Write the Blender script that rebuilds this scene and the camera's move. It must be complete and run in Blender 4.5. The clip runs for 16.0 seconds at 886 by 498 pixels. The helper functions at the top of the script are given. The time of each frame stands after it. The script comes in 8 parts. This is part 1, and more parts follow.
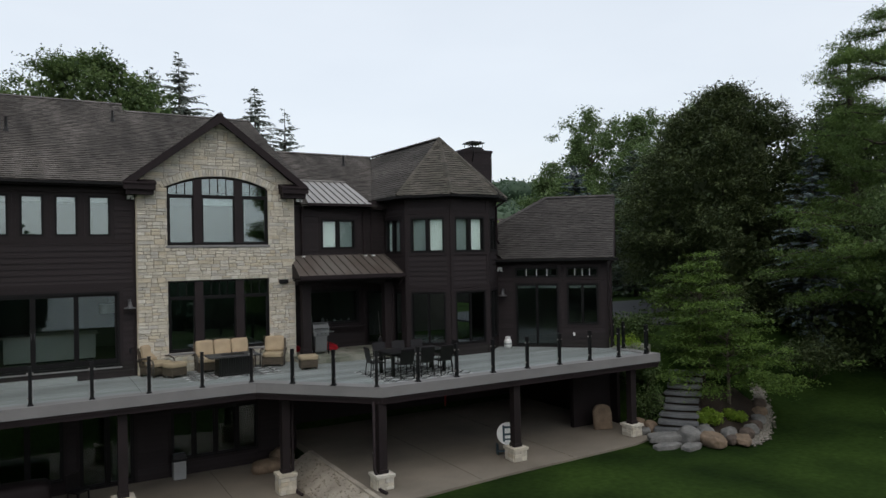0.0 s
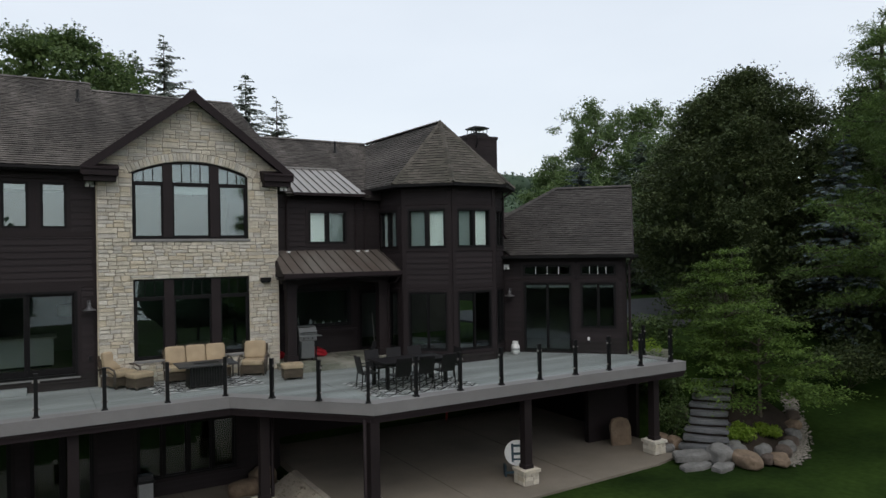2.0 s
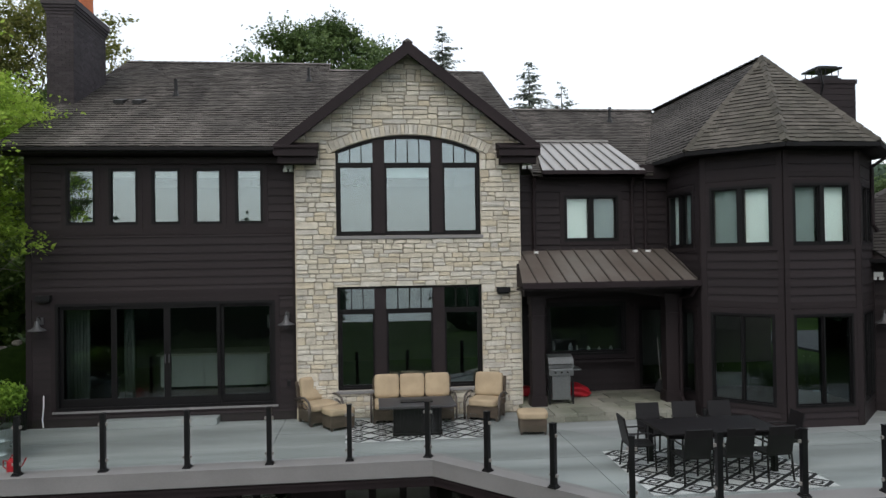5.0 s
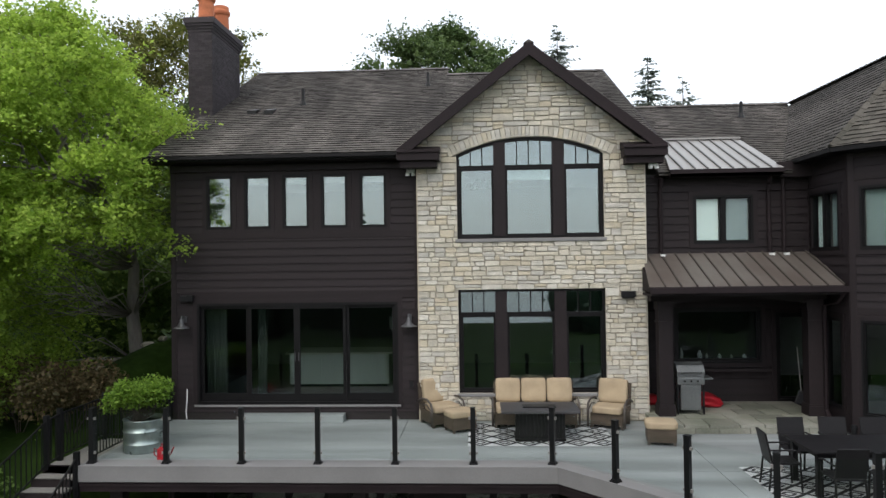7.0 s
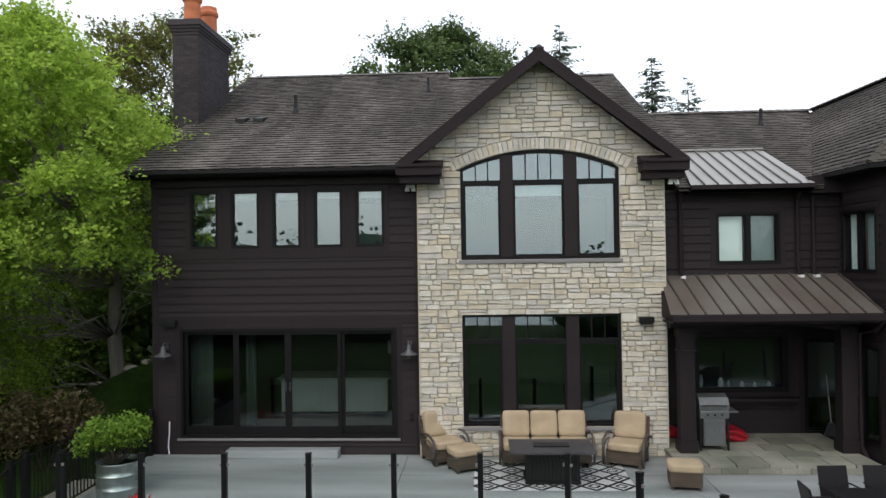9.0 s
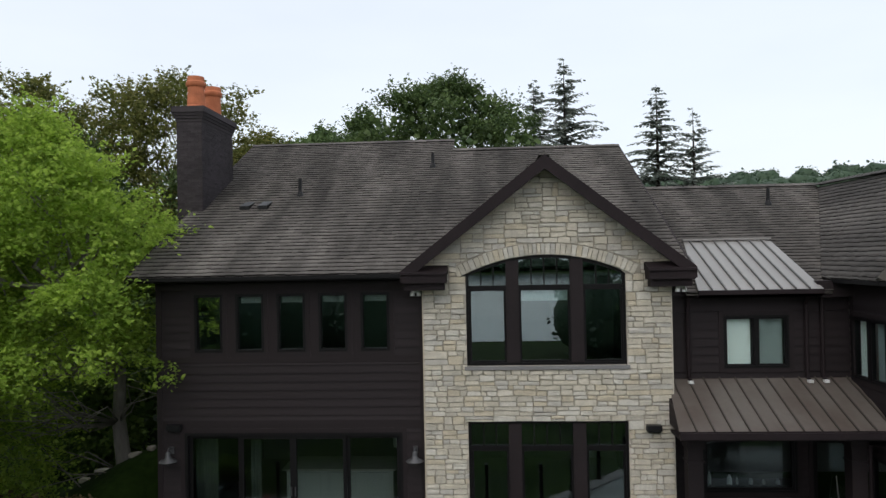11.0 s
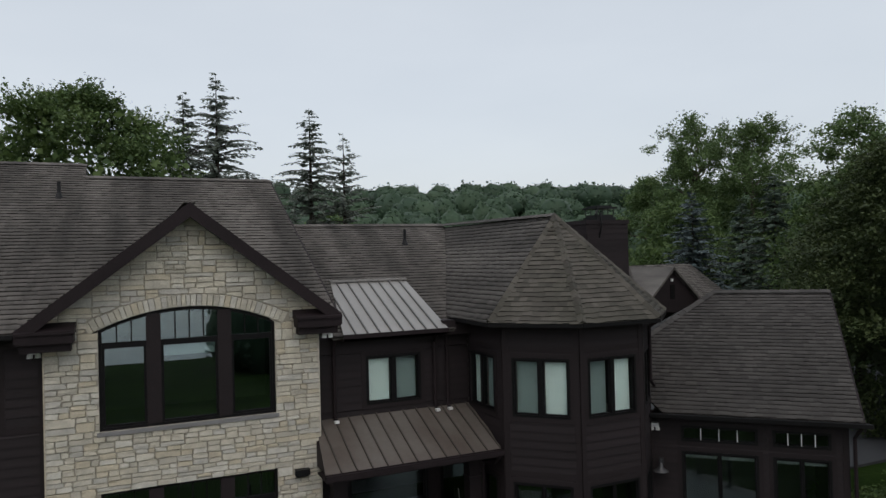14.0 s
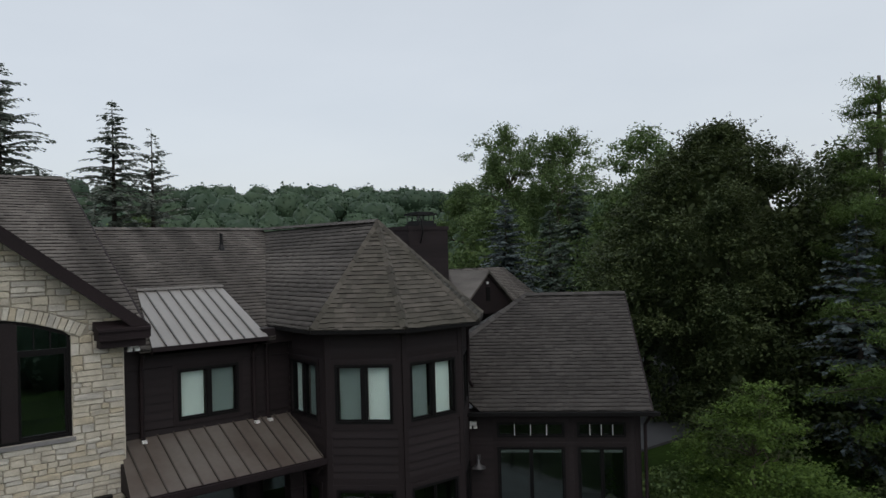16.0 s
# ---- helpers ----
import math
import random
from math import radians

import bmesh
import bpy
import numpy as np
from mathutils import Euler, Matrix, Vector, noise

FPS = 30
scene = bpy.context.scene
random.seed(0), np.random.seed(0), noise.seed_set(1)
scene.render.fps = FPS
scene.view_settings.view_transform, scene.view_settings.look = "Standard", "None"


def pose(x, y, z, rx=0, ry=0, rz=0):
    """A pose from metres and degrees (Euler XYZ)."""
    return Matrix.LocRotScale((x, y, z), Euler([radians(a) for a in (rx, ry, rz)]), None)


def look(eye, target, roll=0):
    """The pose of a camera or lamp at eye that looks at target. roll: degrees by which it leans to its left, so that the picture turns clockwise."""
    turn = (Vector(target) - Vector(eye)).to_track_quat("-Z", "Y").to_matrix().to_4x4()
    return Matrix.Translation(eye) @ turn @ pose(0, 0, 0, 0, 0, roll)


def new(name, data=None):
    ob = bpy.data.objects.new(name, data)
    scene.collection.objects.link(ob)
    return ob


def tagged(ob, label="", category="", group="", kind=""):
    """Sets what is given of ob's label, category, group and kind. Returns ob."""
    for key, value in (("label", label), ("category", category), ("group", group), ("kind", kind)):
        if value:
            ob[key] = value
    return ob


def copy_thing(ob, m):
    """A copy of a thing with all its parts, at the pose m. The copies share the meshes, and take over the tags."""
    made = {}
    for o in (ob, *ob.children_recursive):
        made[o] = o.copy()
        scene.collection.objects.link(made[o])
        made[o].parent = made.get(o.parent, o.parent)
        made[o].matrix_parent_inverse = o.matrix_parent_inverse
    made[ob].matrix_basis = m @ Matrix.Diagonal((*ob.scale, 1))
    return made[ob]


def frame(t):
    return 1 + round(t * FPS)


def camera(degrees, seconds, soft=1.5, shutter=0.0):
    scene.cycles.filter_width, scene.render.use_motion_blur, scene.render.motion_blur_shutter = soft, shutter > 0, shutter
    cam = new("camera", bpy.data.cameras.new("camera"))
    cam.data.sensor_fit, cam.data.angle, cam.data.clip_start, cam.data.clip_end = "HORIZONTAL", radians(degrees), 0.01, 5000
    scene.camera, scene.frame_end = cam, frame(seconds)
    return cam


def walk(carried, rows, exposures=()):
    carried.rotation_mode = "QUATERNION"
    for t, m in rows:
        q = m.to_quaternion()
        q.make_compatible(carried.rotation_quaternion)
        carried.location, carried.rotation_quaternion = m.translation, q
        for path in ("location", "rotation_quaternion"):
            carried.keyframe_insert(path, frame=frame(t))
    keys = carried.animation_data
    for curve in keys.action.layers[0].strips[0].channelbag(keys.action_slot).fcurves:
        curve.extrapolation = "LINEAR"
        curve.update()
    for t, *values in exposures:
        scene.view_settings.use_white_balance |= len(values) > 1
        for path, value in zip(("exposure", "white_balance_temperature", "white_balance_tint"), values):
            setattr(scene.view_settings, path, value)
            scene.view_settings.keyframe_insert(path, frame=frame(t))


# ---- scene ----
cam = camera(64.8, 16.0)
EXPOSURES = [(0.0, -0.19), (2.5, -0.18), (3.5, -0.08), (4.2, 0.05), (4.7, 0.2), (6.8, 0.49), (8.2, 0.54), (10.3, 0.05), (11.5, -0.1), (12.5, -0.25), (13.5, -0.46), (16.0, -0.5)]
PATH = [
    (0, (-2.926, -25.183, 3.819), (-1.917, -23.456, 3.837), -1.1),
    (0.5, (-2.782, -24.886, 3.818), (-1.772, -23.159, 3.835), -1.1),
    (1, (-2.503, -24.414, 3.819), (-1.495, -22.687, 3.833), -1.0),
    (1.5, (-2.129, -23.674, 3.836), (-1.118, -21.949, 3.845), -1.0),
    (2, (-1.652, -22.762, 3.858), (-0.637, -21.038, 3.861), -0.9),
    (2.5, (-0.919, -21.562, 3.886), (0.086, -19.833, 3.885), -0.9),
    (3, (-0.055, -20.147, 3.869), (0.923, -18.402, 3.867), -0.9),
    (3.5, (0.822, -18.413, 3.875), (1.776, -16.656, 3.871), -0.8),
    (4, (1.377, -17.201, 3.851), (2.2, -15.378, 3.855), -1.0),
    (4.5, (1.723, -16.833, 3.789), (2.165, -14.882, 3.806), -1.1),
    (4.7, (1.774, -16.773, 3.795), (2.107, -14.801, 3.812), -1.0),
    (6.8, (1.549, -16.713, 3.825), (1.438, -14.717, 3.856), -0.8),
    (7, (1.535, -16.664, 3.848), (1.423, -14.667, 3.878), -0.8),
    (7.5, (1.517, -16.444, 3.839), (1.404, -14.448, 3.867), -0.8),
    (8, (1.425, -15.787, 3.86), (1.317, -13.791, 3.888), -0.8),
    (8.2, (1.38, -15.62, 3.891), (1.276, -13.623, 3.915), -0.8),
    (10.5, (1.37, -15.352, 6.14), (1.253, -13.355, 6.167), -1.0),
    (11, (1.383, -15.36, 6.696), (1.264, -13.364, 6.724), -1.1),
    (11.5, (1.442, -15.38, 7.229), (1.319, -13.384, 7.266), -1.2),
    (12, (1.452, -15.4, 7.548), (1.329, -13.404, 7.582), -1.2),
    (12.5, (1.502, -15.434, 7.596), (1.514, -13.434, 7.626), -1.2),
    (13, (1.519, -15.443, 7.631), (1.802, -13.463, 7.656), -1.3),
    (13.5, (1.538, -15.461, 7.638), (2.109, -13.544, 7.661), -1.4),
    (14, (1.535, -15.484, 7.615), (2.357, -13.66, 7.64), -1.5),
    (14.5, (1.525, -15.46, 7.644), (2.51, -13.719, 7.667), -1.5),
    (15, (1.542, -15.462, 7.677), (2.643, -13.792, 7.696), -1.6),
    (15.5, (1.563, -15.469, 7.689), (2.785, -13.885, 7.707), -1.6),
    (16, (1.526, -15.429, 7.683), (2.78, -13.871, 7.703), -1.6),
]
walk(cam, [(t, look(eye, aim, roll)) for t, eye, aim, roll in PATH], EXPOSURES)

# ---- sky and light: an overcast afternoon ----
world = bpy.data.worlds.new("overcast_sky")
scene.world = world
world.use_nodes = True
wn, wl = world.node_tree.nodes, world.node_tree.links
for n in list(wn):
    wn.remove(n)
w_out = wn.new("ShaderNodeOutputWorld")
w_bg = wn.new("ShaderNodeBackground")
w_sky = wn.new("ShaderNodeTexSky")
w_sky.sky_type = "NISHITA"
w_sky.sun_disc = False
w_sky.sun_elevation, w_sky.sun_rotation = radians(50), radians(200)
w_sky.dust_density = 4.0
w_bg0 = wn.new("ShaderNodeBackground")
w_bg0.inputs["Strength"].default_value = 0.05
wl.new(w_sky.outputs[0], w_bg0.inputs["Color"])
# cloud layer: pale grey, slightly brighter towards the zenith, with soft streaks
w_co = wn.new("ShaderNodeTexCoord")
w_map = wn.new("ShaderNodeMapping")
w_map.inputs["Scale"].default_value = (1.2, 1.2, 4.0)
w_noise = wn.new("ShaderNodeTexNoise")
w_noise.inputs["Scale"].default_value = 1.6
w_noise.inputs["Detail"].default_value = 4
wl.new(w_co.outputs["Generated"], w_map.inputs["Vector"])
wl.new(w_map.outputs[0], w_noise.inputs["Vector"])
w_ramp = wn.new("ShaderNodeValToRGB")
w_ramp.color_ramp.elements[0].position, w_ramp.color_ramp.elements[0].color = 0.3, (0.765, 0.812, 0.858, 1)
w_ramp.color_ramp.elements[1].position, w_ramp.color_ramp.elements[1].color = 0.7, (0.845, 0.888, 0.926, 1)
wl.new(w_noise.outputs["Fac"], w_ramp.inputs["Fac"])
wl.new(w_ramp.outputs["Color"], w_bg.inputs["Color"])
w_bg.inputs["Strength"].default_value = 1.0
w_add = wn.new("ShaderNodeAddShader")
wl.new(w_bg.outputs[0], w_add.inputs[0])
wl.new(w_bg0.outputs[0], w_add.inputs[1])
wl.new(w_add.outputs[0], w_out.inputs["Surface"])
sun = new("sun", bpy.data.lights.new("sun", "SUN"))
sun.data.energy, sun.data.angle, sun.data.color = 0.4, radians(40), (1.0, 0.96, 0.9)
sun.matrix_world = look((-12, -30, 50), (0, 0, 0))


# ---- building helpers ----
def thing(name, label, category, group="", kind="", at=(0, 0, 0), turn=0.0):
    ob = new(name)
    ob.empty_display_size = 0.2
    ob.matrix_basis = pose(*at, 0, 0, turn)
    return tagged(ob, label, category, group, kind)


def part(name, bm, material, parent, label="", smooth=False, m=None, kind=""):
    if isinstance(bm, bmesh.types.BMesh):
        me = bpy.data.meshes.new(name)
        bmesh.ops.recalc_face_normals(bm, faces=bm.faces[:])
        bm.to_mesh(me)
        bm.free()
        if smooth:
            for p in me.polygons:
                p.use_smooth = True
        if material:
            me.materials.append(material)
    else:
        me = bm
    ob = new(name, me)
    if parent:
        ob.parent = parent
    if m is not None:
        ob.matrix_basis = m
    return tagged(ob, label, kind=kind)


def box(bm, x0, x1, y0, y1, z0, z1, bevel=0.0):
    vs = [bm.verts.new((x, y, z)) for z in (z0, z1) for y in (y0, y1) for x in (x0, x1)]
    fs = [bm.faces.new([vs[i] for i in q]) for q in ((0, 2, 3, 1), (4, 5, 7, 6), (0, 1, 5, 4), (2, 6, 7, 3), (0, 4, 6, 2), (1, 3, 7, 5))]
    if bevel > 0:
        es = list({e for f in fs for e in f.edges})
        bmesh.ops.bevel(bm, geom=es, offset=bevel, segments=2, profile=0.6, affect="EDGES")
    return bm


def boxes(*rows, bevel=0.0):
    bm = bmesh.new()
    for r in rows:
        box(bm, *r, bevel=bevel)
    return bm


def prism(bm, poly, axis, a, b):
    """A polygon in the plane across an axis, from a to b along it. axis y: poly holds x, z; z: x, y; x: y, z."""
    def at(p, h):
        return {"y": (p[0], h, p[1]), "z": (p[0], p[1], h), "x": (h, p[0], p[1])}[axis]
    va = [bm.verts.new(at(p, a)) for p in poly]
    vb = [bm.verts.new(at(p, b)) for p in poly]
    bm.faces.new(va)
    bm.faces.new(vb[::-1])
    k = len(poly)
    for i in range(k):
        bm.faces.new((va[i], vb[i], vb[(i + 1) % k], va[(i + 1) % k]))
    return bm


def lathe(bm, profile, segments=20, at=(0, 0, 0), closed=True):
    rings = []
    for r, z in profile:
        rings.append([bm.verts.new((at[0] + r * math.cos(2 * math.pi * i / segments), at[1] + r * math.sin(2 * math.pi * i / segments), at[2] + z)) for i in range(segments)])
    for a, b in zip(rings, rings[1:]):
        for i in range(segments):
            bm.faces.new((a[i], a[(i + 1) % segments], b[(i + 1) % segments], b[i]))
    if closed:
        bm.faces.new(rings[0][::-1])
        bm.faces.new(rings[-1])
    return bm


def tube(bm, points, radii, segments=8):
    points = [Vector(p) for p in points]
    if not hasattr(radii, "__len__"):
        radii = [radii] * len(points)
    rings = []
    for i, p in enumerate(points):
        d = (points[min(i + 1, len(points) - 1)] - points[max(i - 1, 0)]).normalized()
        a = d.orthogonal().normalized() if not rings else (last - d * last.dot(d)).normalized()
        last = a
        b = d.cross(a)
        rings.append([bm.verts.new(p + radii[i] * (math.cos(2 * math.pi * k / segments) * a + math.sin(2 * math.pi * k / segments) * b)) for k in range(segments)])
    for r, s in zip(rings, rings[1:]):
        for k in range(segments):
            bm.faces.new((r[k], r[(k + 1) % segments], s[(k + 1) % segments], s[k]))
    bm.faces.new(rings[0][::-1])
    bm.faces.new(rings[-1])
    return bm


def pillow(bm, x0, x1, y0, y1, z0, z1, puff=0.3):
    """A cushion: a box with rounded, swollen sides."""
    n = 6
    c, h = Vector(((x0 + x1) / 2, (y0 + y1) / 2, (z0 + z1) / 2)), Vector(((x1 - x0) / 2, (y1 - y0) / 2, (z1 - z0) / 2))
    made = bmesh.ops.create_cube(bm, size=2.0)["verts"]
    bmesh.ops.subdivide_edges(bm, edges=list({e for v in made for e in v.link_edges}), cuts=n - 1, use_grid_fill=True)
    p = 1 / puff
    for v in bm.verts[:]:
        q = v.co.copy()
        s = (abs(q.x) ** p + abs(q.y) ** p + abs(q.z) ** p) ** (1 / p)
        q = q / s if s else q
        v.co = Vector((c.x + q.x * h.x, c.y + q.y * h.y, c.z + q.z * h.z))
    return bm


def raw_mesh(name, verts, faces, material, smooth=False):
    """A mesh out of arrays: verts n x 3, faces m x 4 or m x 3."""
    verts, faces = np.asarray(verts, np.float32), np.asarray(faces, np.int32)
    me = bpy.data.meshes.new(name)
    me.vertices.add(len(verts))
    me.vertices.foreach_set("co", verts.ravel())
    k = faces.shape[1]
    me.loops.add(faces.size)
    me.loops.foreach_set("vertex_index", faces.ravel())
    me.polygons.add(len(faces))
    me.polygons.foreach_set("loop_start", np.arange(0, faces.size, k, dtype=np.int32))
    me.update(calc_edges=True)
    me.validate()
    if smooth:
        me.polygons.foreach_set("use_smooth", np.ones(len(faces), bool))
    if material:
        me.materials.append(material)
    return me


# ---- materials ----
def material(name, colour, rough=0.75, metal=0.0, vary=0.25, size=1.2, fine=25.0, fine_vary=0.25, bump=0.15, island=0.0, each=0.0, tint=None, stretch=(1, 1, 1), spec=0.3, coat=0.0, rough_vary=0.1):
    """Principled surface with stains at one scale and grain at another; tint: a second colour that the stains run to."""
    m = bpy.data.materials.new(name)
    m.use_nodes = True
    nt = m.node_tree
    b = nt.nodes["Principled BSDF"]
    co = nt.nodes.new("ShaderNodeTexCoord")
    mp = nt.nodes.new("ShaderNodeMapping")
    mp.inputs["Scale"].default_value = stretch
    nt.links.new(co.outputs["Object"], mp.inputs["Vector"])
    n1, n2 = nt.nodes.new("ShaderNodeTexNoise"), nt.nodes.new("ShaderNodeTexNoise")
    n1.inputs["Scale"].default_value, n2.inputs["Scale"].default_value = size, fine
    n1.inputs["Detail"].default_value, n2.inputs["Detail"].default_value = 5, 3
    nt.links.new(mp.outputs[0], n1.inputs["Vector"])
    nt.links.new(mp.outputs[0], n2.inputs["Vector"])
    tint = tint or tuple(c * (1 - vary) for c in colour)
    ramp = nt.nodes.new("ShaderNodeValToRGB")
    ramp.color_ramp.elements[0].position, ramp.color_ramp.elements[0].color = 0.32, (*tint, 1)
    ramp.color_ramp.elements[1].position, ramp.color_ramp.elements[1].color = 0.66, (*[c * (1 + vary * 0.4) for c in colour], 1)
    nt.links.new(n1.outputs["Fac"], ramp.inputs["Fac"])
    last = ramp.outputs["Color"]

    def scale_by(source, low, high, last):
        mr = nt.nodes.new("ShaderNodeMapRange")
        mr.inputs["To Min"].default_value, mr.inputs["To Max"].default_value = low, high
        nt.links.new(source, mr.inputs["Value"])
        mx = nt.nodes.new("ShaderNodeVectorMath")
        mx.operation = "SCALE"
        nt.links.new(last, mx.inputs[0])
        nt.links.new(mr.outputs[0], mx.inputs["Scale"])
        return mx.outputs[0]
    last = scale_by(n2.outputs["Fac"], 1 - fine_vary, 1 + fine_vary, last)
    if island or each:
        # one random number for each piece, whether it is an object of its own or an island of a joined mesh
        o = nt.nodes.new("ShaderNodeObjectInfo")
        number = o.outputs["Random"]
        if island:
            g = nt.nodes.new("ShaderNodeNewGeometry")
            add, frac = nt.nodes.new("ShaderNodeMath"), nt.nodes.new("ShaderNodeMath")
            add.operation, frac.operation = "ADD", "FRACT"
            nt.links.new(g.outputs["Random Per Island"], add.inputs[0])
            nt.links.new(number, add.inputs[1])
            nt.links.new(add.outputs[0], frac.inputs[0])
            number = frac.outputs[0]
        spread = island or each
        last = scale_by(number, 1 - spread, 1 + spread, last)
    nt.links.new(last, b.inputs["Base Color"])
    mr = nt.nodes.new("ShaderNodeMapRange")
    mr.inputs["To Min"].default_value, mr.inputs["To Max"].default_value = max(0.02, rough - rough_vary), min(1, rough + rough_vary)
    nt.links.new(n1.outputs["Fac"], mr.inputs["Value"])
    nt.links.new(mr.outputs[0], b.inputs["Roughness"])
    b.inputs["Metallic"].default_value = metal
    b.inputs["Specular IOR Level"].default_value = spec
    b.inputs["Coat Weight"].default_value = coat
    if bump:
        bp = nt.nodes.new("ShaderNodeBump")
        bp.inputs["Strength"].default_value, bp.inputs["Distance"].default_value = bump, 0.02
        nt.links.new(n2.outputs["Fac"], bp.inputs["Height"])
        nt.links.new(bp.outputs[0], b.inputs["Normal"])
    return m


def leaf_material(name, dark, light, back=0.25, rough=0.55):
    m = bpy.data.materials.new(name)
    m.use_nodes = True
    nt = m.node_tree
    b = nt.nodes["Principled BSDF"]
    g = nt.nodes.new("ShaderNodeNewGeometry")
    co = nt.nodes.new("ShaderNodeTexCoord")
    n1 = nt.nodes.new("ShaderNodeTexNoise")
    n1.inputs["Scale"].default_value, n1.inputs["Detail"].default_value = 0.7, 3
    nt.links.new(co.outputs["Object"], n1.inputs["Vector"])
    mix = nt.nodes.new("ShaderNodeMath")
    mix.operation = "MULTIPLY_ADD"
    mix.inputs[1].default_value = 0.45
    nt.links.new(g.outputs["Random Per Island"], mix.inputs[0])
    mm = nt.nodes.new("ShaderNodeMath")
    mm.operation = "MULTIPLY"
    mm.inputs[1].default_value = 0.6
    nt.links.new(n1.outputs["Fac"], mm.inputs[0])
    nt.links.new(mm.outputs[0], mix.inputs[2])
    ramp = nt.nodes.new("ShaderNodeValToRGB")
    ramp.color_ramp.elements[0].position, ramp.color_ramp.elements[0].color = 0.25, (*dark, 1)
    ramp.color_ramp.elements[1].position, ramp.color_ramp.elements[1].color = 0.8, (*light, 1)
    nt.links.new(mix.outputs[0], ramp.inputs["Fac"])
    nt.links.new(ramp.outputs["Color"], b.inputs["Base Color"])
    b.inputs["Roughness"].default_value = rough
    b.inputs["Specular IOR Level"].default_value = 0.25
    if back:
        tr = nt.nodes.new("ShaderNodeBsdfTranslucent")
        nt.links.new(ramp.outputs["Color"], tr.inputs["Color"])
        ms = nt.nodes.new("ShaderNodeMixShader")
        ms.inputs["Fac"].default_value = back
        out = nt.nodes["Material Output"]
        nt.links.new(b.outputs[0], ms.inputs[1])
        nt.links.new(tr.outputs[0], ms.inputs[2])
        nt.links.new(ms.outputs[0], out.inputs["Surface"])
    return m


def glass_material(name, mirror=0.22, tint=(0.75, 0.8, 0.8), rough=0.0):
    """A coated pane: clear, with a mirror share that grows at a slant."""
    m = bpy.data.materials.new(name)
    m.use_nodes = True
    nt = m.node_tree
    nt.nodes.remove(nt.nodes["Principled BSDF"])
    out = nt.nodes["Material Output"]
    tr, gl = nt.nodes.new("ShaderNodeBsdfTransparent"), nt.nodes.new("ShaderNodeBsdfGlossy")
    tr.inputs["Color"].default_value = (*tint, 1)
    gl.inputs["Roughness"].default_value = rough
    gl.inputs["Color"].default_value = (0.84, 0.95, 0.98, 1)
    lw = nt.nodes.new("ShaderNodeLayerWeight")
    lw.inputs["Blend"].default_value = 0.5
    fr = nt.nodes.new("ShaderNodeMath")
    fr.operation = "POWER"
    fr.inputs[1].default_value = 5.0
    nt.links.new(lw.outputs["Facing"], fr.inputs[0])
    add = nt.nodes.new("ShaderNodeMath")
    add.operation = "ADD"
    add.inputs[1].default_value = mirror
    add.use_clamp = True
    nt.links.new(fr.outputs[0], add.inputs[0])
    ms = nt.nodes.new("ShaderNodeMixShader")
    nt.links.new(add.outputs[0], ms.inputs["Fac"])
    nt.links.new(tr.outputs[0], ms.inputs[1])
    nt.links.new(gl.outputs[0], ms.inputs[2])
    nt.links.new(ms.outputs[0], out.inputs["Surface"])
    return m


def stone_material(name, palette):
    """Split-faced stone: every stone takes one colour of the palette, with veins, stains and a rough face."""
    m = material(name, palette[0], 0.9, vary=0.16, size=5.0, fine=26, fine_vary=0.2, bump=0.7, spec=0.2)
    nt = m.node_tree
    ramp = next(n for n in nt.nodes if n.type == "VALTORGB")
    g, o = nt.nodes.new("ShaderNodeNewGeometry"), nt.nodes.new("ShaderNodeObjectInfo")
    add, frac = nt.nodes.new("ShaderNodeMath"), nt.nodes.new("ShaderNodeMath")
    add.operation, frac.operation = "ADD", "FRACT"
    nt.links.new(g.outputs["Random Per Island"], add.inputs[0])
    nt.links.new(o.outputs["Random"], add.inputs[1])
    nt.links.new(add.outputs[0], frac.inputs[0])
    tone = nt.nodes.new("ShaderNodeValToRGB")
    tone.color_ramp.interpolation = "CONSTANT"
    els = tone.color_ramp.elements
    while len(els) < len(palette):
        els.new(0.5)
    for i, c in enumerate(palette):
        els[i].position, els[i].color = i / len(palette), (*[v / p for v, p in zip(c, palette[0])], 1)
    nt.links.new(frac.outputs[0], tone.inputs["Fac"])
    mul = nt.nodes.new("ShaderNodeVectorMath")
    mul.operation = "MULTIPLY"
    after = [l.to_socket for l in ramp.outputs["Color"].links]
    nt.links.new(ramp.outputs["Color"], mul.inputs[0])
    nt.links.new(tone.outputs["Color"], mul.inputs[1])
    for sock in after:
        nt.links.new(mul.outputs[0], sock)
    return m


SIDING = material("brown_siding", (0.0240, 0.0182, 0.0196), 0.66, spec=0.22, vary=0.25, size=0.6, fine=18, stretch=(0.25, 1, 3), bump=0.12, each=0.12)
TRIM = material("brown_trim", (0.0215, 0.0160, 0.0172), 0.64, vary=0.2, spec=0.22, size=0.9, fine=30)
FASCIA = material("dark_brown_fascia", (0.0205, 0.0142, 0.0158), 0.66, vary=0.25, spec=0.2)
BLACK = material("black_metal", (0.007, 0.007, 0.008), 0.42, vary=0.2, spec=0.3)
FRAME = material("black_window_frame", (0.006, 0.0055, 0.006), 0.5, vary=0.15, spec=0.2)
SHINGLE = material("asphalt_shingle", (0.118, 0.107, 0.098), 0.75, vary=0.6, size=0.42, fine=60, fine_vary=0.3, island=0.17, stretch=(2.6, 0.4, 0.4), bump=0.3, spec=0.3)
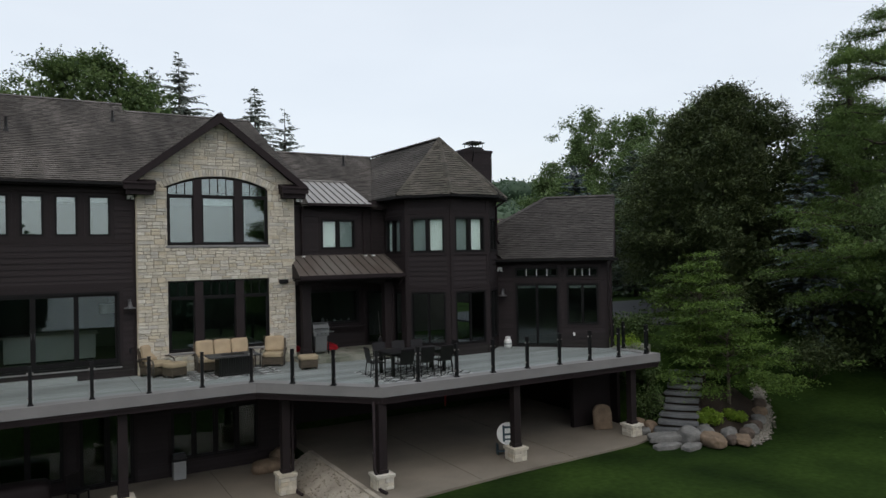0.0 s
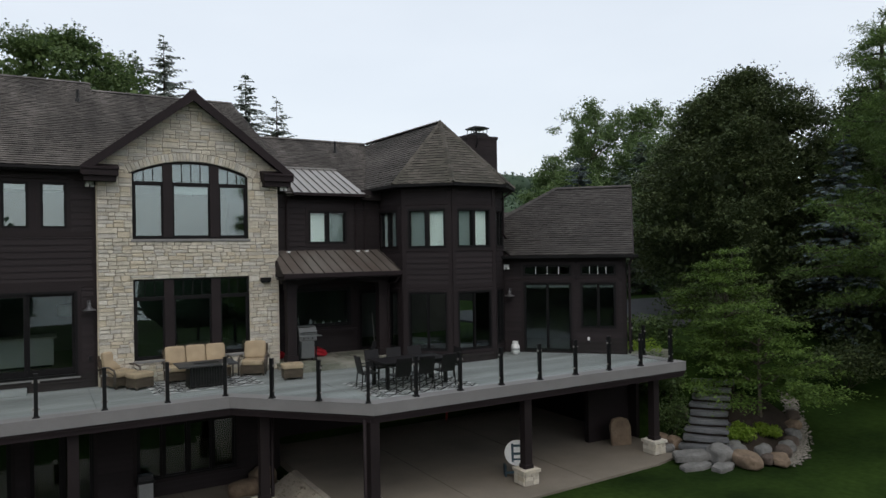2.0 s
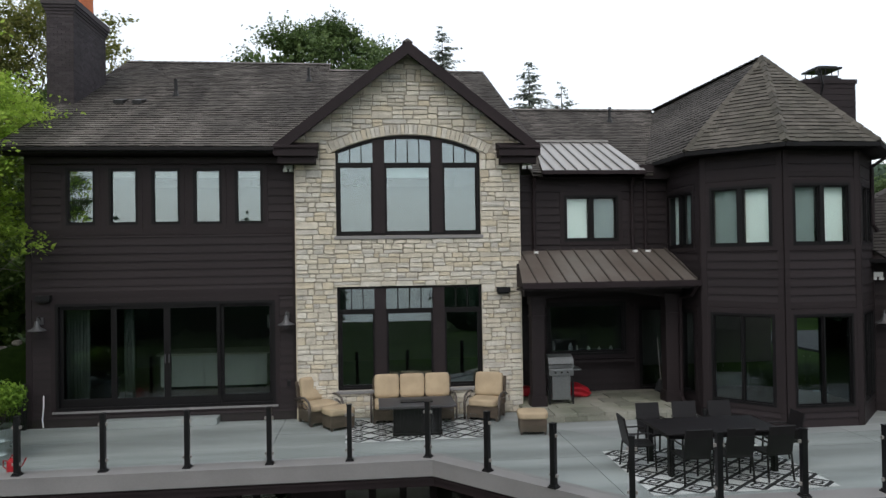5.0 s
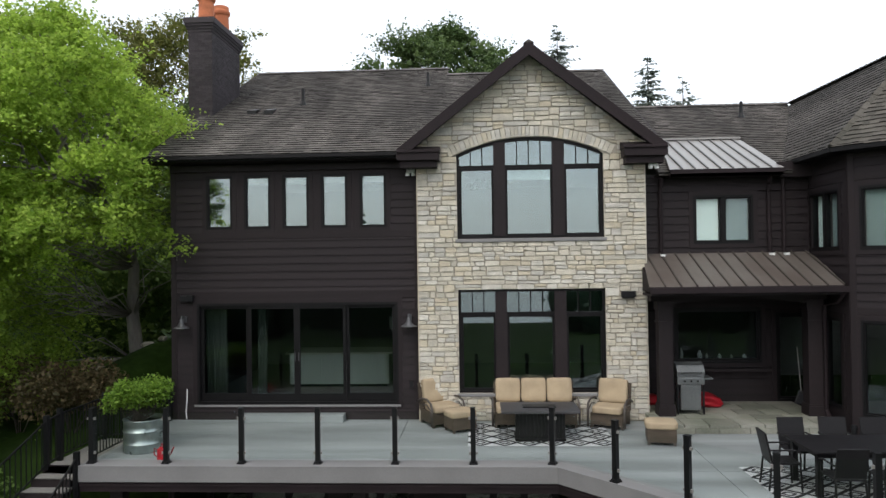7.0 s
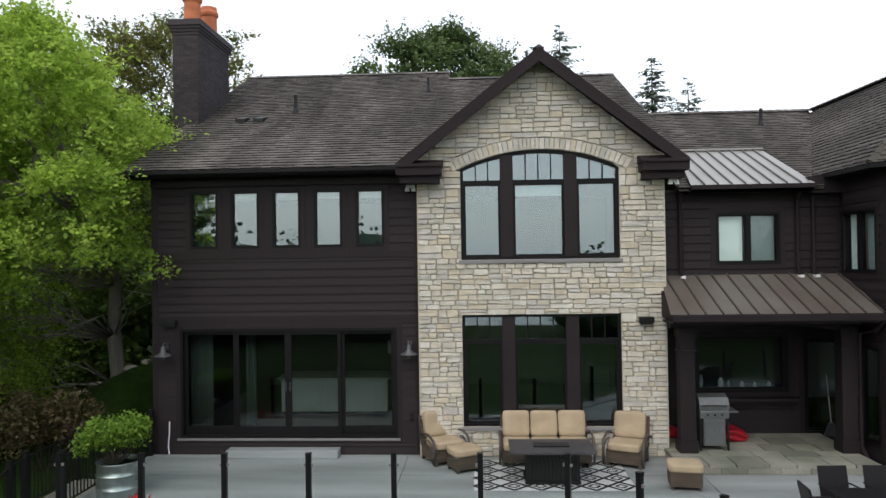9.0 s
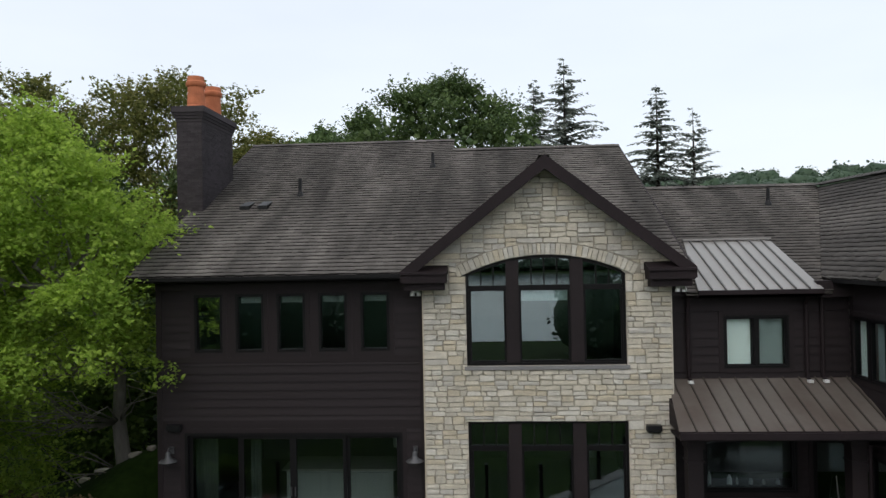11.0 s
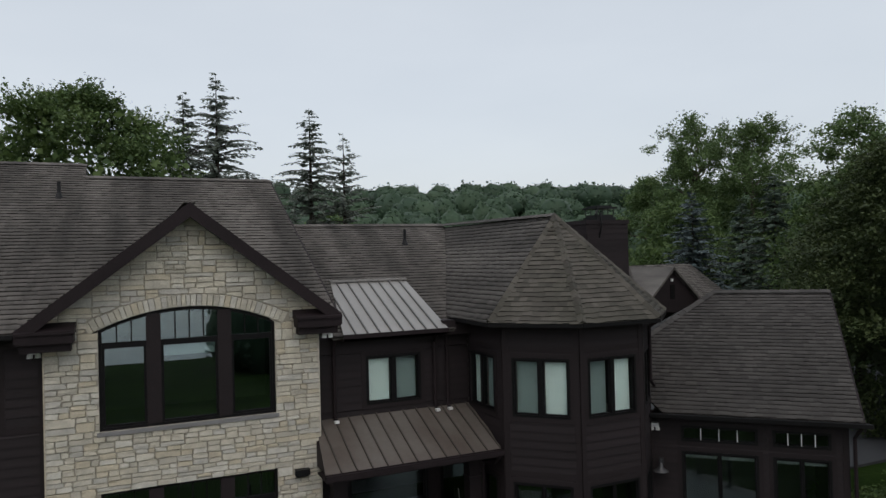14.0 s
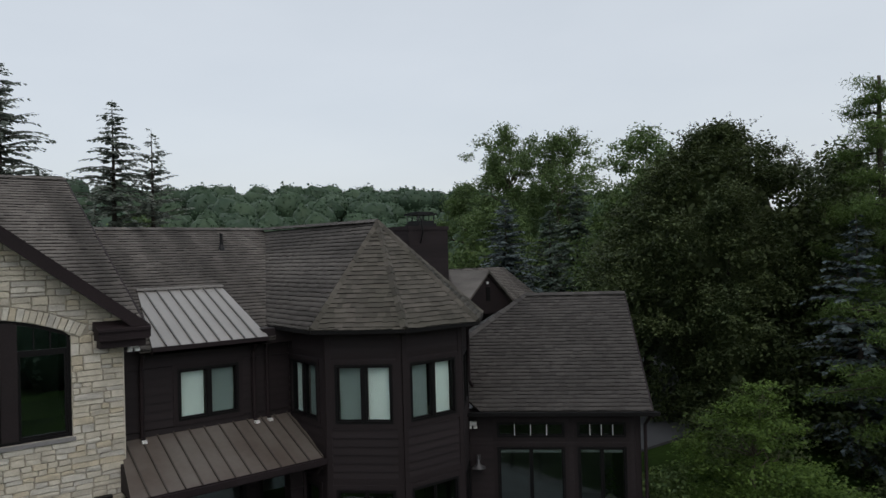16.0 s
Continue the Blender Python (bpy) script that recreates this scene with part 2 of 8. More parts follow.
SHINGLE_GREY = material("charcoal_shingle", (0.068, 0.063, 0.060), 0.8, vary=0.3, size=0.5, fine=60, fine_vary=0.35, island=0.2, bump=0.3, spec=0.25)
# dark cut edges, blackened to paint in the shadow line under each course
SHINGLE_EDGE_SHADOW = material("shingle_edge_shadow", (0.014, 0.013, 0.012), 0.9, vary=0.3, size=0.8, fine=40, bump=0.0, spec=0.1)
SHINGLE_MOSS = material("mossy_shingle", (0.080, 0.072, 0.062), 0.8, vary=0.4, size=0.9, fine=60, fine_vary=0.4, island=0.27, tint=(0.062, 0.058, 0.046), bump=0.4, spec=0.25)
STONE = stone_material("limestone", ((0.535, 0.495, 0.415), (0.59, 0.55, 0.465), (0.545, 0.485, 0.375), (0.50, 0.475, 0.425), (0.61, 0.58, 0.51), (0.56, 0.515, 0.42), (0.48, 0.445, 0.375), (0.575, 0.53, 0.44)))
MORTAR = material("mortar", (0.40, 0.365, 0.305), 0.95, vary=0.2, fine=60, bump=0.4)
CONCRETE = material("deck_concrete", (0.262, 0.281, 0.280), 0.7, vary=0.34, size=0.9, fine=14, fine_vary=0.14, bump=0.06, each=0.05, stretch=(0.16, 1.6, 1))
CAP = material("deck_cap_grey", (0.218, 0.212, 0.212), 0.65, vary=0.12, size=0.8, fine=40, fine_vary=0.1)
PATIO = material("patio_concrete", (0.205, 0.180, 0.146), 0.85, vary=0.25, size=0.5, fine=50, fine_vary=0.25, bump=0.2)
FLAG = material("flagstone", (0.24, 0.235, 0.20), 0.75, vary=0.35, size=1.2, fine=25, each=0.25, tint=(0.16, 0.17, 0.13))
METAL_PALE = material("pale_metal_roof", (0.32, 0.305, 0.29), 0.38, metal=0.35, vary=0.1, size=0.8, fine=8, fine_vary=0.06, bump=0.03)
METAL_SEAM_BROWN = material("bronze_metal_seam", (0.088, 0.076, 0.066), 0.5, metal=0.3, vary=0.15, bump=0.0)
METAL_SEAM = material("grey_metal_seam", (0.13, 0.125, 0.12), 0.45, metal=0.35, vary=0.1, bump=0.0)
METAL_BROWN = material("bronze_metal_roof", (0.165, 0.146, 0.130), 0.42, metal=0.35, vary=0.3, size=0.9, fine=10, fine_vary=0.12, bump=0.04, tint=(0.125, 0.10, 0.085))
GLASS = glass_material("window_glass", 0.175)
GLASS_DIM = glass_material("dim_window_glass", 0.055)
GLASS_LOW = glass_material("lower_window_glass", 0.13)
GLASS_SOFT = glass_material("clear_rail_glass", 0.015, (0.96, 0.975, 0.97))
GLASS_LITE = glass_material("plain_window_glass", 0.04, (0.93, 0.96, 0.95))
BLIND = material("roller_blind", (0.84, 0.92, 0.89), 0.8, vary=0.06, fine=80, fine_vary=0.04)
BLIND_GREY = material("sheer_blind", (0.26, 0.31, 0.31), 0.8, vary=0.1, fine=80, fine_vary=0.06)
ROOM = material("room_wall", (0.19, 0.18, 0.165), 0.9, vary=0.1)
ROOM_FLOOR = material("room_floor", (0.12, 0.085, 0.06), 0.5, vary=0.2, stretch=(1, 6, 1))
CREAM = material("cream_paint", (0.62, 0.61, 0.56), 0.6, vary=0.08)
BRICK_DARK = material("painted_chimney_brick", (0.048, 0.040, 0.044), 0.75, vary=0.3, size=0.8, fine=20, island=0.25, bump=0.3)
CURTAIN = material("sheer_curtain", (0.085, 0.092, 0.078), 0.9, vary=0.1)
CURB = material("pale_curb_concrete", (0.40, 0.36, 0.30), 0.9, vary=0.25, size=1.5, fine=40, bump=0.3)
SLAB_DARK = material("dark_worktop", (0.03, 0.03, 0.032), 0.4, vary=0.2)
TERRA = material("terracotta", (0.52, 0.17, 0.08), 0.8, vary=0.25, size=3, fine=30, bump=0.2)
WHITE = material("white_plastic", (0.75, 0.75, 0.74), 0.45, vary=0.06)
ASPHALT = material("asphalt_drive", (0.055, 0.058, 0.064), 0.9, vary=0.2, size=0.4, fine=60)
GRASS = material("lawn_grass", (0.022, 0.041, 0.008), 0.95, vary=0.5, size=0.28, fine=5, fine_vary=0.5, bump=1.0, tint=(0.0075, 0.017, 0.0035), spec=0.05)
SOIL = material("mulch", (0.035, 0.026, 0.02), 0.95, vary=0.3, fine=40, bump=0.6)
BARK = material("bark", (0.13, 0.11, 0.09), 0.9, vary=0.35, size=2, fine=16, stretch=(1, 1, 0.25), bump=0.9)
BARK_GREY = material("grey_bark", (0.24, 0.22, 0.20), 0.9, vary=0.3, size=2, fine=16, stretch=(1, 1, 0.25), bump=0.9)
BARK_DARK = material("dark_bark", (0.055, 0.045, 0.038), 0.95, vary=0.35, size=2, fine=16, stretch=(1, 1, 0.25), bump=0.9)
WATER = material("lake_water", (0.10, 0.13, 0.15), 0.12, vary=0.1, size=0.05, fine=2.0, bump=0.05, spec=0.6)
LEAF_LIME = leaf_material("lime_leaves", (0.180, 0.295, 0.040), (0.460, 0.610, 0.108), 0.65)
LEAF_SHRUB = leaf_material("shrub_leaves", (0.055, 0.105, 0.024), (0.165, 0.245, 0.060), 0.35)
LEAF_SHRUB_BRIGHT = leaf_material("bright_shrub_leaves", (0.085, 0.170, 0.020), (0.250, 0.390, 0.055), 0.4)
LEAF_RUSSET = leaf_material("russet_leaves", (0.060, 0.058, 0.024), (0.165, 0.118, 0.062), 0.35)
LEAF_POPLAR = leaf_material("poplar_leaves", (0.070, 0.118, 0.045), (0.165, 0.235, 0.090), 0.35)
GALV = material("weathered_zinc", (0.11, 0.11, 0.115), 0.5, metal=0.6, vary=0.25)
LEAF_GREEN = leaf_material("green_leaves", (0.043, 0.080, 0.028), (0.130, 0.188, 0.060), 0.28)
LEAF_DARK = leaf_material("dark_leaves", (0.030, 0.048, 0.020), (0.090, 0.116, 0.043), 0.25)
LEAF_ORN = leaf_material("fresh_leaves", (0.046, 0.090, 0.018), (0.150, 0.230, 0.050), 0.42)
LEAF_OAK = leaf_material("turning_leaves", (0.080, 0.110, 0.026), (0.225, 0.215, 0.060), 0.4)
# paled towards grey: distance haze is put into this needle colour
NEEDLE_HAZE = leaf_material("hazy_spruce_needles", (0.105, 0.130, 0.110), (0.270, 0.300, 0.255), 0.4)
NEEDLE_BLUE = leaf_material("blue_spruce_needles", (0.045, 0.066, 0.068), (0.140, 0.178, 0.185), 0.15)
NEEDLE_DARK = leaf_material("dark_spruce_needles", (0.036, 0.058, 0.046), (0.112, 0.150, 0.112), 0.2)
NEEDLE_PINE = leaf_material("pine_needles", (0.050, 0.095, 0.026), (0.150, 0.225, 0.060), 0.3)
WOODS = leaf_material("far_woods_leaves", (0.038, 0.070, 0.042), (0.072, 0.116, 0.066), 0.2)

# ---- ground ----
def smooth(a, b, t):
    t = min(1.0, max(0.0, (t - a) / (b - a)))
    return t * t * (3 - 2 * t)


def ground_height(x, y):
    front = -3.02 - 3.2 * smooth(-18, -95, y) - 0.5 * smooth(6, 4.6, x) * smooth(-9, -6.5, y)
    inside = smooth(-7.9, -6.6, x) * smooth(17.9, 16.9, x)
    rise = smooth(-8.5, 0.2, y) * (1 - inside) + smooth(1.5, 4, y) * inside
    right = 1.2 * smooth(19, 34, x) * smooth(-26, -8, y)
    back = -0.12 - 0.6 * smooth(20, 60, y)
    h = front + (right if front < -2 else 0)
    h = h * (1 - rise) + back * rise
    h += 1.35 * math.exp(-((x - 19.6) / 2.3) ** 2 - ((y + 4.7) / 2.0) ** 2) * (1 - inside)
    # a grass bank beside the house
    h += 1.9 * smooth(-12.3, -6.8, x) * smooth(-5.9, -6.5, x) * smooth(-0.6, 3.3, y) * smooth(9.0, 4.5, y)
    far = math.hypot(x - 20, y)
    h += 34 * smooth(120, 360, y + 0.25 * x) * smooth(70, 200, far)
    h += 5 * smooth(-490, -620, y)
    h += 0.06 * noise.noise((x * 0.15, y * 0.15, 0)) * (1 - inside)
    return h


def axis_steps(fine0, fine1, step):
    a = list(np.arange(fine0, fine1 + 0.01, step))
    s, left, right = step, fine0, fine1
    while right < 900:
        s *= 1.22
        left, right = left - s, right + s
        a = [left] + a + [right]
    return a


gx, gy = axis_steps(-16, 34, 0.6), axis_steps(-22, 12, 0.6)
gv = [(x, y, ground_height(x, y)) for y in gy for x in gx]
gf = [(j * len(gx) + i, j * len(gx) + i + 1, (j + 1) * len(gx) + i + 1, (j + 1) * len(gx) + i) for j in range(len(gy) - 1) for i in range(len(gx) - 1)]
ground = part("ground", raw_mesh("ground", gv, gf, GRASS, True), None, None)
tagged(ground, "mown green lawn sloping away from the house", "lawn", kind="structure")
lake = part("water", boxes((-500, 500, -510, -92, -6.4, -6.12)), WATER, None, "calm grey lake beyond the lawn", kind="structure")
lake["category"] = "lake"

# ---- the house ----
house = thing("house", "large two-storey house with dark brown siding and a limestone gable", "house")

board_bm = bmesh.new()
prism(board_bm, [(0.03, 0), (-0.028, 0), (-0.004, 1), (0.03, 1)], "x", 0, 1)
BOARD_MESH = bpy.data.meshes.new("siding_board")
board_bm.to_mesh(BOARD_MESH)
BOARD_MESH.materials.append(SIDING)
board_bm = box(bmesh.new(), 0, 1, 0, 1, 0, 1)
TRIM_MESH = bpy.data.meshes.new("trim_board")
board_bm.to_mesh(TRIM_MESH)
TRIM_MESH.materials.append(TRIM)


def cut_rects(u0, u1, z0, z1, holes):
    """The rectangle less the holes, as rectangles."""
    us = sorted({u0, u1, *[min(u1, max(u0, h[i])) for h in holes for i in (0, 1)]})
    zs = sorted({z0, z1, *[min(z1, max(z0, h[i])) for h in holes for i in (2, 3)]})
    out = []
    for za, zb in zip(zs, zs[1:]):
        run = None
        for ua, ub in zip(us, us[1:]):
            um, zm = (ua + ub) / 2, (za + zb) / 2
            if any(h[0] < um < h[1] and h[2] < zm < h[3] for h in holes):
                run = None
            elif run:
                run[1] = ub
            else:
                run = [ua, ub, za, zb]
                out.append(run)
    return out


def siding_wall(name, m, length, z0, z1, holes=(), board=0.19, bands=(), corner=0.11, flats=()):
    """A framed wall along local x with lap siding outside (towards -y). holes: u0, u1, z0, z1; bands: z0, z1 of flat trim; flats: u0, u1, z0, z1 of flat panels."""
    wall = part(name, boxes(*[(a, b, 0.03, 0.22, c, d) for a, b, c, d in cut_rects(0, length, z0, z1, holes)]), TRIM, house, m=m)
    w = 0.10

    def trim(x0, x1, y0, y1, c, d):
        part("trim_board", TRIM_MESH, None, wall, m=Matrix.Translation((x0, y0, c)) @ Matrix.Diagonal((x1 - x0, y1 - y0, d - c, 1)))
    for a, b, c, d in holes:
        for r in ((a - w, a, c - w, d + w), (b, b + w, c - w, d + w), (a, b, d, d + w), (a, b, c - w, c)):
            r = (max(0, r[0]), min(length, r[1]), max(z0, r[2]), min(z1, r[3]))
            if r[1] > r[0] + 0.01 and r[3] > r[2] + 0.01:
                trim(r[0], r[1], -0.03, 0.03, r[2], r[3])
    for c, d in bands:
        for a, b, cc, dd in cut_rects(corner, length - corner, c, d, [(h[0] - w, h[1] + w, h[2] - w, h[3] + w) for h in holes]):
            trim(a, b, -0.026, 0.03, cc, dd)
    for a, b, c, d in flats:
        trim(a, b, -0.022, 0.03, c, d)
    if corner:
        trim(0, corner, -0.034, 0.03, z0, z1)
        trim(length - corner, length, -0.034, 0.03, z0, z1)
    block = [(h[0] - w, h[1] + w, h[2] - w, h[3] + w) for h in holes] + [(0, length, c, d) for c, d in bands] + list(flats)
    z = z0
    while z < z1 - 0.02:
        top = min(z + board, z1)
        for a, b, c, d in cut_rects(corner, length - corner, z, top, block):
            if b - a > 0.03 and d - c > 0.02:
                ob = part("siding_board", BOARD_MESH, None, wall)
                ob.matrix_basis = Matrix.Translation((a, 0, c)) @ Matrix.Diagonal((b - a, 1, d - c, 1))
        z = top
    return wall


def ring(bm, u0, u1, z0, z1, w, y0, y1):
    for r in ((u0, u0 + w, z0, z1), (u1 - w, u1, z0, z1), (u0 + w, u1 - w, z0, z0 + w), (u0 + w, u1 - w, z1 - w, z1)):
        box(bm, r[0], r[1], y0, y1, r[2], r[3])


def window(m, u0, u1, z0, z1, bays=1, transom=None, muntins=0, blinds=(), name="window", label="", mull=0.07, glass=None, sash=0.05, bar=None):
    """A black framed window. bays: their number; transom: height of the bar; muntins: upright bars above it; blinds: per bay a drop (0 to 1) and material."""
    bm = bmesh.new()
    ring(bm, u0, u1, z0, z1, 0.055, -0.035, 0.11)
    win = part(name, bm, FRAME, house, label, m=m)
    width = (u1 - u0 - 0.11 - mull * (bays - 1)) / bays
    for i in range(bays):
        a = u0 + 0.055 + i * (width + mull)
        b = a + width
        if i < bays - 1:
            part("mullion", boxes((b, b + mull, -0.03, 0.10, z0 + 0.055, z1 - 0.055)), bar or FRAME, win)
        spans = [(z0 + 0.055, z1 - 0.055)] if transom is None else [(z0 + 0.055, transom - 0.03), (transom + 0.03, z1 - 0.055)]
        if transom is not None:
            part("transom_bar", boxes((a, b, -0.03, 0.10, transom - 0.03, transom + 0.03)), FRAME, win)
        for k, (c, d) in enumerate(spans):
            s = bmesh.new()
            ring(s, a, b, c, d, sash, 0.0, 0.07)
            part("sash", s, FRAME, win)
            part("pane", boxes((a + sash, b - sash, 0.03, 0.04, c + sash, d - sash)), glass or GLASS, win)
            if k == 1 and muntins:
                for j in range(1, muntins + 1):
                    x = a + (b - a) * j / (muntins + 1)
                    part("muntin", boxes((x - 0.012, x + 0.012, 0.005, 0.06, c + sash, d - sash)), FRAME, win)
        if i < len(blinds) and blinds[i] and blinds[i][0] > 0:
            drop, mat = blinds[i]
            c, d = spans[0]
            part("blind", boxes((a + 0.03, b - 0.03, 0.13, 0.14, d - (d - c) * drop, d)), mat, win)
    return win


# plan numbers
WALL_Y, MID_Y, PORCH_Y = 0.22, 0.57, 1.27
LEFT = pose(-6.13, WALL_Y, 0)
door_hole = (0.62, 5.60, 0.36, 2.84)
left_windows = [(0.88 + 0.955 * i, 1.535 + 0.955 * i, 4.66, 5.98) for i in range(5)]
siding_wall("wall", LEFT, 6.13, 0.0, 6.36, [door_hole, *left_windows], bands=((4.42, 4.56), (2.94, 3.12)), flats=[(a[1] + 0.102, b[0] - 0.102, 4.56, 6.08) for a, b in zip(left_windows, left_windows[1:])])
for i, (a, b, c, d) in enumerate(left_windows):
    window(LEFT, a, b, c, d, 1, blinds=[(0.0 if i == 0 else 0.13, CREAM)], sash=0.012, label="tall narrow window with a black frame")
siding_wall("wall", pose(-6.13, 8.0, 0, 0, 0, -90), 7.78, 0.0, 6.36)

# sliding glass door of four leaves
bm = bmesh.new()
ring(bm, 0.62, 5.60, 0.36, 2.84, 0.07, -0.03, 0.14)
slider = part("sliding_door", bm, FRAME, house, "four-leaf black sliding glass door", m=LEFT)
leaf_w = (5.60 - 0.62 - 0.14) / 4
for i in range(4):
    a = 0.69 + i * leaf_w
    y = 0.0 if i in (1, 2) else 0.06
    s = bmesh.new()
    ring(s, a, a + leaf_w, 0.43, 2.77, 0.075, y, y + 0.055)
    box(s, a + 0.075, a + leaf_w - 0.075, y, y + 0.055, 0.505, 0.62)
    leaf = part("door_leaf", s, FRAME, slider)
    part("pane", boxes((a + 0.075, a + leaf_w - 0.075, y + 0.02, y + 0.03, 0.62, 2.695)), GLASS_DIM, leaf)
    if i in (1, 2):
        h = a + leaf_w - 0.045 if i == 1 else a + 0.045
        part("handle", boxes((h - 0.012, h + 0.012, y - 0.04, y - 0.02, 1.42, 1.62), (h - 0.01, h + 0.01, y - 0.03, y, 1.43, 1.45), (h - 0.01, h + 0.01, y - 0.03, y, 1.59, 1.61)), GALV, leaf, "dull metal pull handle")
part("door_sill", boxes((0.55, 5.65, -0.05, 0.12, 0.31, 0.358)), CAP, slider)

# stone gable front
SX0, SX1, SY = 0.0, 5.38, 0.0
UW = (0.95, 4.42, 4.33)
LW = (0.95, 4.42, 0.66, 3.12)
GX, GZ, SLOPE = 2.69, 8.83, 0.80
ARCH_R, ARCH_Z = 4.05, 2.69


def arch(x):
    return ARCH_Z + math.sqrt(max(0, ARCH_R ** 2 - (x - GX) ** 2))


def gable(x):
    return GZ - SLOPE * abs(x - GX) - 0.12


core = bmesh.new()
for r in cut_rects(SX0 + 0.005, SX1 - 0.005, 0.0, 6.30, [(UW[0], UW[1], UW[2], 6.4), LW]):
    box(core, r[0], r[1], 0.0, 0.40, r[2], r[3])
# the masonry round the arched head, in upright slices
steps = 40
for i in range(steps):
    xa, xb = SX0 + 0.005 + (SX1 - SX0 - 0.01) * i / steps, SX0 + 0.005 + (SX1 - SX0 - 0.01) * (i + 1) / steps
    la, lb = [arch(x) if UW[0] - 0.01 <= x <= UW[1] + 0.01 else 6.30 for x in (xa, xb)]
    ta, tb = max(6.305, gable(xa)), max(6.305, gable(xb))
    prism(core, [(xa, la), (xb, lb), (xb, tb), (xa, ta)], "y", 0.0, 0.40)
bmesh.ops.remove_doubles(core, verts=core.verts[:], dist=0.006)
stone_wall = part("stone_wall", core, MORTAR, house, "pale limestone ashlar in irregular courses with thin mortar joints")


def stone_mesh(poly, depth):
    """A dressed stone: a polygon in x, z with a chipped edge, proud of the wall."""
    k = len(poly)
    cx, cz = sum(p[0] for p in poly) / k, sum(p[1] for p in poly) / k
    def inset(d):
        out = []
        for x, z in poly:
            dx, dz = cx - x, cz - z
            l = math.hypot(dx, dz) or 1
            out.append((x + dx / l * d, z + dz / l * d))
        return out
    a, b, c = inset(0.0005), inset(0.0015), inset(0.012)
    j = [depth * random.uniform(0.75, 1.1) for _ in range(k)]
    vs = [(x, 0.01, z) for x, z in a] + [(x, -depth * 0.6, z) for x, z in b] + [(x, -j[i], z) for i, (x, z) in enumerate(c)]
    fs = []
    for r in range(2):
        for i in range(k):
            fs.append((r * k + i, r * k + (i + 1) % k, (r + 1) * k + (i + 1) % k, (r + 1) * k + i))
    fs.append(tuple(range(2 * k, 3 * k)))
    return vs, fs


def clip(poly, nx, nz, d):
    """Keep the side nx * x + nz * z <= d."""
    out = []
    for i, p in enumerate(poly):
        q = poly[(i + 1) % len(poly)]
        a, b = nx * p[0] + nz * p[1] - d, nx * q[0] + nz * q[1] - d
        if a <= 0:
            out.append(p)
        if a * b < 0:
            t = a / (a - b)
            out.append((p[0] + t * (q[0] - p[0]), p[1] + t * (q[1] - p[1])))
    return out


def rough_stone(a, b, c, d, rng):
    """A rectangle with knocked corners and slightly bowed sides."""
    def j(s):
        return rng.uniform(0, s)
    k, m = 0.018, 0.009
    return [(a + j(k), c + j(k)), ((a + b) / 2 + rng.uniform(-0.2, 0.2) * (b - a), c + j(m)), (b - j(k), c + j(k)), (b - j(m), (c + d) / 2),
            (b - j(k) * 1.5, d - j(k)), ((a + b) / 2 + rng.uniform(-0.2, 0.2) * (b - a), d - j(m)), (a + j(k) * 1.5, d - j(k)), (a + j(m), (c + d) / 2)]


def ashlar(u0, u1, z0, z1, rng):
    """Irregular courses over a rectangle: bands cut into cells of one, two or three beds."""
    out = []
    z = z0
    while z < z1 - 0.04:
        h = rng.choice((0.20, 0.23, 0.27, 0.31))
        if z1 - z - h < 0.16:
            h = z1 - z
        u = u0
        while u < u1 - 0.02:
            w = rng.uniform(0.24, 0.62)
            if u1 - u - w < 0.2:
                w = u1 - u
            cut = rng.uniform(0.36, 0.64)
            beds = (cut, 1 - cut) if h < 0.26 or rng.random() < 0.45 else (cut * 0.62, 0.38, 0.62 * (1 - cut))
            zz = z
            for f in beds:
                bh = f * h
                cells = ((u, u + w),)
                if w > 0.34 and rng.random() < 0.6:
                    t = rng.uniform(0.32, 0.68) * w
                    cells = ((u, u + t), (u + t, u + w))
                for a, b in cells:
                    out.append(rough_stone(a, b, zz, zz + bh, rng))
                zz += bh
            u += w
        z += h
    return out


rng = random.Random(7)
stones = []
VOUSS = 0.27


def poly_area(p):
    return abs(sum(p[i][0] * p[(i + 1) % len(p)][1] - p[(i + 1) % len(p)][0] * p[i][1] for i in range(len(p)))) / 2 if len(p) > 2 else 0


def fit_round(p, hole):
    """The stone cut back to the larger piece that leaves the opening free."""
    x0, x1, z0, z1 = hole
    if max(q[0] for q in p) <= x0 or min(q[0] for q in p) >= x1 or max(q[1] for q in p) <= z0 or min(q[1] for q in p) >= z1:
        return p
    return max((clip(p, 1, 0, x0), clip(p, -1, 0, -x1), clip(p, 0, 1, z0), clip(p, 0, -1, -z1)), key=poly_area)


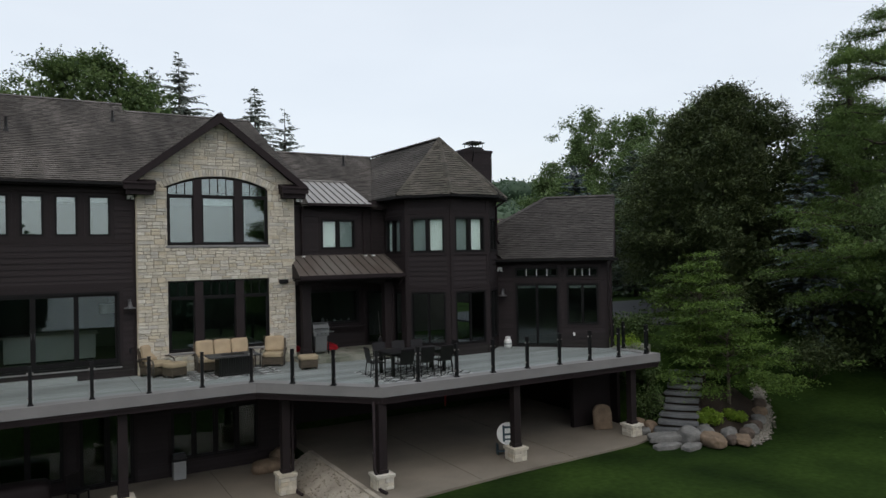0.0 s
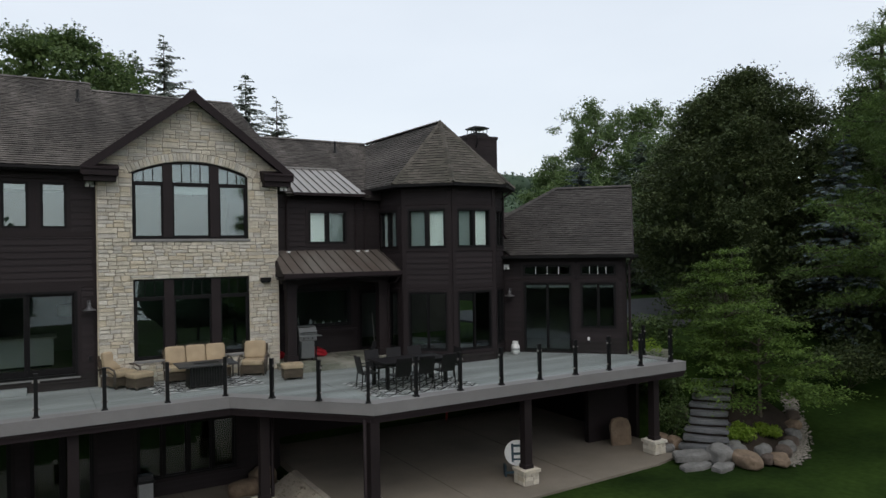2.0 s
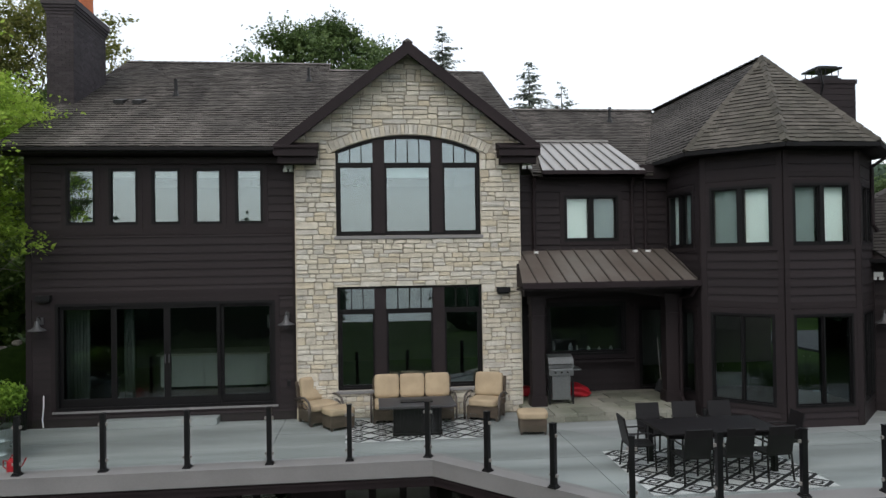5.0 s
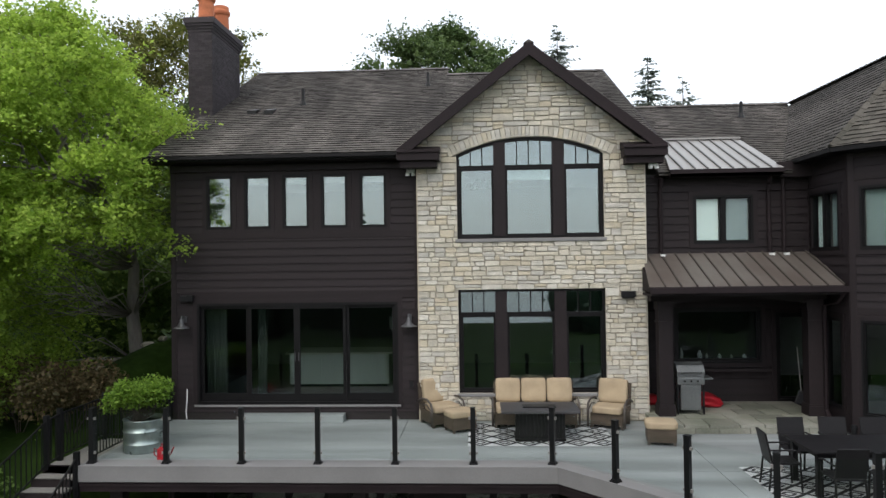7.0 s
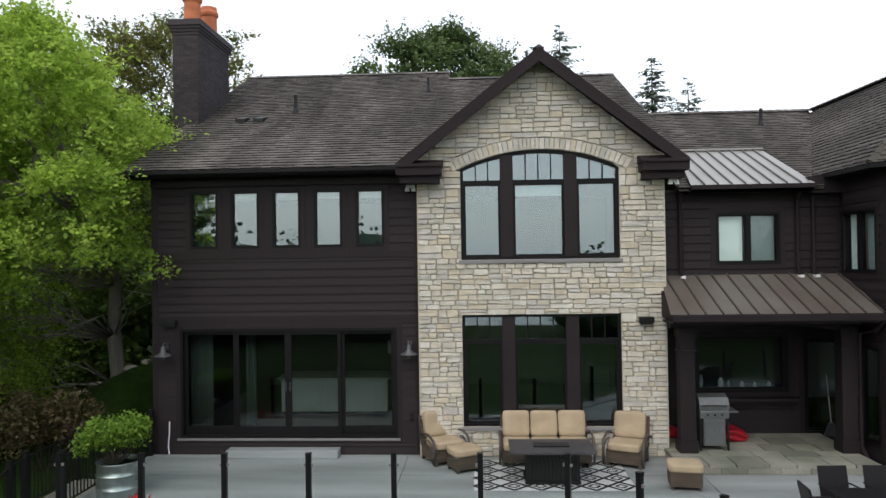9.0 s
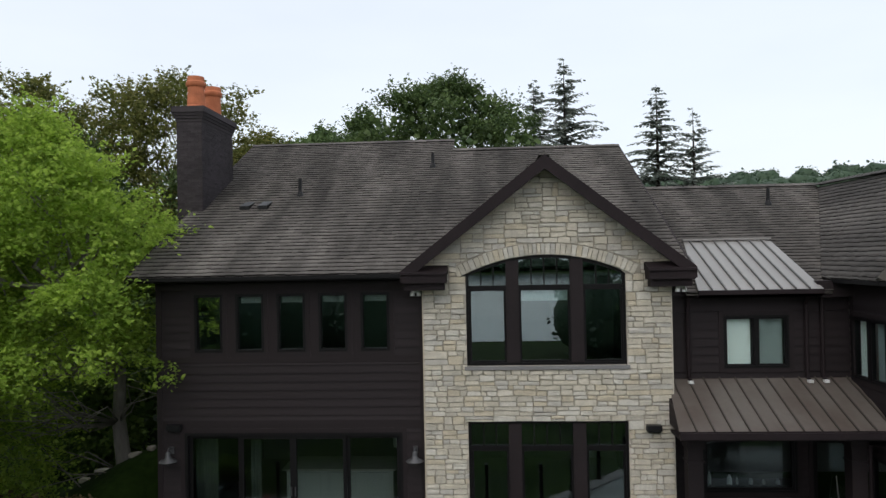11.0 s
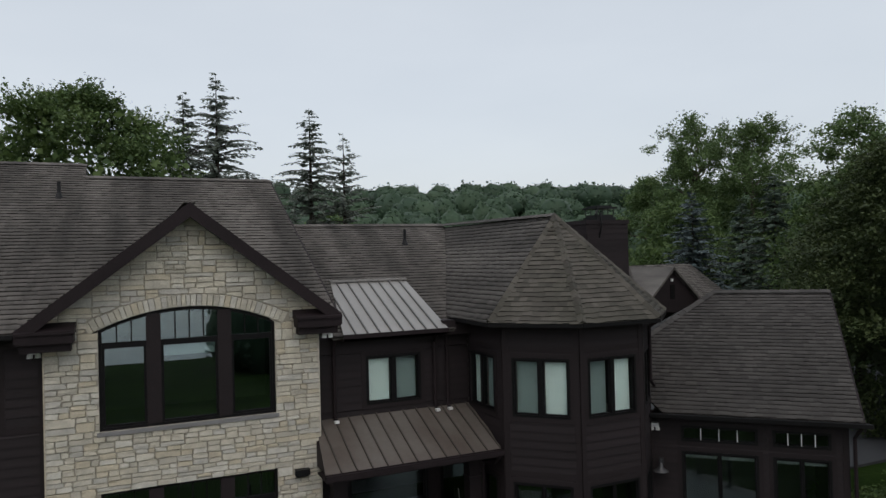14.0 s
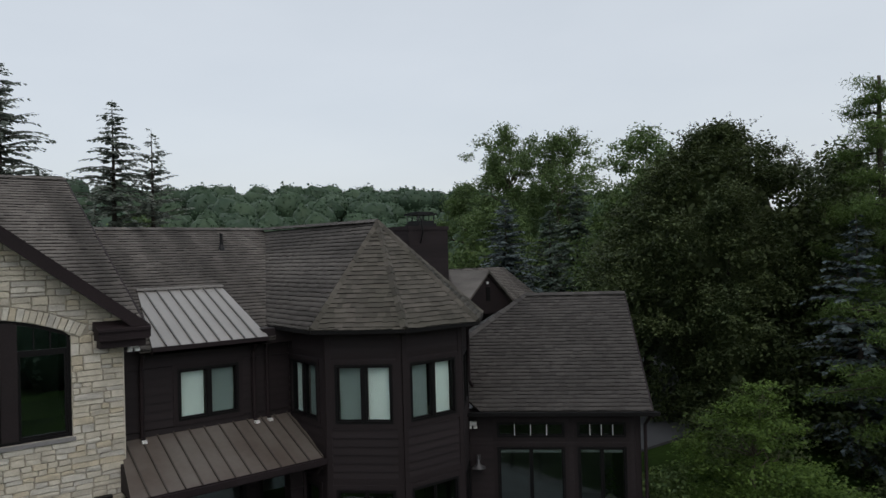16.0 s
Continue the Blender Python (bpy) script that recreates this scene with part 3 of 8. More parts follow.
for p in ashlar(SX0, SX1, 0.02, 6.3, rng):
    p = fit_round(p, (LW[0], LW[1], LW[2] - 0.075, LW[3]))
    p = fit_round(p, (UW[0], UW[1], UW[2] - 0.085, 9.0)) if len(p) > 2 else p
    if poly_area(p) > 0.003:
        stones.append(p)
for p in ashlar(SX0, SX1, 6.3, 8.8, rng):
    p = clip(p, SLOPE, 1, GZ - 0.12 + SLOPE * GX)
    p = clip(p, -SLOPE, 1, GZ - 0.12 - SLOPE * GX) if len(p) > 2 else p
    if len(p) < 3:
        continue
    cx, cz = sum(q[0] for q in p) / len(p), sum(q[1] for q in p) / len(p)
    dx, dz = cx - GX, cz - ARCH_Z
    l = math.hypot(dx, dz)
    if UW[0] - 0.12 < cx < UW[1] + 0.12 or l < ARCH_R + VOUSS:
        if abs(cx - GX) < 1.95:
            p = clip(p, -dx / l, -dz / l, -(dx * GX + dz * ARCH_Z) / l - (ARCH_R + VOUSS))
    if len(p) > 2:
        area = abs(sum(p[i][0] * p[(i + 1) % len(p)][1] - p[(i + 1) % len(p)][0] * p[i][1] for i in range(len(p)))) / 2
        if area > 0.004:
            stones.append(p)
half = math.asin(1.735 / ARCH_R)
ang = -half - 0.045
while ang < half + 0.03:
    da = rng.uniform(0.021, 0.031)
    b = min(ang + da, half + 0.045)
    pts = []
    g, top_r = 0.0012, ARCH_R + VOUSS - rng.uniform(0.005, 0.03)
    for t, rr in ((ang + g, ARCH_R + 0.005), (b - g, ARCH_R + 0.005), (b - g, top_r), (ang + g, top_r)):
        pts.append((GX + rr * math.sin(t), ARCH_Z + rr * math.cos(t)))
    stones.append(pts)
    ang = b
part("stone_sill", boxes((UW[0] - 0.05, UW[1] + 0.05, -0.07, 0.12, UW[2] - 0.085, UW[2] - 0.005), bevel=0.01), CAP, stone_wall, "smooth pale stone sill")
part("stone_sill", boxes((LW[0] - 0.05, LW[1] + 0.05, -0.07, 0.12, LW[2] - 0.075, LW[2] - 0.005), bevel=0.01), CAP, stone_wall, "smooth pale stone sill")

# arched window over the tall lower one
def bays_x():
    return ((0.95, 1.83), (2.11, 3.23), (3.51, 4.42))


bm = bmesh.new()
n = 24
for i in range(n):
    xa, xb = 0.95 + 3.47 * i / n, 0.95 + 3.47 * (i + 1) / n
    prism(bm, [(xa, arch(xa) - 0.07), (xb, arch(xb) - 0.07), (xb, arch(xb)), (xa, arch(xa))], "y", 0.04, 0.2)
box(bm, 0.95, 4.42, 0.04, 0.2, 4.33, 4.39)
box(bm, 0.95, 1.01, 0.04, 0.2, 4.39, arch(0.95) - 0.05)
box(bm, 4.36, 4.42, 0.04, 0.2, 4.39, arch(4.42) - 0.05)
arch_win = part("arched_window", bm, FRAME, house, "three-part window with an arched head and small upper panes")
low_bm = bmesh.new()
ring(low_bm, 0.95, 4.42, 0.66, 3.12, 0.06, 0.04, 0.2)
low_win = part("window", low_bm, FRAME, house, "tall three-part ground floor window with small upper panes")
for win, z0, zt in ((arch_win, 4.39, 6.05), (low_win, 0.72, 2.54)):
    for x in (1.83, 3.23):
        top = arch(x + 0.14) - 0.05 if win is arch_win else 3.06
        part("post", boxes((x, x + 0.28, 0.02, 0.2, z0, top)), TRIM, win)
    for j, (a, b) in enumerate(bays_x()):
        a, b = max(a, 1.01), min(b, 4.36)
        head = (lambda x: arch(x) - 0.065) if win is arch_win else (lambda x: 3.06)
        s = bmesh.new()
        ring(s, a, b, z0, zt - 0.035, 0.05, 0.07, 0.14)
        part("sash", s, FRAME, win)
        part("transom_bar", boxes((a, b, 0.06, 0.15, zt - 0.035, zt + 0.035)), FRAME, win)
        part("pane", boxes((a + 0.05, b - 0.05, 0.10, 0.11, z0 + 0.05, zt - 0.085)), GLASS if win is arch_win else GLASS_LOW, win)
        s = bmesh.new()
        pts = [a + (b - a) * i / 8 for i in range(9)]
        prism(s, [(a, zt + 0.035), (b, zt + 0.035), *[(x, head(x)) for x in reversed(pts)]], "y", 0.10, 0.11)
        part("pane", s, GLASS if win is arch_win else GLASS_LOW, win)
        for i in range(1, 4 if j == 1 else 3):
            x = a + (b - a) * i / (4 if j == 1 else 3)
            part("muntin", boxes((x - 0.013, x + 0.013, 0.08, 0.13, zt + 0.035, head(x))), FRAME, win)
        if win is arch_win and j == 1:
            part("blind", boxes((a + 0.04, b - 0.04, 0.17, 0.18, zt - 0.32, zt - 0.04)), BLIND, win, "pale roller blind, mostly raised")

# upper wall behind the porch, porch back wall and side
MID = pose(5.38, MID_Y, 0)
siding_wall("wall", MID, 4.0, 3.3, 5.84, [(1.27, 2.69, 4.14, 5.31)], corner=0)
window(MID, 1.27, 2.69, 4.14, 5.31, 2, blinds=[(1, BLIND), (1, BLIND_GREY)], mull=0.09, sash=0.03, glass=GLASS_LITE, label="two-light window with drawn blinds")
PORCH = pose(5.38, PORCH_Y, 0)
siding_wall("wall", PORCH, 4.4, 0.0, 3.3, [(0.95, 3.1, 1.15, 2.55), (3.45, 4.3, 0.2, 2.4)], corner=0)
window(PORCH, 0.95, 3.1, 1.15, 2.55, 1, label="wide kitchen window above a counter", sash=0.06, glass=GLASS_DIM)
part("sill_shelf", boxes((0.8, 3.25, -0.32, 0.0, 0.98, 1.05), (0.85, 3.2, -0.06, 0.0, 0.78, 0.98)), TRIM, house, "brown bar shelf under the window", m=PORCH)
window(PORCH, 3.45, 4.3, 0.2, 2.4, 1, name="door", label="dark glazed back door", glass=GLASS_DIM)
part("soffit", boxes((5.38, 9.7, -0.2, 1.27, 3.02, 3.10)), TRIM, house)

# turret: an octagon
TC, TA = Vector((11.5, -0.4)), 2.12
TW = 2 * TA * math.tan(radians(22.5))
turret_face = {}
for k, turn in enumerate((-90, -45, 0, 45, 90)):
    c, s = math.cos(radians(turn)), math.sin(radians(turn))
    outward = Vector((s, -c))
    left_end = TC + outward * TA - Vector((c, s)) * TW / 2
    m = pose(left_end.x, left_end.y, 0, 0, 0, turn)
    turret_face[k] = m
    mid = TW / 2 - (0.17 if k == 0 else 0.0)
    a, b = mid - 0.67, mid + 0.67
    holes = [(a, b, 3.93, 5.28), (a - 0.02, b + 0.02, 0.42, 2.44)] if k < 4 else []
    siding_wall("wall", m, TW, 0.0, 6.1, holes, bands=((2.56, 2.70), (5.42, 5.54)), corner=0.12)
    if holes:
        pair = [(1, BLIND_GREY), (1, BLIND)] if k != 0 else [(1, BLIND), (1, BLIND_GREY)]
        window(m, *holes[0], 2, blinds=pair, mull=0.10, sash=0.03, glass=GLASS_LITE, label="two-light turret window with drawn pale blinds")
        window(m, *holes[1], 2, mull=0.03, sash=0.028, label="tall dark turret window", glass=GLASS_DIM)

# angled wing
WING_W = 12.4 / math.sqrt(2)


def wing(u, w, z):
    r = math.sqrt(0.5)
    return Vector((r * (u + w), r * (w - u), z))


WU0 = 10.3
wo = wing(WU0, WING_W, 0)
WING = pose(wo.x, wo.y, 0, 0, 0, -45)
# along the wall: door, window, transoms above both
w_door, w_win = (0.98, 2.75, 0.06, 2.60), (3.07, 4.33, 0.92, 2.60)
w_t1, w_t2 = (0.98, 2.75, 2.84, 3.24), (3.07, 4.33, 2.84, 3.24)
siding_wall("wall", WING, 4.67, 0.0, 3.55, [w_door, w_win, w_t1, w_t2], bands=((0.0, 0.04),))
window(WING, *w_door, 2, name="sliding_door", label="two-leaf black sliding glass door", sash=0.035, mull=0.03, blinds=[(0.06, CREAM), (0.06, CREAM)], glass=GLASS_DIM)
window(WING, *w_win, 2, label="two-light window with a narrow raised blind", sash=0.035, mull=0.03, blinds=[(0.09, CREAM), (0.09, CREAM)], glass=GLASS_DIM)
for r, nb in ((w_t1, 4), (w_t2, 4)):
    window(WING, *r, nb, label="low transom window of small lights", sash=0.02, mull=0.022, glass=GLASS_DIM, bar=WHITE)
we = wing(14.97, WING_W, 0)
siding_wall("wall", pose(we.x, we.y, 0, 0, 0, 45), 8.0, -0.3, 3.55)
gb = bmesh.new()
prism(gb, [(0, 3.55), (8.0, 3.55), (3.9, 6.05)], "y", 0.03, 0.2)
part("gable_wall", gb, SIDING, house, m=pose(we.x, we.y, 0, 0, 0, 45))

# walls that close the house at the back
part("wall", boxes((-6.1, 13.6, 15.6, 15.8, -0.3, 6.4), (5.4, 5.6, 0.8, 15.6, 0, 6.4), bevel=0), SIDING, house)


# ---- roofs ----
def roof_plane(name, poly, mat=None, course=0.145, thick=0.05, singles=0, parent=None, along=None):
    """A shingled slope. poly: its corners, the first two along the eave from left to right."""
    mat = mat or SHINGLE
    p = [Vector(q) for q in poly]
    e1 = Vector(along) if along else (p[1] - p[0]).normalized()
    nrm = Vector((0, 0, 0))
    for i in range(len(p)):
        nrm += (p[i] - p[0]).cross(p[(i + 1) % len(p)] - p[0])
    nrm.normalize()
    if nrm.z < 0:
        nrm = -nrm
    e2 = nrm.cross(e1)
    flat = [((q - p[0]).dot(e1), (q - p[0]).dot(e2)) for q in p]
    bm = bmesh.new()
    top = [bm.verts.new(q) for q in p]
    low = [bm.verts.new(q - nrm * thick) for q in p]
    bm.faces.new(top)
    bm.faces.new(low[::-1])
    for i in range(len(p)):
        j = (i + 1) % len(p)
        bm.faces.new((top[i], low[i], low[j], top[j]))
    base = part(name, bm, mat, parent or house)

    def span(s):
        xs = []
        for i in range(len(flat)):
            (xa, sa), (xb, sb) = flat[i], flat[(i + 1) % len(flat)]
            if min(sa, sb) - 1e-6 <= s <= max(sa, sb) + 1e-6:
                if abs(sb - sa) < 1e-6:
                    xs += [xa, xb]
                else:
                    xs.append(xa + (xb - xa) * (s - sa) / (sb - sa))
        return (min(xs), max(xs)) if xs else None
    height = max(s for _, s in flat)
    rr = random.Random(len(name) + int(height * 100))
    # courses of neighbouring pieces run on in line
    low_s, run = min(q[1] for q in flat), p[0].dot(e2)
    verts, faces, count, s = [], [], 0, math.floor((run + low_s) / course) * course - run
    while s < height - 0.02:
        t = min(s + course * 1.05, height - 0.001)
        lo, hi = span(max(s, low_s) + 0.001), span(t)
        if lo and hi and t > low_s + 0.02:
            x = lo[0] - rr.uniform(0, 0.3)
            wobble, e = rr.uniform(-0.004, 0.004), max(s, low_s)
            while x < max(lo[1], hi[1]):
                w = rr.choice((0.13, 0.18, 0.22, 0.27))
                a0, b0 = max(x, lo[0]), min(x + w, lo[1])
                a1, b1 = max(x, hi[0]), min(x + w, hi[1])
                x += w
                if b0 - a0 < 0.02 and b1 - a1 < 0.02:
                    continue
                b0, b1 = max(a0, b0), max(a1, b1)
                h = 0.024 + rr.uniform(0, 0.014)
                d = wobble + rr.choice((0, 0, 0.012, 0.02))
                quad = [p[0] + e1 * xx + e2 * ss + nrm * hh for xx, ss, hh in ((a0, e - d, h), (b0, e - d, h), (b1, t, 0.010), (a1, t, 0.010), (a0, e - d + 0.004, -0.004), (b0, e - d + 0.004, -0.004))]
                f = [(0, 1, 2, 3), (4, 5, 1, 0)]
                if singles and count < singles:
                    me = bpy.data.meshes.new("shingle")
                    me.from_pydata(quad, [], f)
                    me.materials.append(mat)
                    me.materials.append(SHINGLE_EDGE_SHADOW)
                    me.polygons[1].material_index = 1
                    part("shingle", me, None, base)
                else:
                    k = len(verts)
                    verts += quad
                    faces += [[k + i for i in q] for q in f]
                count += 1
        s += course
    if verts:
        me = raw_mesh("shingles", verts, faces, mat)
        # butt faces take the near-black colour that paints the course shadow
        me.materials.append(SHINGLE_EDGE_SHADOW)
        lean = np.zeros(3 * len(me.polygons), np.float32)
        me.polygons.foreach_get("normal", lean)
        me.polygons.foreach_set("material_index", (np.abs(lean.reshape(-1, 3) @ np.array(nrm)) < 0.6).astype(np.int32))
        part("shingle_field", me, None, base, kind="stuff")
    return base


def cap_line(points, mat, name="ridge_cap", w=0.12):
    """Overlapping cap shingles along a ridge or hip."""
    for a, b in zip(points, points[1:]):
        a, b = Vector(a), Vector(b)
        l = (b - a).length
        d = (b - a).normalized()
        side = d.cross(Vector((0, 0, 1))).normalized()
        up = side.cross(d)
        k = max(1, int(l / 0.24))
        for i in range(k):
            bm = bmesh.new()
            q0, q1 = a + d * (l * i / k), a + d * (l * (i + 1) / k + 0.02)
            vs = [bm.verts.new(q + side * o + up * h) for q, e in ((q0, 0.03), (q1, 0.015)) for o, h in ((-w, e - 0.05), (0, e + 0.03), (w, e - 0.05))]
            bm.faces.new((vs[0], vs[1], vs[4], vs[3]))
            bm.faces.new((vs[1], vs[2], vs[5], vs[4]))
            bm.faces.new((vs[0], vs[2], vs[1]))
            part(name, bm, mat, house)


K = 0.491
RIDGE, RIDGE_B, STEP_X = 8.40, 7.42, 0.42
def main_z(y):
    return 6.40 + K * (y + 0.35)


GTOP, GY = GZ + 0.035, -0.40
yb = (GTOP - 6.40) / K - 0.35


def main_slope(*corners):
    """A piece of the main slope between its corners in plan."""
    roof_plane("roof", [(x, y, main_z(y)) for x, y in corners], along=(1, 0, 0), course=0.19)


VX0, VX1, VY = GX - 3.11, 5.75, -0.28
vy = VY + (yb - VY) * (STEP_X - VX0) / (GX - VX0)
main_slope((-6.55, -0.35), (VX0, -0.35), (VX0, RIDGE), (-6.55, RIDGE))
main_slope((VX0, VY), (STEP_X, vy), (STEP_X, RIDGE), (VX0, RIDGE))
main_slope((STEP_X, vy), (GX, yb), (GX, RIDGE_B), (STEP_X, RIDGE_B))
main_slope((GX, yb), (VX1, VY), (VX1, RIDGE_B), (GX, RIDGE_B))
part("roof", prism(bmesh.new(), [(RIDGE, main_z(RIDGE)), (16.5, 6.4), (16.5, 6.25), (RIDGE, main_z(RIDGE) - 0.25)], "x", -6.55, STEP_X), SHINGLE, house)
part("roof", prism(bmesh.new(), [(RIDGE_B, main_z(RIDGE_B)), (15.9, 6.3), (15.9, 6.15), (RIDGE_B, main_z(RIDGE_B) - 0.25)], "x", STEP_X, 5.75), SHINGLE, house)
part("roof_step", prism(bmesh.new(), [(RIDGE_B - 0.05, main_z(RIDGE_B) - 0.1), (RIDGE, main_z(RIDGE)), (9.4, main_z(RIDGE_B) - 0.1)], "x", STEP_X - 0.08, STEP_X), FASCIA, house)
cap_line([(-6.55, RIDGE, main_z(RIDGE) + 0.03), (STEP_X, RIDGE, main_z(RIDGE) + 0.03)], SHINGLE)
cap_line([(STEP_X, RIDGE_B, main_z(RIDGE_B) + 0.03), (5.75, RIDGE_B, main_z(RIDGE_B) + 0.03)], SHINGLE)
# end walls of the main roof
for x in (-6.12, 5.44):
    part("gable_wall", prism(bmesh.new(), [(0.3, 6.2), (15.6, 6.2), (RIDGE_B, main_z(RIDGE_B) - 0.2)], "x", x, x + 0.15), SIDING, house)
for x0, x1, yt in ((-6.59, -6.55, RIDGE), (5.75, 5.79, RIDGE_B)):
    part("rake_board", prism(bmesh.new(), [(-0.37, main_z(-0.37) - 0.22), (-0.37, main_z(-0.37) + 0.02), (yt, main_z(yt) + 0.02), (yt, main_z(yt) - 0.22)], "x", x0, x1), FASCIA, house)
# stone gable's roof


def gable_slope(sign):
    """One slope of the gable roof; its courses run along the depth."""
    ex = GX + sign * 3.11
    a, b = Vector((ex, GY, 6.44)), Vector((ex, -0.28, 6.44))
    top_f, top_b = Vector((GX, GY, GTOP)), Vector((GX, yb, GTOP))
    pts = [b, a, top_f, top_b] if sign < 0 else [a, b, top_b, top_f]
    return roof_plane("roof", pts)


gable_slope(-1)
gable_slope(1)
cap_line([(GX, GY, GTOP + 0.03), (GX, yb, GTOP + 0.03)], SHINGLE)
for sign in (-1, 1):
    bm = bmesh.new()
    ex = GX + sign * 3.13
    prism(bm, [(GX, GTOP + 0.02), (ex, 6.44), (ex, 6.20), (GX + sign * 2.9, 6.33), (GX, GTOP - 0.29)], "y", GY - 0.05, GY)
    part("barge_board", bm, FASCIA, house)
    part("gable_soffit", prism(bmesh.new(), [(GX, GTOP - 0.14), (ex, 6.30), (ex, 6.26), (GX, GTOP - 0.18)], "y", GY, 0.0), FASCIA, house)
    # boxed cornice return with a small sloped top
    x0, x1 = sorted((GX + sign * 3.10, GX + sign * 2.14))
    bm = boxes((x0, x1, -0.46, -0.012, 6.18, 6.36), (x0 + 0.05, x1 - 0.05, -0.36, -0.012, 6.02, 6.18), (x0 - 0.02, x1 + 0.02, -0.50, -0.012, 6.36, 6.41))
    prism(bm, [(-0.50, 6.41), (-0.012, 6.56), (-0.012, 6.41)], "x", x0 - 0.02, x1 + 0.02)
    part("cornice_return", bm, FASCIA, house)
# eave gutter and fascia of the left part
part("gutter", boxes((-6.55, -0.45, -0.43, -0.34, 6.31, 6.385), (-6.55, -0.45, -0.34, -0.30, 6.28, 6.36)), FRAME, house)
part("soffit", boxes((-6.55, -0.45, -0.30, 0.22, 6.27, 6.30), (-6.13, -0.0, 0.12, 0.19, 6.08, 6.23)), TRIM, house)

# roof between the main part and the turret
def link_z(y):
    return 8.70 - 0.46 * (6.5 - y)


roof_plane("roof", [(5.79, 0.25, link_z(0.25)), (8.9, 0.25, link_z(0.25)), (11.5, 6.5, 8.70), (5.79, 6.5, 8.70)], course=0.18)
part("roof", prism(bmesh.new(), [(6.5, 8.70), (12.5, 6.0), (12.5, 5.85), (6.5, 8.45)], "x", 5.79, 11.5), SHINGLE, house)
cap_line([(5.79, 6.5, 8.74), (11.5, 6.5, 8.74)], SHINGLE)
TE, TZ = 2.56, 6.10
APEX = (11.47, -0.42, 8.60)
te = []
for k in range(5):
    a = radians(-157.5 + 45 * k)
    r = TE / math.cos(radians(22.5))
    te.append((TC.x + r * math.cos(a), TC.y + r * math.sin(a), TZ))
roof_plane("roof", [(te[0][0], 0.95, TZ), te[0], APEX, (11.5, 6.5, 8.66)])
roof_plane("roof", [te[0], te[1], APEX], SHINGLE_MOSS, singles=150)
roof_plane("roof", [te[1], te[2], APEX], SHINGLE_MOSS, singles=150)
roof_plane("roof", [te[2], te[3], APEX], SHINGLE_MOSS)
roof_plane("roof", [te[3], (te[3][0], 6.5, TZ), (11.5, 6.5, 8.66), APEX], SHINGLE)
for q in te[:4]:
    cap_line([(*q[:2], TZ + 0.035), (*APEX[:2], APEX[2] + 0.015)], SHINGLE_MOSS, "hip_cap", 0.1)
cap_line([(*APEX[:2], APEX[2] + 0.03), (11.5, 6.5, 8.74)], SHINGLE)
# eave boards and gutter round the turret
for k in range(-1, 4):
    a = Vector((te[0][0], 0.95, TZ)) if k < 0 else Vector(te[k])
    b = Vector(te[0]) if k < 0 else Vector(te[k + 1])
    d = (b - a).normalized()
    o = Vector((d.y, -d.x, 0))
    bm = bmesh.new()
    for q0, q1, z0, z1 in ((-0.07, 0.02, -0.085, 0.0), (-0.60, -0.07, -0.10, -0.06)):
        vs = [bm.verts.new(p + o * q + Vector((0, 0, z))) for z in (z0, z1) for p, q in ((a, q0), (b, q0), (b, q1), (a, q1))]
        for f in ((0, 1, 2, 3), (4, 5, 6, 7), (0, 1, 5, 4), (1, 2, 6, 5), (2, 3, 7, 6), (3, 0, 4, 7)):
            bm.faces.new([vs[i] for i in f])
    part("gutter", bm, FRAME, house)

# wing roof
E_W, R_W, E_Z, R_Z = 8.344, 12.61, 3.60, 6.34
def wing_z(w):
    return E_Z + (w - E_W) * (R_Z - E_Z) / (R_W - E_W)


roof_plane("roof", [wing(10.89, E_W, E_Z), wing(15.24, E_W, E_Z), wing(15.24, R_W, R_Z), wing(12.15, R_W, R_Z), wing(9.385, 9.845, wing_z(9.845))], SHINGLE_GREY)
roof_plane("roof", [wing(7.9, 16.86, E_Z), wing(7.9, 11.33, E_Z), wing(9.385, 9.845, wing_z(9.845)), wing(12.15, R_W, R_Z)], SHINGLE_GREY)
back = bmesh.new()
vs = [back.verts.new(q) for q in (wing(15.24, R_W, R_Z), wing(12.15, R_W, R_Z), wing(7.9, 16.86, E_Z), wing(15.24, 16.86, E_Z))]
back.faces.new(vs)
bmesh.ops.solidify(back, geom=back.faces[:], thickness=0.1)
part("roof", back, SHINGLE, house)
cap_line([wing(12.15, R_W, R_Z + 0.04), wing(15.24, R_W, R_Z + 0.04)], SHINGLE_GREY)
cap_line([wing(9.385, 9.845, wing_z(9.845) + 0.04), wing(12.15, R_W, R_Z + 0.04)], SHINGLE_GREY, "hip_cap")
bm = boxes((0.2, 5.12, -0.54, -0.44, -0.09, 0.0), (0.2, 5.12, -0.44, 0.0, -0.12, -0.08))
part("gutter", bm, FRAME, house, m=WING @ pose(0, 0, E_Z))
rake = bmesh.new()
prism(rake, [(E_W, E_Z - 0.2), (E_W, E_Z + 0.02), (R_W, R_Z + 0.02), (R_W, R_Z - 0.2)], "x", 15.24, 15.28)
part("rake_board", rake, FASCIA, house, m=pose(0, 0, 0, 0, 0, -45))


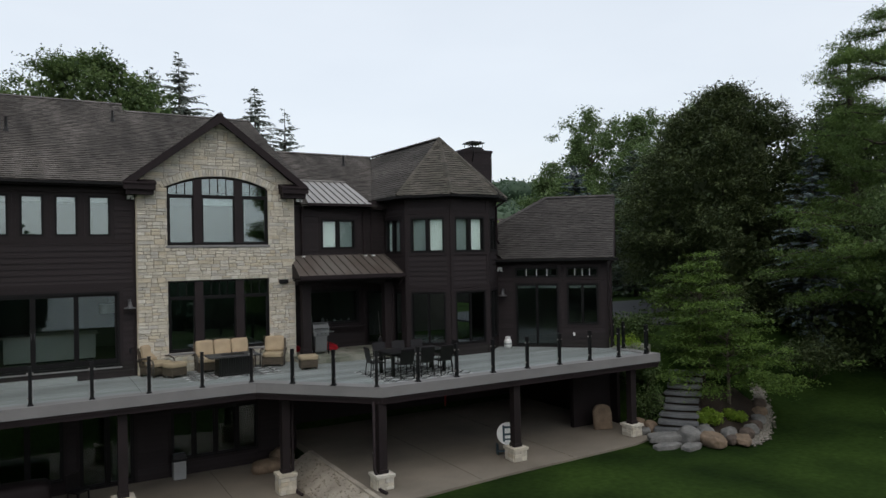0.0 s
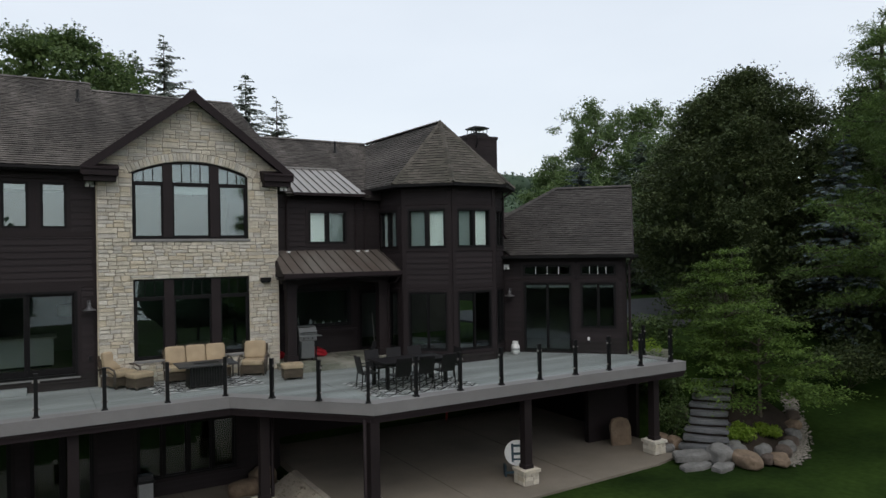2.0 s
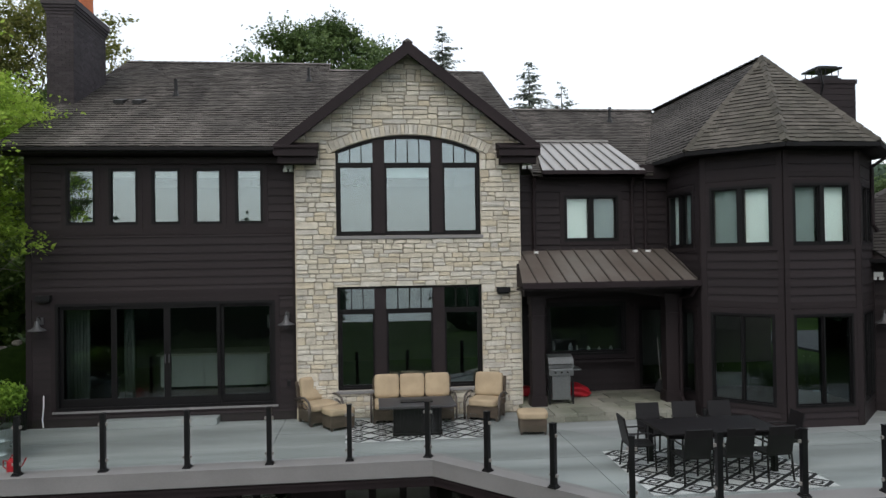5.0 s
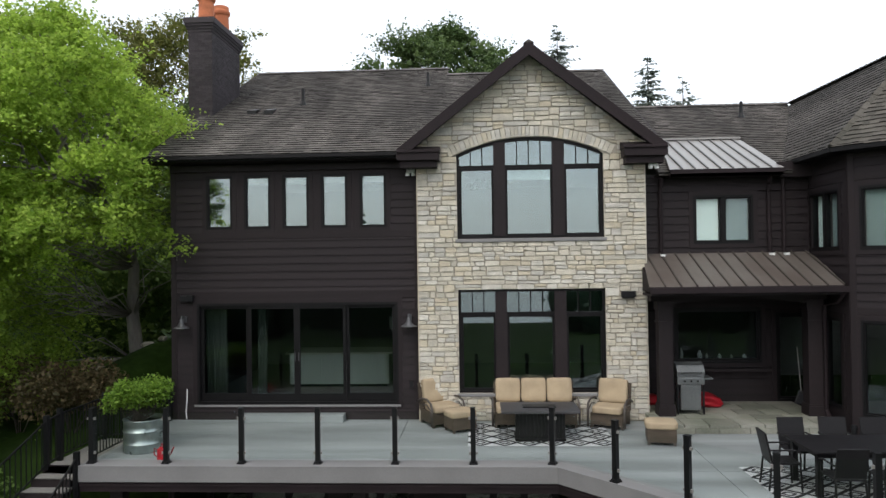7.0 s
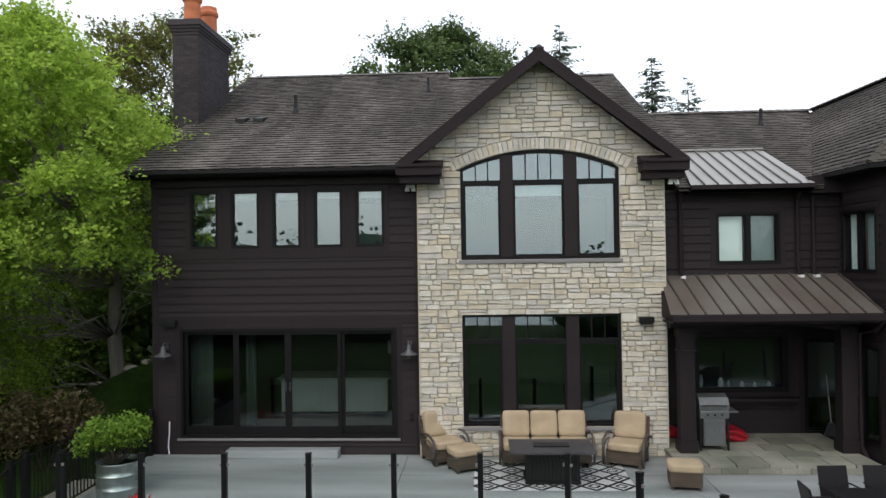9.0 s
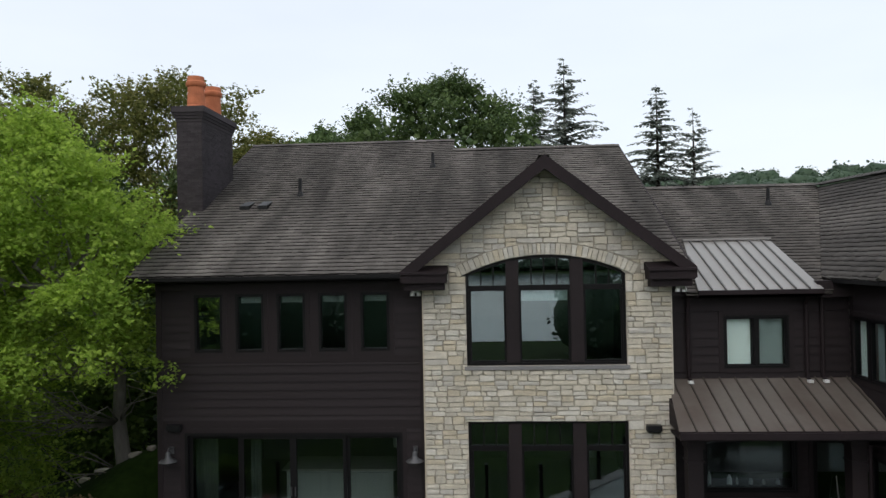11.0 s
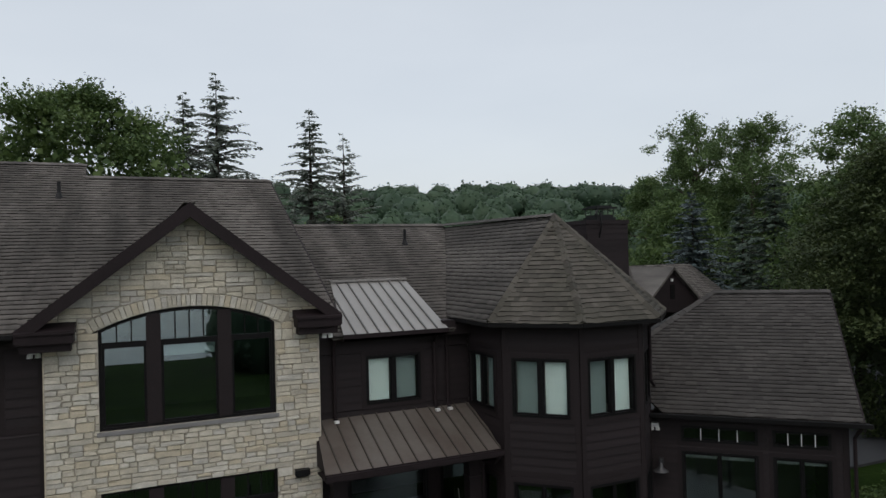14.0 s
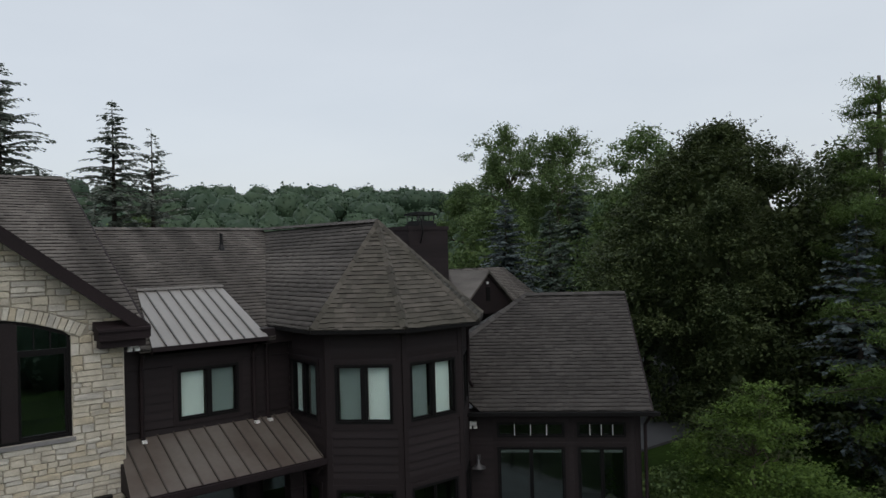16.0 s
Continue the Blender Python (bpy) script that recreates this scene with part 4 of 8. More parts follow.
def seam_roof(name, x0f, x1f, x0b, x1b, yf, zf, yb_, zb, mat, pitch, label, seam=None):
    """A standing seam roof between a front edge and a back edge."""
    bm = bmesh.new()
    t = 0.04
    q = [(x0f, yf, zf), (x1f, yf, zf), (x1b, yb_, zb), (x0b, yb_, zb)]
    top, low = [bm.verts.new(p) for p in q], [bm.verts.new((p[0], p[1], p[2] - t)) for p in q]
    bm.faces.new(top)
    bm.faces.new(low[::-1])
    for i in range(4):
        j = (i + 1) % 4
        bm.faces.new((top[i], low[i], low[j], top[j]))
    base = part(name, bm, mat, house, label)
    k = int(round((x1f - x0f) / pitch))
    for i in range(k + 1):
        f = i / k
        a, b = Vector((x0f + (x1f - x0f) * f, yf - 0.005, zf)), Vector((x0f + (x1f - x0f) * f, yb_, zb))
        # a seam past the narrower back edge stops at the slanted side
        lo, hi = x0b, x1b
        if not lo <= b.x <= hi:
            edge_f, edge_b = (x0f, x0b) if b.x < lo else (x1f, x1b)
            s = (a.x - edge_f) / (edge_b - edge_f)
            b = a + (b - a) * s
        if (b - a).length < 0.05:
            continue
        up = Vector((0, -(zb - zf), yb_ - yf)).normalized()
        sx = Vector((0.013, 0, 0))
        r = bmesh.new()
        vs = [r.verts.new(p + sx * s + up * h) for p in (a, b) for s, h in ((-1, 0), (1, 0), (1, 0.035), (-1, 0.035))]
        for g in ((0, 1, 2, 3), (4, 5, 6, 7), (0, 1, 5, 4), (1, 2, 6, 5), (2, 3, 7, 6), (3, 0, 4, 7)):
            r.faces.new([vs[i] for i in g])
        part("seam", r, seam or mat, base)
    part("drip_edge", boxes((x0f, x1f, yf - 0.03, yf + 0.02, zf - 0.10, zf - 0.002)), FASCIA, base)
    return base


seam_roof("metal_roof", 6.0, 8.65, 6.45, 8.58, 0.12, 5.90, 2.80, 7.03, METAL_PALE, 0.30, "pale grey standing seam metal roof", METAL_SEAM)
part("soffit", boxes((8.6, 9.75, 0.3, 1.0, 5.70, 6.06)), TRIM, house)
part("ridge_flashing", boxes((6.42, 8.6, 2.72, 2.86, 7.03, 7.08)), METAL_PALE, house)
part("soffit", boxes((6.0, 8.65, 0.14, 0.6, 5.74, 5.80), (6.02, 8.63, 0.14, 0.2, 5.74, 5.83)), FASCIA, house)
seam_roof("porch_roof", 5.16, 9.28, 5.42, 9.5, -1.23, 3.18, 0.56, 3.92, METAL_BROWN, 0.345, "bronze standing seam metal porch roof with rusty streaks", METAL_SEAM_BROWN)
part("porch_gutter", boxes((5.16, 9.34, -1.34, -1.24, 3.04, 3.16)), FASCIA, house)
part("porch_side", prism(bmesh.new(), [(-1.2, 3.05), (-1.2, 3.14), (0.0, 3.62), (0.0, 3.05)], "x", 5.28, 5.36), TRIM, house)


# ---- deck ----
deck = thing("deck", "raised terrace of pale grey concrete with a grey edge board", "deck", kind="structure")
DECK = [(-6.2, 0.16), (-6.2, -3.76), (2.86, -3.76), (5.70, -6.77), (17.05, -6.77), (17.05, -4.75), (16.72, -4.42), (14.0, -1.6), (14.0, 1.2), (5.3, 1.2), (5.3, 0.16)]
part("deck_base", prism(bmesh.new(), DECK, "z", -0.30, -0.02), TRIM, deck)


def deck_panels():
    """The slab, cut by saw joints into panels."""
    cuts_x = (-0.3, 2.86, 5.7, 8.7, 11.7, 14.4)
    cells = [(a, b) for a, b in zip((-99,) + cuts_x, cuts_x + (99,))]
    rows = [(-99, -3.9), (-3.9, -1.3), (-1.3, 99)]
    for xa, xb in cells:
        for ya, yb2 in rows:
            bm = bmesh.new()
            vs = [bm.verts.new((*p, 0)) for p in DECK]
            bm.faces.new(vs)
            bmesh.ops.triangulate(bm, faces=bm.faces[:])
            g = 0.006
            for co, no in (((xa + g, 0, 0), (-1, 0, 0)), ((xb - g, 0, 0), (1, 0, 0)), ((0, ya + g, 0), (0, -1, 0)), ((0, yb2 - g, 0), (0, 1, 0))):
                bmesh.ops.bisect_plane(bm, geom=bm.verts[:] + bm.edges[:] + bm.faces[:], plane_co=co, plane_no=no, clear_outer=True)
            if not bm.faces:
                bm.free()
                continue
            r = bmesh.ops.extrude_face_region(bm, geom=bm.faces[:])
            bmesh.ops.translate(bm, vec=(0, 0, -0.018), verts=[v for v in r["geom"] if isinstance(v, bmesh.types.BMVert)])
            part("deck_slab", bm, CONCRETE, deck)


deck_panels()
edge = [(-6.2, -3.76), (2.86, -3.76), (5.70, -6.77), (17.05, -6.77), (17.05, -4.75)]


def edge_strip(name, pts, d0, d1, z0, z1, mat):
    """A board along the outer edge, from d0 to d1 outside it."""
    for i in range(len(pts) - 1):
        bm = bmesh.new()
        def off(k, d):
            p = Vector(pts[k])
            ns = []
            for a, b in ((k - 1, k), (k, k + 1)):
                if 0 <= a and b < len(pts):
                    t = (Vector(pts[b]) - Vector(pts[a])).normalized()
                    ns.append(Vector((t.y, -t.x)))
            n2 = sum(ns, Vector((0, 0))).normalized()
            return p + n2 * d / n2.dot(ns[0])
        q = [off(i, d0), off(i + 1, d0), off(i + 1, d1), off(i, d1)]
        prism(bm, [tuple(p) for p in q], "z", z0, z1)
        part(name, bm, mat, deck)


edge_strip("edge_cap", edge, -0.40, 0.03, 0.003, 0.03, CAP)
edge_strip("fascia_board", edge, 0.0, 0.025, -0.27, 0.003, CAP)
edge_strip("beam", edge, -0.14, -0.03, -0.47, -0.27, FASCIA)
part("deck_soffit", prism(bmesh.new(), DECK, "z", -0.36, -0.31), FASCIA, deck)

# ---- chimneys, vents, lamps and pipes on the house ----
def brick_chimney():
    x0, x1, y0, y1 = -6.89, -6.20, 3.07, 5.36
    bm = boxes((x0, x1, y0, y1, -0.3, 10.55))
    for i, (g, z0, z1) in enumerate(((0.02, 10.55, 10.63), (0.05, 10.63, 10.71), (0.08, 10.71, 10.79), (0.11, 10.79, 10.95))):
        box(bm, x0 - g, x1 + g, y0 - g, y1 + g, z0, z1)
    ch = part("chimney", bm, BRICK_DARK, house, "tall chimney of painted dark brick with a stepped top")
    # raised brick courses: thin bands stand for the joints' relief
    z, k = 6.6, 0
    bm = bmesh.new()
    rr = random.Random(3)
    while z < 10.5:
        off = 0.1 * (k % 2)
        x = x0 - off
        while x < x1:
            a, b = max(x, x0), min(x + 0.19, x1)
            if b - a > 0.03:
                box(bm, a, b, y0 - 0.012 - rr.uniform(0, 0.010), y0, z, z + 0.058)
            x += 0.2
        y = y0 - off
        while y < y1:
            a, b = max(y, y0), min(y + 0.19, y1)
            if b - a > 0.03:
                box(bm, x1, x1 + 0.012 + rr.uniform(0, 0.010), a, b, z, z + 0.058)
            y += 0.2
        z += 0.07
        k += 1
    part("brickwork", bm, BRICK_DARK, ch, kind="stuff")
    for x, y in ((-6.54, 3.55), (-6.54, 4.75)):
        bm = bmesh.new()
        lathe(bm, [(0.27, 0), (0.27, 0.08), (0.235, 0.12), (0.22, 0.62), (0.255, 0.66), (0.27, 0.70), (0.27, 0.76), (0.235, 0.80), (0.225, 0.92), (0.19, 0.92), (0.18, 0.5)], 24, (x, y, 10.95))
        part("chimney_pot", bm, TERRA, ch, "orange terracotta chimney pot", smooth=False)
    return ch


brick_chimney()
bm = boxes((13.92, 15.42, 1.6, 2.7, 3.0, 8.60), (13.88, 15.46, 1.56, 2.74, 8.50, 8.62))
ch2 = part("chimney", bm, TRIM, house, "square chimney clad in dark brown boards")
for i in range(14):
    z = 6.1 + i * 0.175
    part("siding_board", boxes((13.92, 15.42, 1.585, 1.6, z, z + 0.16)), SIDING, ch2)
    part("siding_board", boxes((13.905, 13.92, 1.6, 2.7, z, z + 0.16)), SIDING, ch2)
bm = boxes((14.45, 15.15, 1.8, 2.5, 8.62, 8.72), (14.5, 15.1, 1.85, 2.45, 8.72, 8.80), (14.42, 15.18, 1.78, 2.52, 8.98, 9.03), (14.52, 15.08, 1.88, 2.42, 9.03, 9.08))
for x in (14.5, 14.7, 14.9, 15.1):
    for y in (1.85, 2.45):
        box(bm, x - 0.01, x + 0.01, y - 0.01, y + 0.01, 8.8, 8.98)
part("chimney_cap", bm, BLACK, ch2, "black metal chimney cap")
bm = bmesh.new()
tube(bm, [(14.35, 1.57, 8.1), (14.35, 1.45, 8.45), (14.30, 1.45, 8.80), (14.22, 1.45, 8.90), (14.14, 1.45, 8.80), (14.18, 1.45, 8.70)], 0.025, 8)
part("vent_pipe", bm, BLACK, ch2, "curved dark vent pipe")


def roof_vent(x, y, z, h=0.32, r=0.05):
    bm = bmesh.new()
    lathe(bm, [(r * 2.4, -0.12), (r * 2.0, -0.02), (r * 1.1, 0.10), (r, 0.14), (r, h), (r * 0.8, h), (r * 0.8, h - 0.1)], 12, (x, y, z))
    part("roof_vent", bm, BLACK, house, "dark plumbing vent pipe on the shingles", smooth=False)


roof_vent(-3.77, 4.0, main_z(4.0) + 0.04, 0.46)
roof_vent(-0.15, 5.97, main_z(5.97) + 0.04, 0.40)
roof_vent(9.5, 5.1, link_z(5.1) + 0.04, 0.45)
for x in (-5.05, -4.56):
    bm = boxes((x - 0.12, x + 0.12, 3.1, 3.45, main_z(3.1) - 0.02, main_z(3.1) + 0.10))
    prism(bm, [(3.05, main_z(3.05) + 0.05), (3.05, main_z(3.05) + 0.15), (3.6, main_z(3.6) + 0.03)], "x", x - 0.13, x + 0.13)
    part("box_vent", bm, BLACK, house)


def downspout(pts, name="downspout"):
    bm = bmesh.new()
    tube(bm, pts, 0.045, 8)
    return part(name, bm, FASCIA, house)


downspout([(5.86, 0.36, 5.75), (5.86, 0.48, 5.5), (5.86, 0.48, 3.95), (5.86, 0.40, 3.9)])
downspout([(8.42, 0.3, 5.75), (8.42, 0.48, 5.55), (8.42, 0.48, 3.95), (8.42, 0.40, 3.9)])
downspout([(8.76, 0.5, 6.0), (8.76, 0.48, 5.6), (8.76, 0.48, 3.95), (8.76, 0.40, 3.9)])
for x in (5.86, 8.42, 8.76):
    part("spout_end", boxes((x - 0.05, x + 0.05, 0.30, 0.42, 3.84, 3.90)), WHITE, house, "white spout end")
q = Vector(te[3])
downspout([(q.x - 0.3, q.y - 0.25, 6.0), (13.45, -1.55, 5.75), (13.45, -1.55, 4.4), (13.6, -1.5, 4.25)])
downspout([(9.28, -1.29, 3.06), (9.25, -1.0, 2.8), (9.22, -0.45, 2.7), (9.22, -0.45, 0.35), (9.2, -0.7, 0.15)])
we2 = wing(15.1, WING_W - 0.12, 0)
downspout([wing(15.2, E_W - 0.03, 3.5), (we2.x, we2.y, 3.2), (we2.x, we2.y, 0.05)])


def wall_lantern(m):
    """A galvanised barn lamp: hook arm, bell and rim."""
    bm = bmesh.new()
    box(bm, -0.05, 0.05, -0.03, 0.0, 0.10, 0.26)
    tube(bm, [(0, -0.02, 0.18), (0, -0.10, 0.27), (0, -0.20, 0.27), (0, -0.22, 0.18)], 0.014, 8)
    lamp = part("wall_lantern", bm, GALV, house, "galvanised barn-style wall lamp", m=m)
    b2 = bmesh.new()
    lathe(b2, [(0.035, 0.20), (0.055, 0.17), (0.05, 0.12), (0.06, 0.10), (0.075, 0.05), (0.18, 0.0), (0.195, -0.02), (0.18, -0.025), (0.06, 0.02)], 20, (0, -0.22, 0), closed=False)
    part("shade", b2, GALV, lamp, smooth=True)
    b3 = bmesh.new()
    lathe(b3, [(0.03, 0.03), (0.055, -0.01), (0.06, -0.06), (0.035, -0.11), (0.008, -0.12)], 14, (0, -0.22, 0))
    part("globe", b3, GLASS_LITE, lamp, "clear glass globe", smooth=True)


wall_lantern(pose(-5.80, 0.18, 2.28))
wall_lantern(pose(-0.24, 0.18, 2.28))
wall_lantern(WING @ pose(0.48, -0.02, 2.12))


def flood_light(m):
    bm = boxes((-0.10, 0.10, -0.09, 0.0, -0.05, 0.06), bevel=0.012)
    lamp = part("flood_light", bm, WHITE, house, "small white twin flood light", m=m)
    for s in (-1, 1):
        b2 = bmesh.new()
        lathe(b2, [(0.03, 0), (0.05, -0.03), (0.055, -0.09), (0.045, -0.09)], 12, (s * 0.07, -0.07, -0.03))
        part("lamp_head", b2, WHITE, lamp)


flood_light(pose(-0.17, 0.18, 6.0))
flood_light(pose(5.55, -0.10, 6.02))
flood_light(WING @ pose(0.35, -0.03, 3.22))
for x, y, z in ((4.93, -0.05, 2.98), (-5.72, 0.18, 2.98)):
    part("down_light", boxes((x - 0.16, x + 0.16, y - 0.14, y, z - 0.06, z + 0.07), (x - 0.13, x + 0.13, y - 0.11, y, z - 0.09, z - 0.06), bevel=0.008), BLACK, house, "dark brown wall speaker box")
part("outlet", boxes((-0.26, -0.18, 0.15, 0.19, 0.78, 0.92)), BLACK, house)
part("outlet", boxes((3.3, 3.38, -0.06, -0.02, 0.48, 0.60)), WHITE, house, "white outlet cover", m=WING)
bm = bmesh.new()
tube(bm, [(-5.75, 0.15, 0.75), (-5.74, 0.12, 0.5), (-5.77, 0.12, 0.2), (-5.74, 0.10, 0.03)], 0.014, 6)
part("cable", bm, WHITE, house, "white outdoor cable")

# ---- porch ----
part("porch_ceiling", boxes((5.38, 9.3, -0.6, 1.27, 2.95, 3.02)), TRIM, house)
porch = thing("porch_floor", "low flagstone porch with a stone edge", "porch", kind="structure")
part("porch_base", boxes((5.30, 9.15, -1.22, 1.27, 0.0, 0.14)), MORTAR, porch)
rr = random.Random(5)
y = -1.27
while y < 1.25:
    d = rr.choice((0.42, 0.55, 0.62))
    d = min(d, 1.27 - y)
    x = 5.27
    while x < 9.15:
        w = rr.uniform(0.45, 0.95)
        if 9.18 - x - w < 0.3:
            w = 9.18 - x
        bm = bmesh.new()
        j = lambda: rr.uniform(0.0, 0.012)
        prism(bm, [(x + 0.008 + j(), y + 0.008 + j()), (x + w - 0.008 - j(), y + 0.008 + j()), (x + w - 0.008 - j(), y + d - 0.008 - j()), (x + 0.008 + j(), y + d - 0.008 - j())], "z", 0.13, 0.195 + rr.uniform(0, 0.006))
        part("flagstone", bm, FLAG, porch)
        x += w
    y += d
x = 5.28
while x < 9.1:
    w = rr.uniform(0.4, 0.8)
    w = min(w, 9.12 - x)
    part("edge_stone", boxes((x + 0.005, x + w - 0.005, -1.25, -1.18, 0.004, 0.128), bevel=0.008), FLAG, porch)
    x += w
for cx in (5.70, 9.02):
    bm = boxes((cx - 0.155, cx + 0.155, -0.42, -0.11, 0.2, 2.82), (cx - 0.19, cx + 0.19, -0.455, -0.075, 0.2, 0.42), (cx - 0.18, cx + 0.18, -0.445, -0.085, 0.42, 0.46), (cx - 0.18, cx + 0.18, -0.445, -0.085, 2.32, 2.36), (cx - 0.185, cx + 0.185, -0.45, -0.08, 2.62, 2.82))
    part("porch_column", bm, TRIM, house, "square brown panelled porch column")
bm = bmesh.new()
for i in range(12):
    a = (5.86 + 0.25 * i, 2.74 + 0.14 * math.sin(math.pi * i / 12))
    b = (5.86 + 0.25 * (i + 1), 2.74 + 0.14 * math.sin(math.pi * (i + 1) / 12))
    prism(bm, [a, b, (b[0], 3.04), (a[0], 3.04)], "y", -0.40, -0.13)
box(bm, 5.38, 5.86, -0.40, -0.13, 2.82, 3.04)
box(bm, 8.86, 9.3, -0.40, -0.13, 2.82, 3.04)
bmesh.ops.remove_doubles(bm, verts=bm.verts[:], dist=0.001)
part("porch_beam", bm, TRIM, house, "arched brown porch beam")
part("porch_fascia", boxes((5.2, 9.3, -1.22, -1.16, 2.98, 3.10), (5.2, 9.3, -1.16, -0.40, 2.98, 3.02)), TRIM, house)

# ---- rooms behind the glass ----
inside = [
    ("floor_upper", (-6.0, 13.4, 0.45, 7.0, 3.3, 3.45), ROOM_FLOOR), ("floor_main", (-6.0, 5.3, 0.45, 7.0, 0.16, 0.33), ROOM_FLOOR),
    ("room_wall_back", (-6.0, 16.0, 7.0, 7.1, -3.5, 6.2), ROOM), ("ceiling_upper", (-6.0, 5.4, 1.25, 7.0, 6.85, 6.95), ROOM),
    ("room_wall_a", (-0.1, 0.0, 0.45, 7.0, 0.33, 6.8), ROOM), ("ceiling_link", (5.6, 13.4, 0.85, 7.0, 5.6, 5.7), ROOM)]
for name, r, mat in inside:
    part(name, boxes(r), mat, None, "plain room surface behind the windows", kind="structure")["category"] = "room"
for name, cz in (("turret_floor", 3.4), ("turret_ceiling", 6.0), ("turret_floor_main", 0.02)):
    bm = bmesh.new()
    lathe(bm, [(2.05, 0), (2.05, 0.1)], 16, (TC.x, TC.y, cz))
    part(name, bm, ROOM_FLOOR, None, "plain room surface behind the windows", kind="structure")["category"] = "room"
bm = boxes((0.3, 4.6, 0.3, 4.0, 0.0, 0.03), (0.3, 4.6, 4.0, 4.1, 0.0, 3.5), (0.3, 4.6, 0.3, 4.0, 3.45, 3.5))
part("wing_room", bm, ROOM, None, "plain room surface behind the windows", m=WING, kind="structure")["category"] = "room"
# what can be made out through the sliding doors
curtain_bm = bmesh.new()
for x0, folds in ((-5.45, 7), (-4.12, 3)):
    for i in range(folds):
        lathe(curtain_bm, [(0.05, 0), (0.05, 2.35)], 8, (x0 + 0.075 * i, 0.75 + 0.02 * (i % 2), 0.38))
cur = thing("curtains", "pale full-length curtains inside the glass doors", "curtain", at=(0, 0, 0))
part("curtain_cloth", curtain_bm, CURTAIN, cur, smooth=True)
island = thing("kitchen_island", "cream panelled kitchen island behind the glass doors", "kitchen island", at=(-2.6, 3.2, 0.33))
part("body", boxes((-1.3, 1.5, -0.5, 0.5, 0.08, 0.92)), CREAM, island)
for i in range(3):
    part("panel", boxes((-1.22 + i * 0.92, -0.40 + i * 0.92, -0.53, -0.50, 0.16, 0.86)), CREAM, island)
part("worktop", boxes((-1.4, 1.6, -0.6, 0.6, 0.92, 0.97), bevel=0.01), STONE, island)
part("plinth", boxes((-1.25, 1.45, -0.45, 0.45, 0.0, 0.08)), BLACK, island)
pend = thing("lamp_shade", "pale drum lamp shade inside the room", "lamp", at=(-0.75, 2.2, 2.0))
bm = bmesh.new()
lathe(bm, [(0.26, 0), (0.26, 0.32)], 20)
part("shade", bm, CREAM, pend)
bm = bmesh.new()
lathe(bm, [(0.012, 0.32), (0.012, 1.4)], 8)
part("cord", bm, BLACK, pend)
tubpot = thing("white_planter", "white planter pot inside the glass doors", "planter", at=(-5.25, 0.95, 0.33))
bm = bmesh.new()
lathe(bm, [(0.16, 0), (0.21, 0.5), (0.19, 0.5), (0.17, 0.42)], 18)
part("pot", bm, CREAM, tubpot)

# jars and bottles on the counter behind the porch window
counter = thing("kitchen_counter", "dark kitchen counter behind the porch window", "counter", at=(7.4, 1.95, 0.2))
part("body", boxes((-1.3, 1.3, -0.25, 0.25, 0.0, 0.93)), ROOM, counter)
part("worktop", boxes((-1.35, 1.35, -0.3, 0.3, 0.93, 0.97), bevel=0.008), SLAB_DARK, counter)
for x, r, h, mat, label in ((-0.75, 0.045, 0.30, CREAM, "pale bottle"), (-0.28, 0.06, 0.22, WHITE, "white jar"), (-0.1, 0.03, 0.16, CREAM, "small cream jar"), (0.22, 0.05, 0.14, WHITE, "white cup"), (0.52, 0.04, 0.12, CREAM, "small cream cup"), (0.85, 0.05, 0.13, WHITE, "white cup")):
    jar = thing("bottle" if h > 0.25 else "jar", label + " on the counter behind the window", "jar", "counter jars", at=(7.4 + x, 1.80, 1.17))
    bm = bmesh.new()
    lathe(bm, [(r * 0.9, 0), (r, 0.02), (r, h * 0.65), (r * 0.5, h * 0.85), (r * 0.5, h)], 14)
    part("body", bm, mat, jar, smooth=True)

# ---- railing: black posts with clips and glass panels ----
posts = [(-6.02 + 1.467 * i, -3.58) for i in range(7)] + [(3.745, -4.60), (4.66, -5.63)] + [(5.61 + 1.367 * i, -6.595) for i in range(9)] + [(16.85, -6.35)]
post_a = thing("rail_post", "square black metal railing post with white glass clips", "railing post", "railing posts", at=(*posts[0], 0.03))
bm = boxes((-0.045, 0.045, -0.045, 0.045, 0.0, 1.03), bevel=0.004)
box(bm, -0.05, 0.05, -0.05, 0.05, 1.03, 1.05)
part("post", bm, BLACK, post_a)
part("base_plate", boxes((-0.075, 0.075, -0.075, 0.075, 0.0, 0.025), (-0.06, 0.06, -0.06, 0.06, 0.025, 0.05)), BLACK, post_a)
for z in (0.2, 0.85):
    for s in (-1, 1):
        part("clip", boxes((s * 0.045 - 0.018 + s * 0.018, s * 0.045 + 0.018 + s * 0.018, -0.02, 0.02, z - 0.025, z + 0.025)), METAL_PALE, post_a, "pale metal glass clip")


def heading(i):
    a, b = posts[max(0, i - 1)], posts[min(len(posts) - 1, i + 1)]
    return math.degrees(math.atan2(b[1] - a[1], b[0] - a[0]))


for i in range(1, len(posts)):
    copy_thing(post_a, pose(*posts[i], 0.03, 0, 0, heading(i) if i < len(posts) - 1 else 90))
for i in range(len(posts) - 1):
    a, b = Vector(posts[i]), Vector(posts[i + 1])
    d = b - a
    if d.length < 0.4:
        continue
    g = thing("glass_panel", "clear glass railing panel between two posts", "glass panel", "glass railing panels", at=(*a, 0.03), turn=math.degrees(math.atan2(d.y, d.x)))
    pane = part("pane", boxes((0.085, d.length - 0.085, -0.006, 0.006, 0.09, 0.96)), GLASS_SOFT, g)
    pane.visible_shadow = False

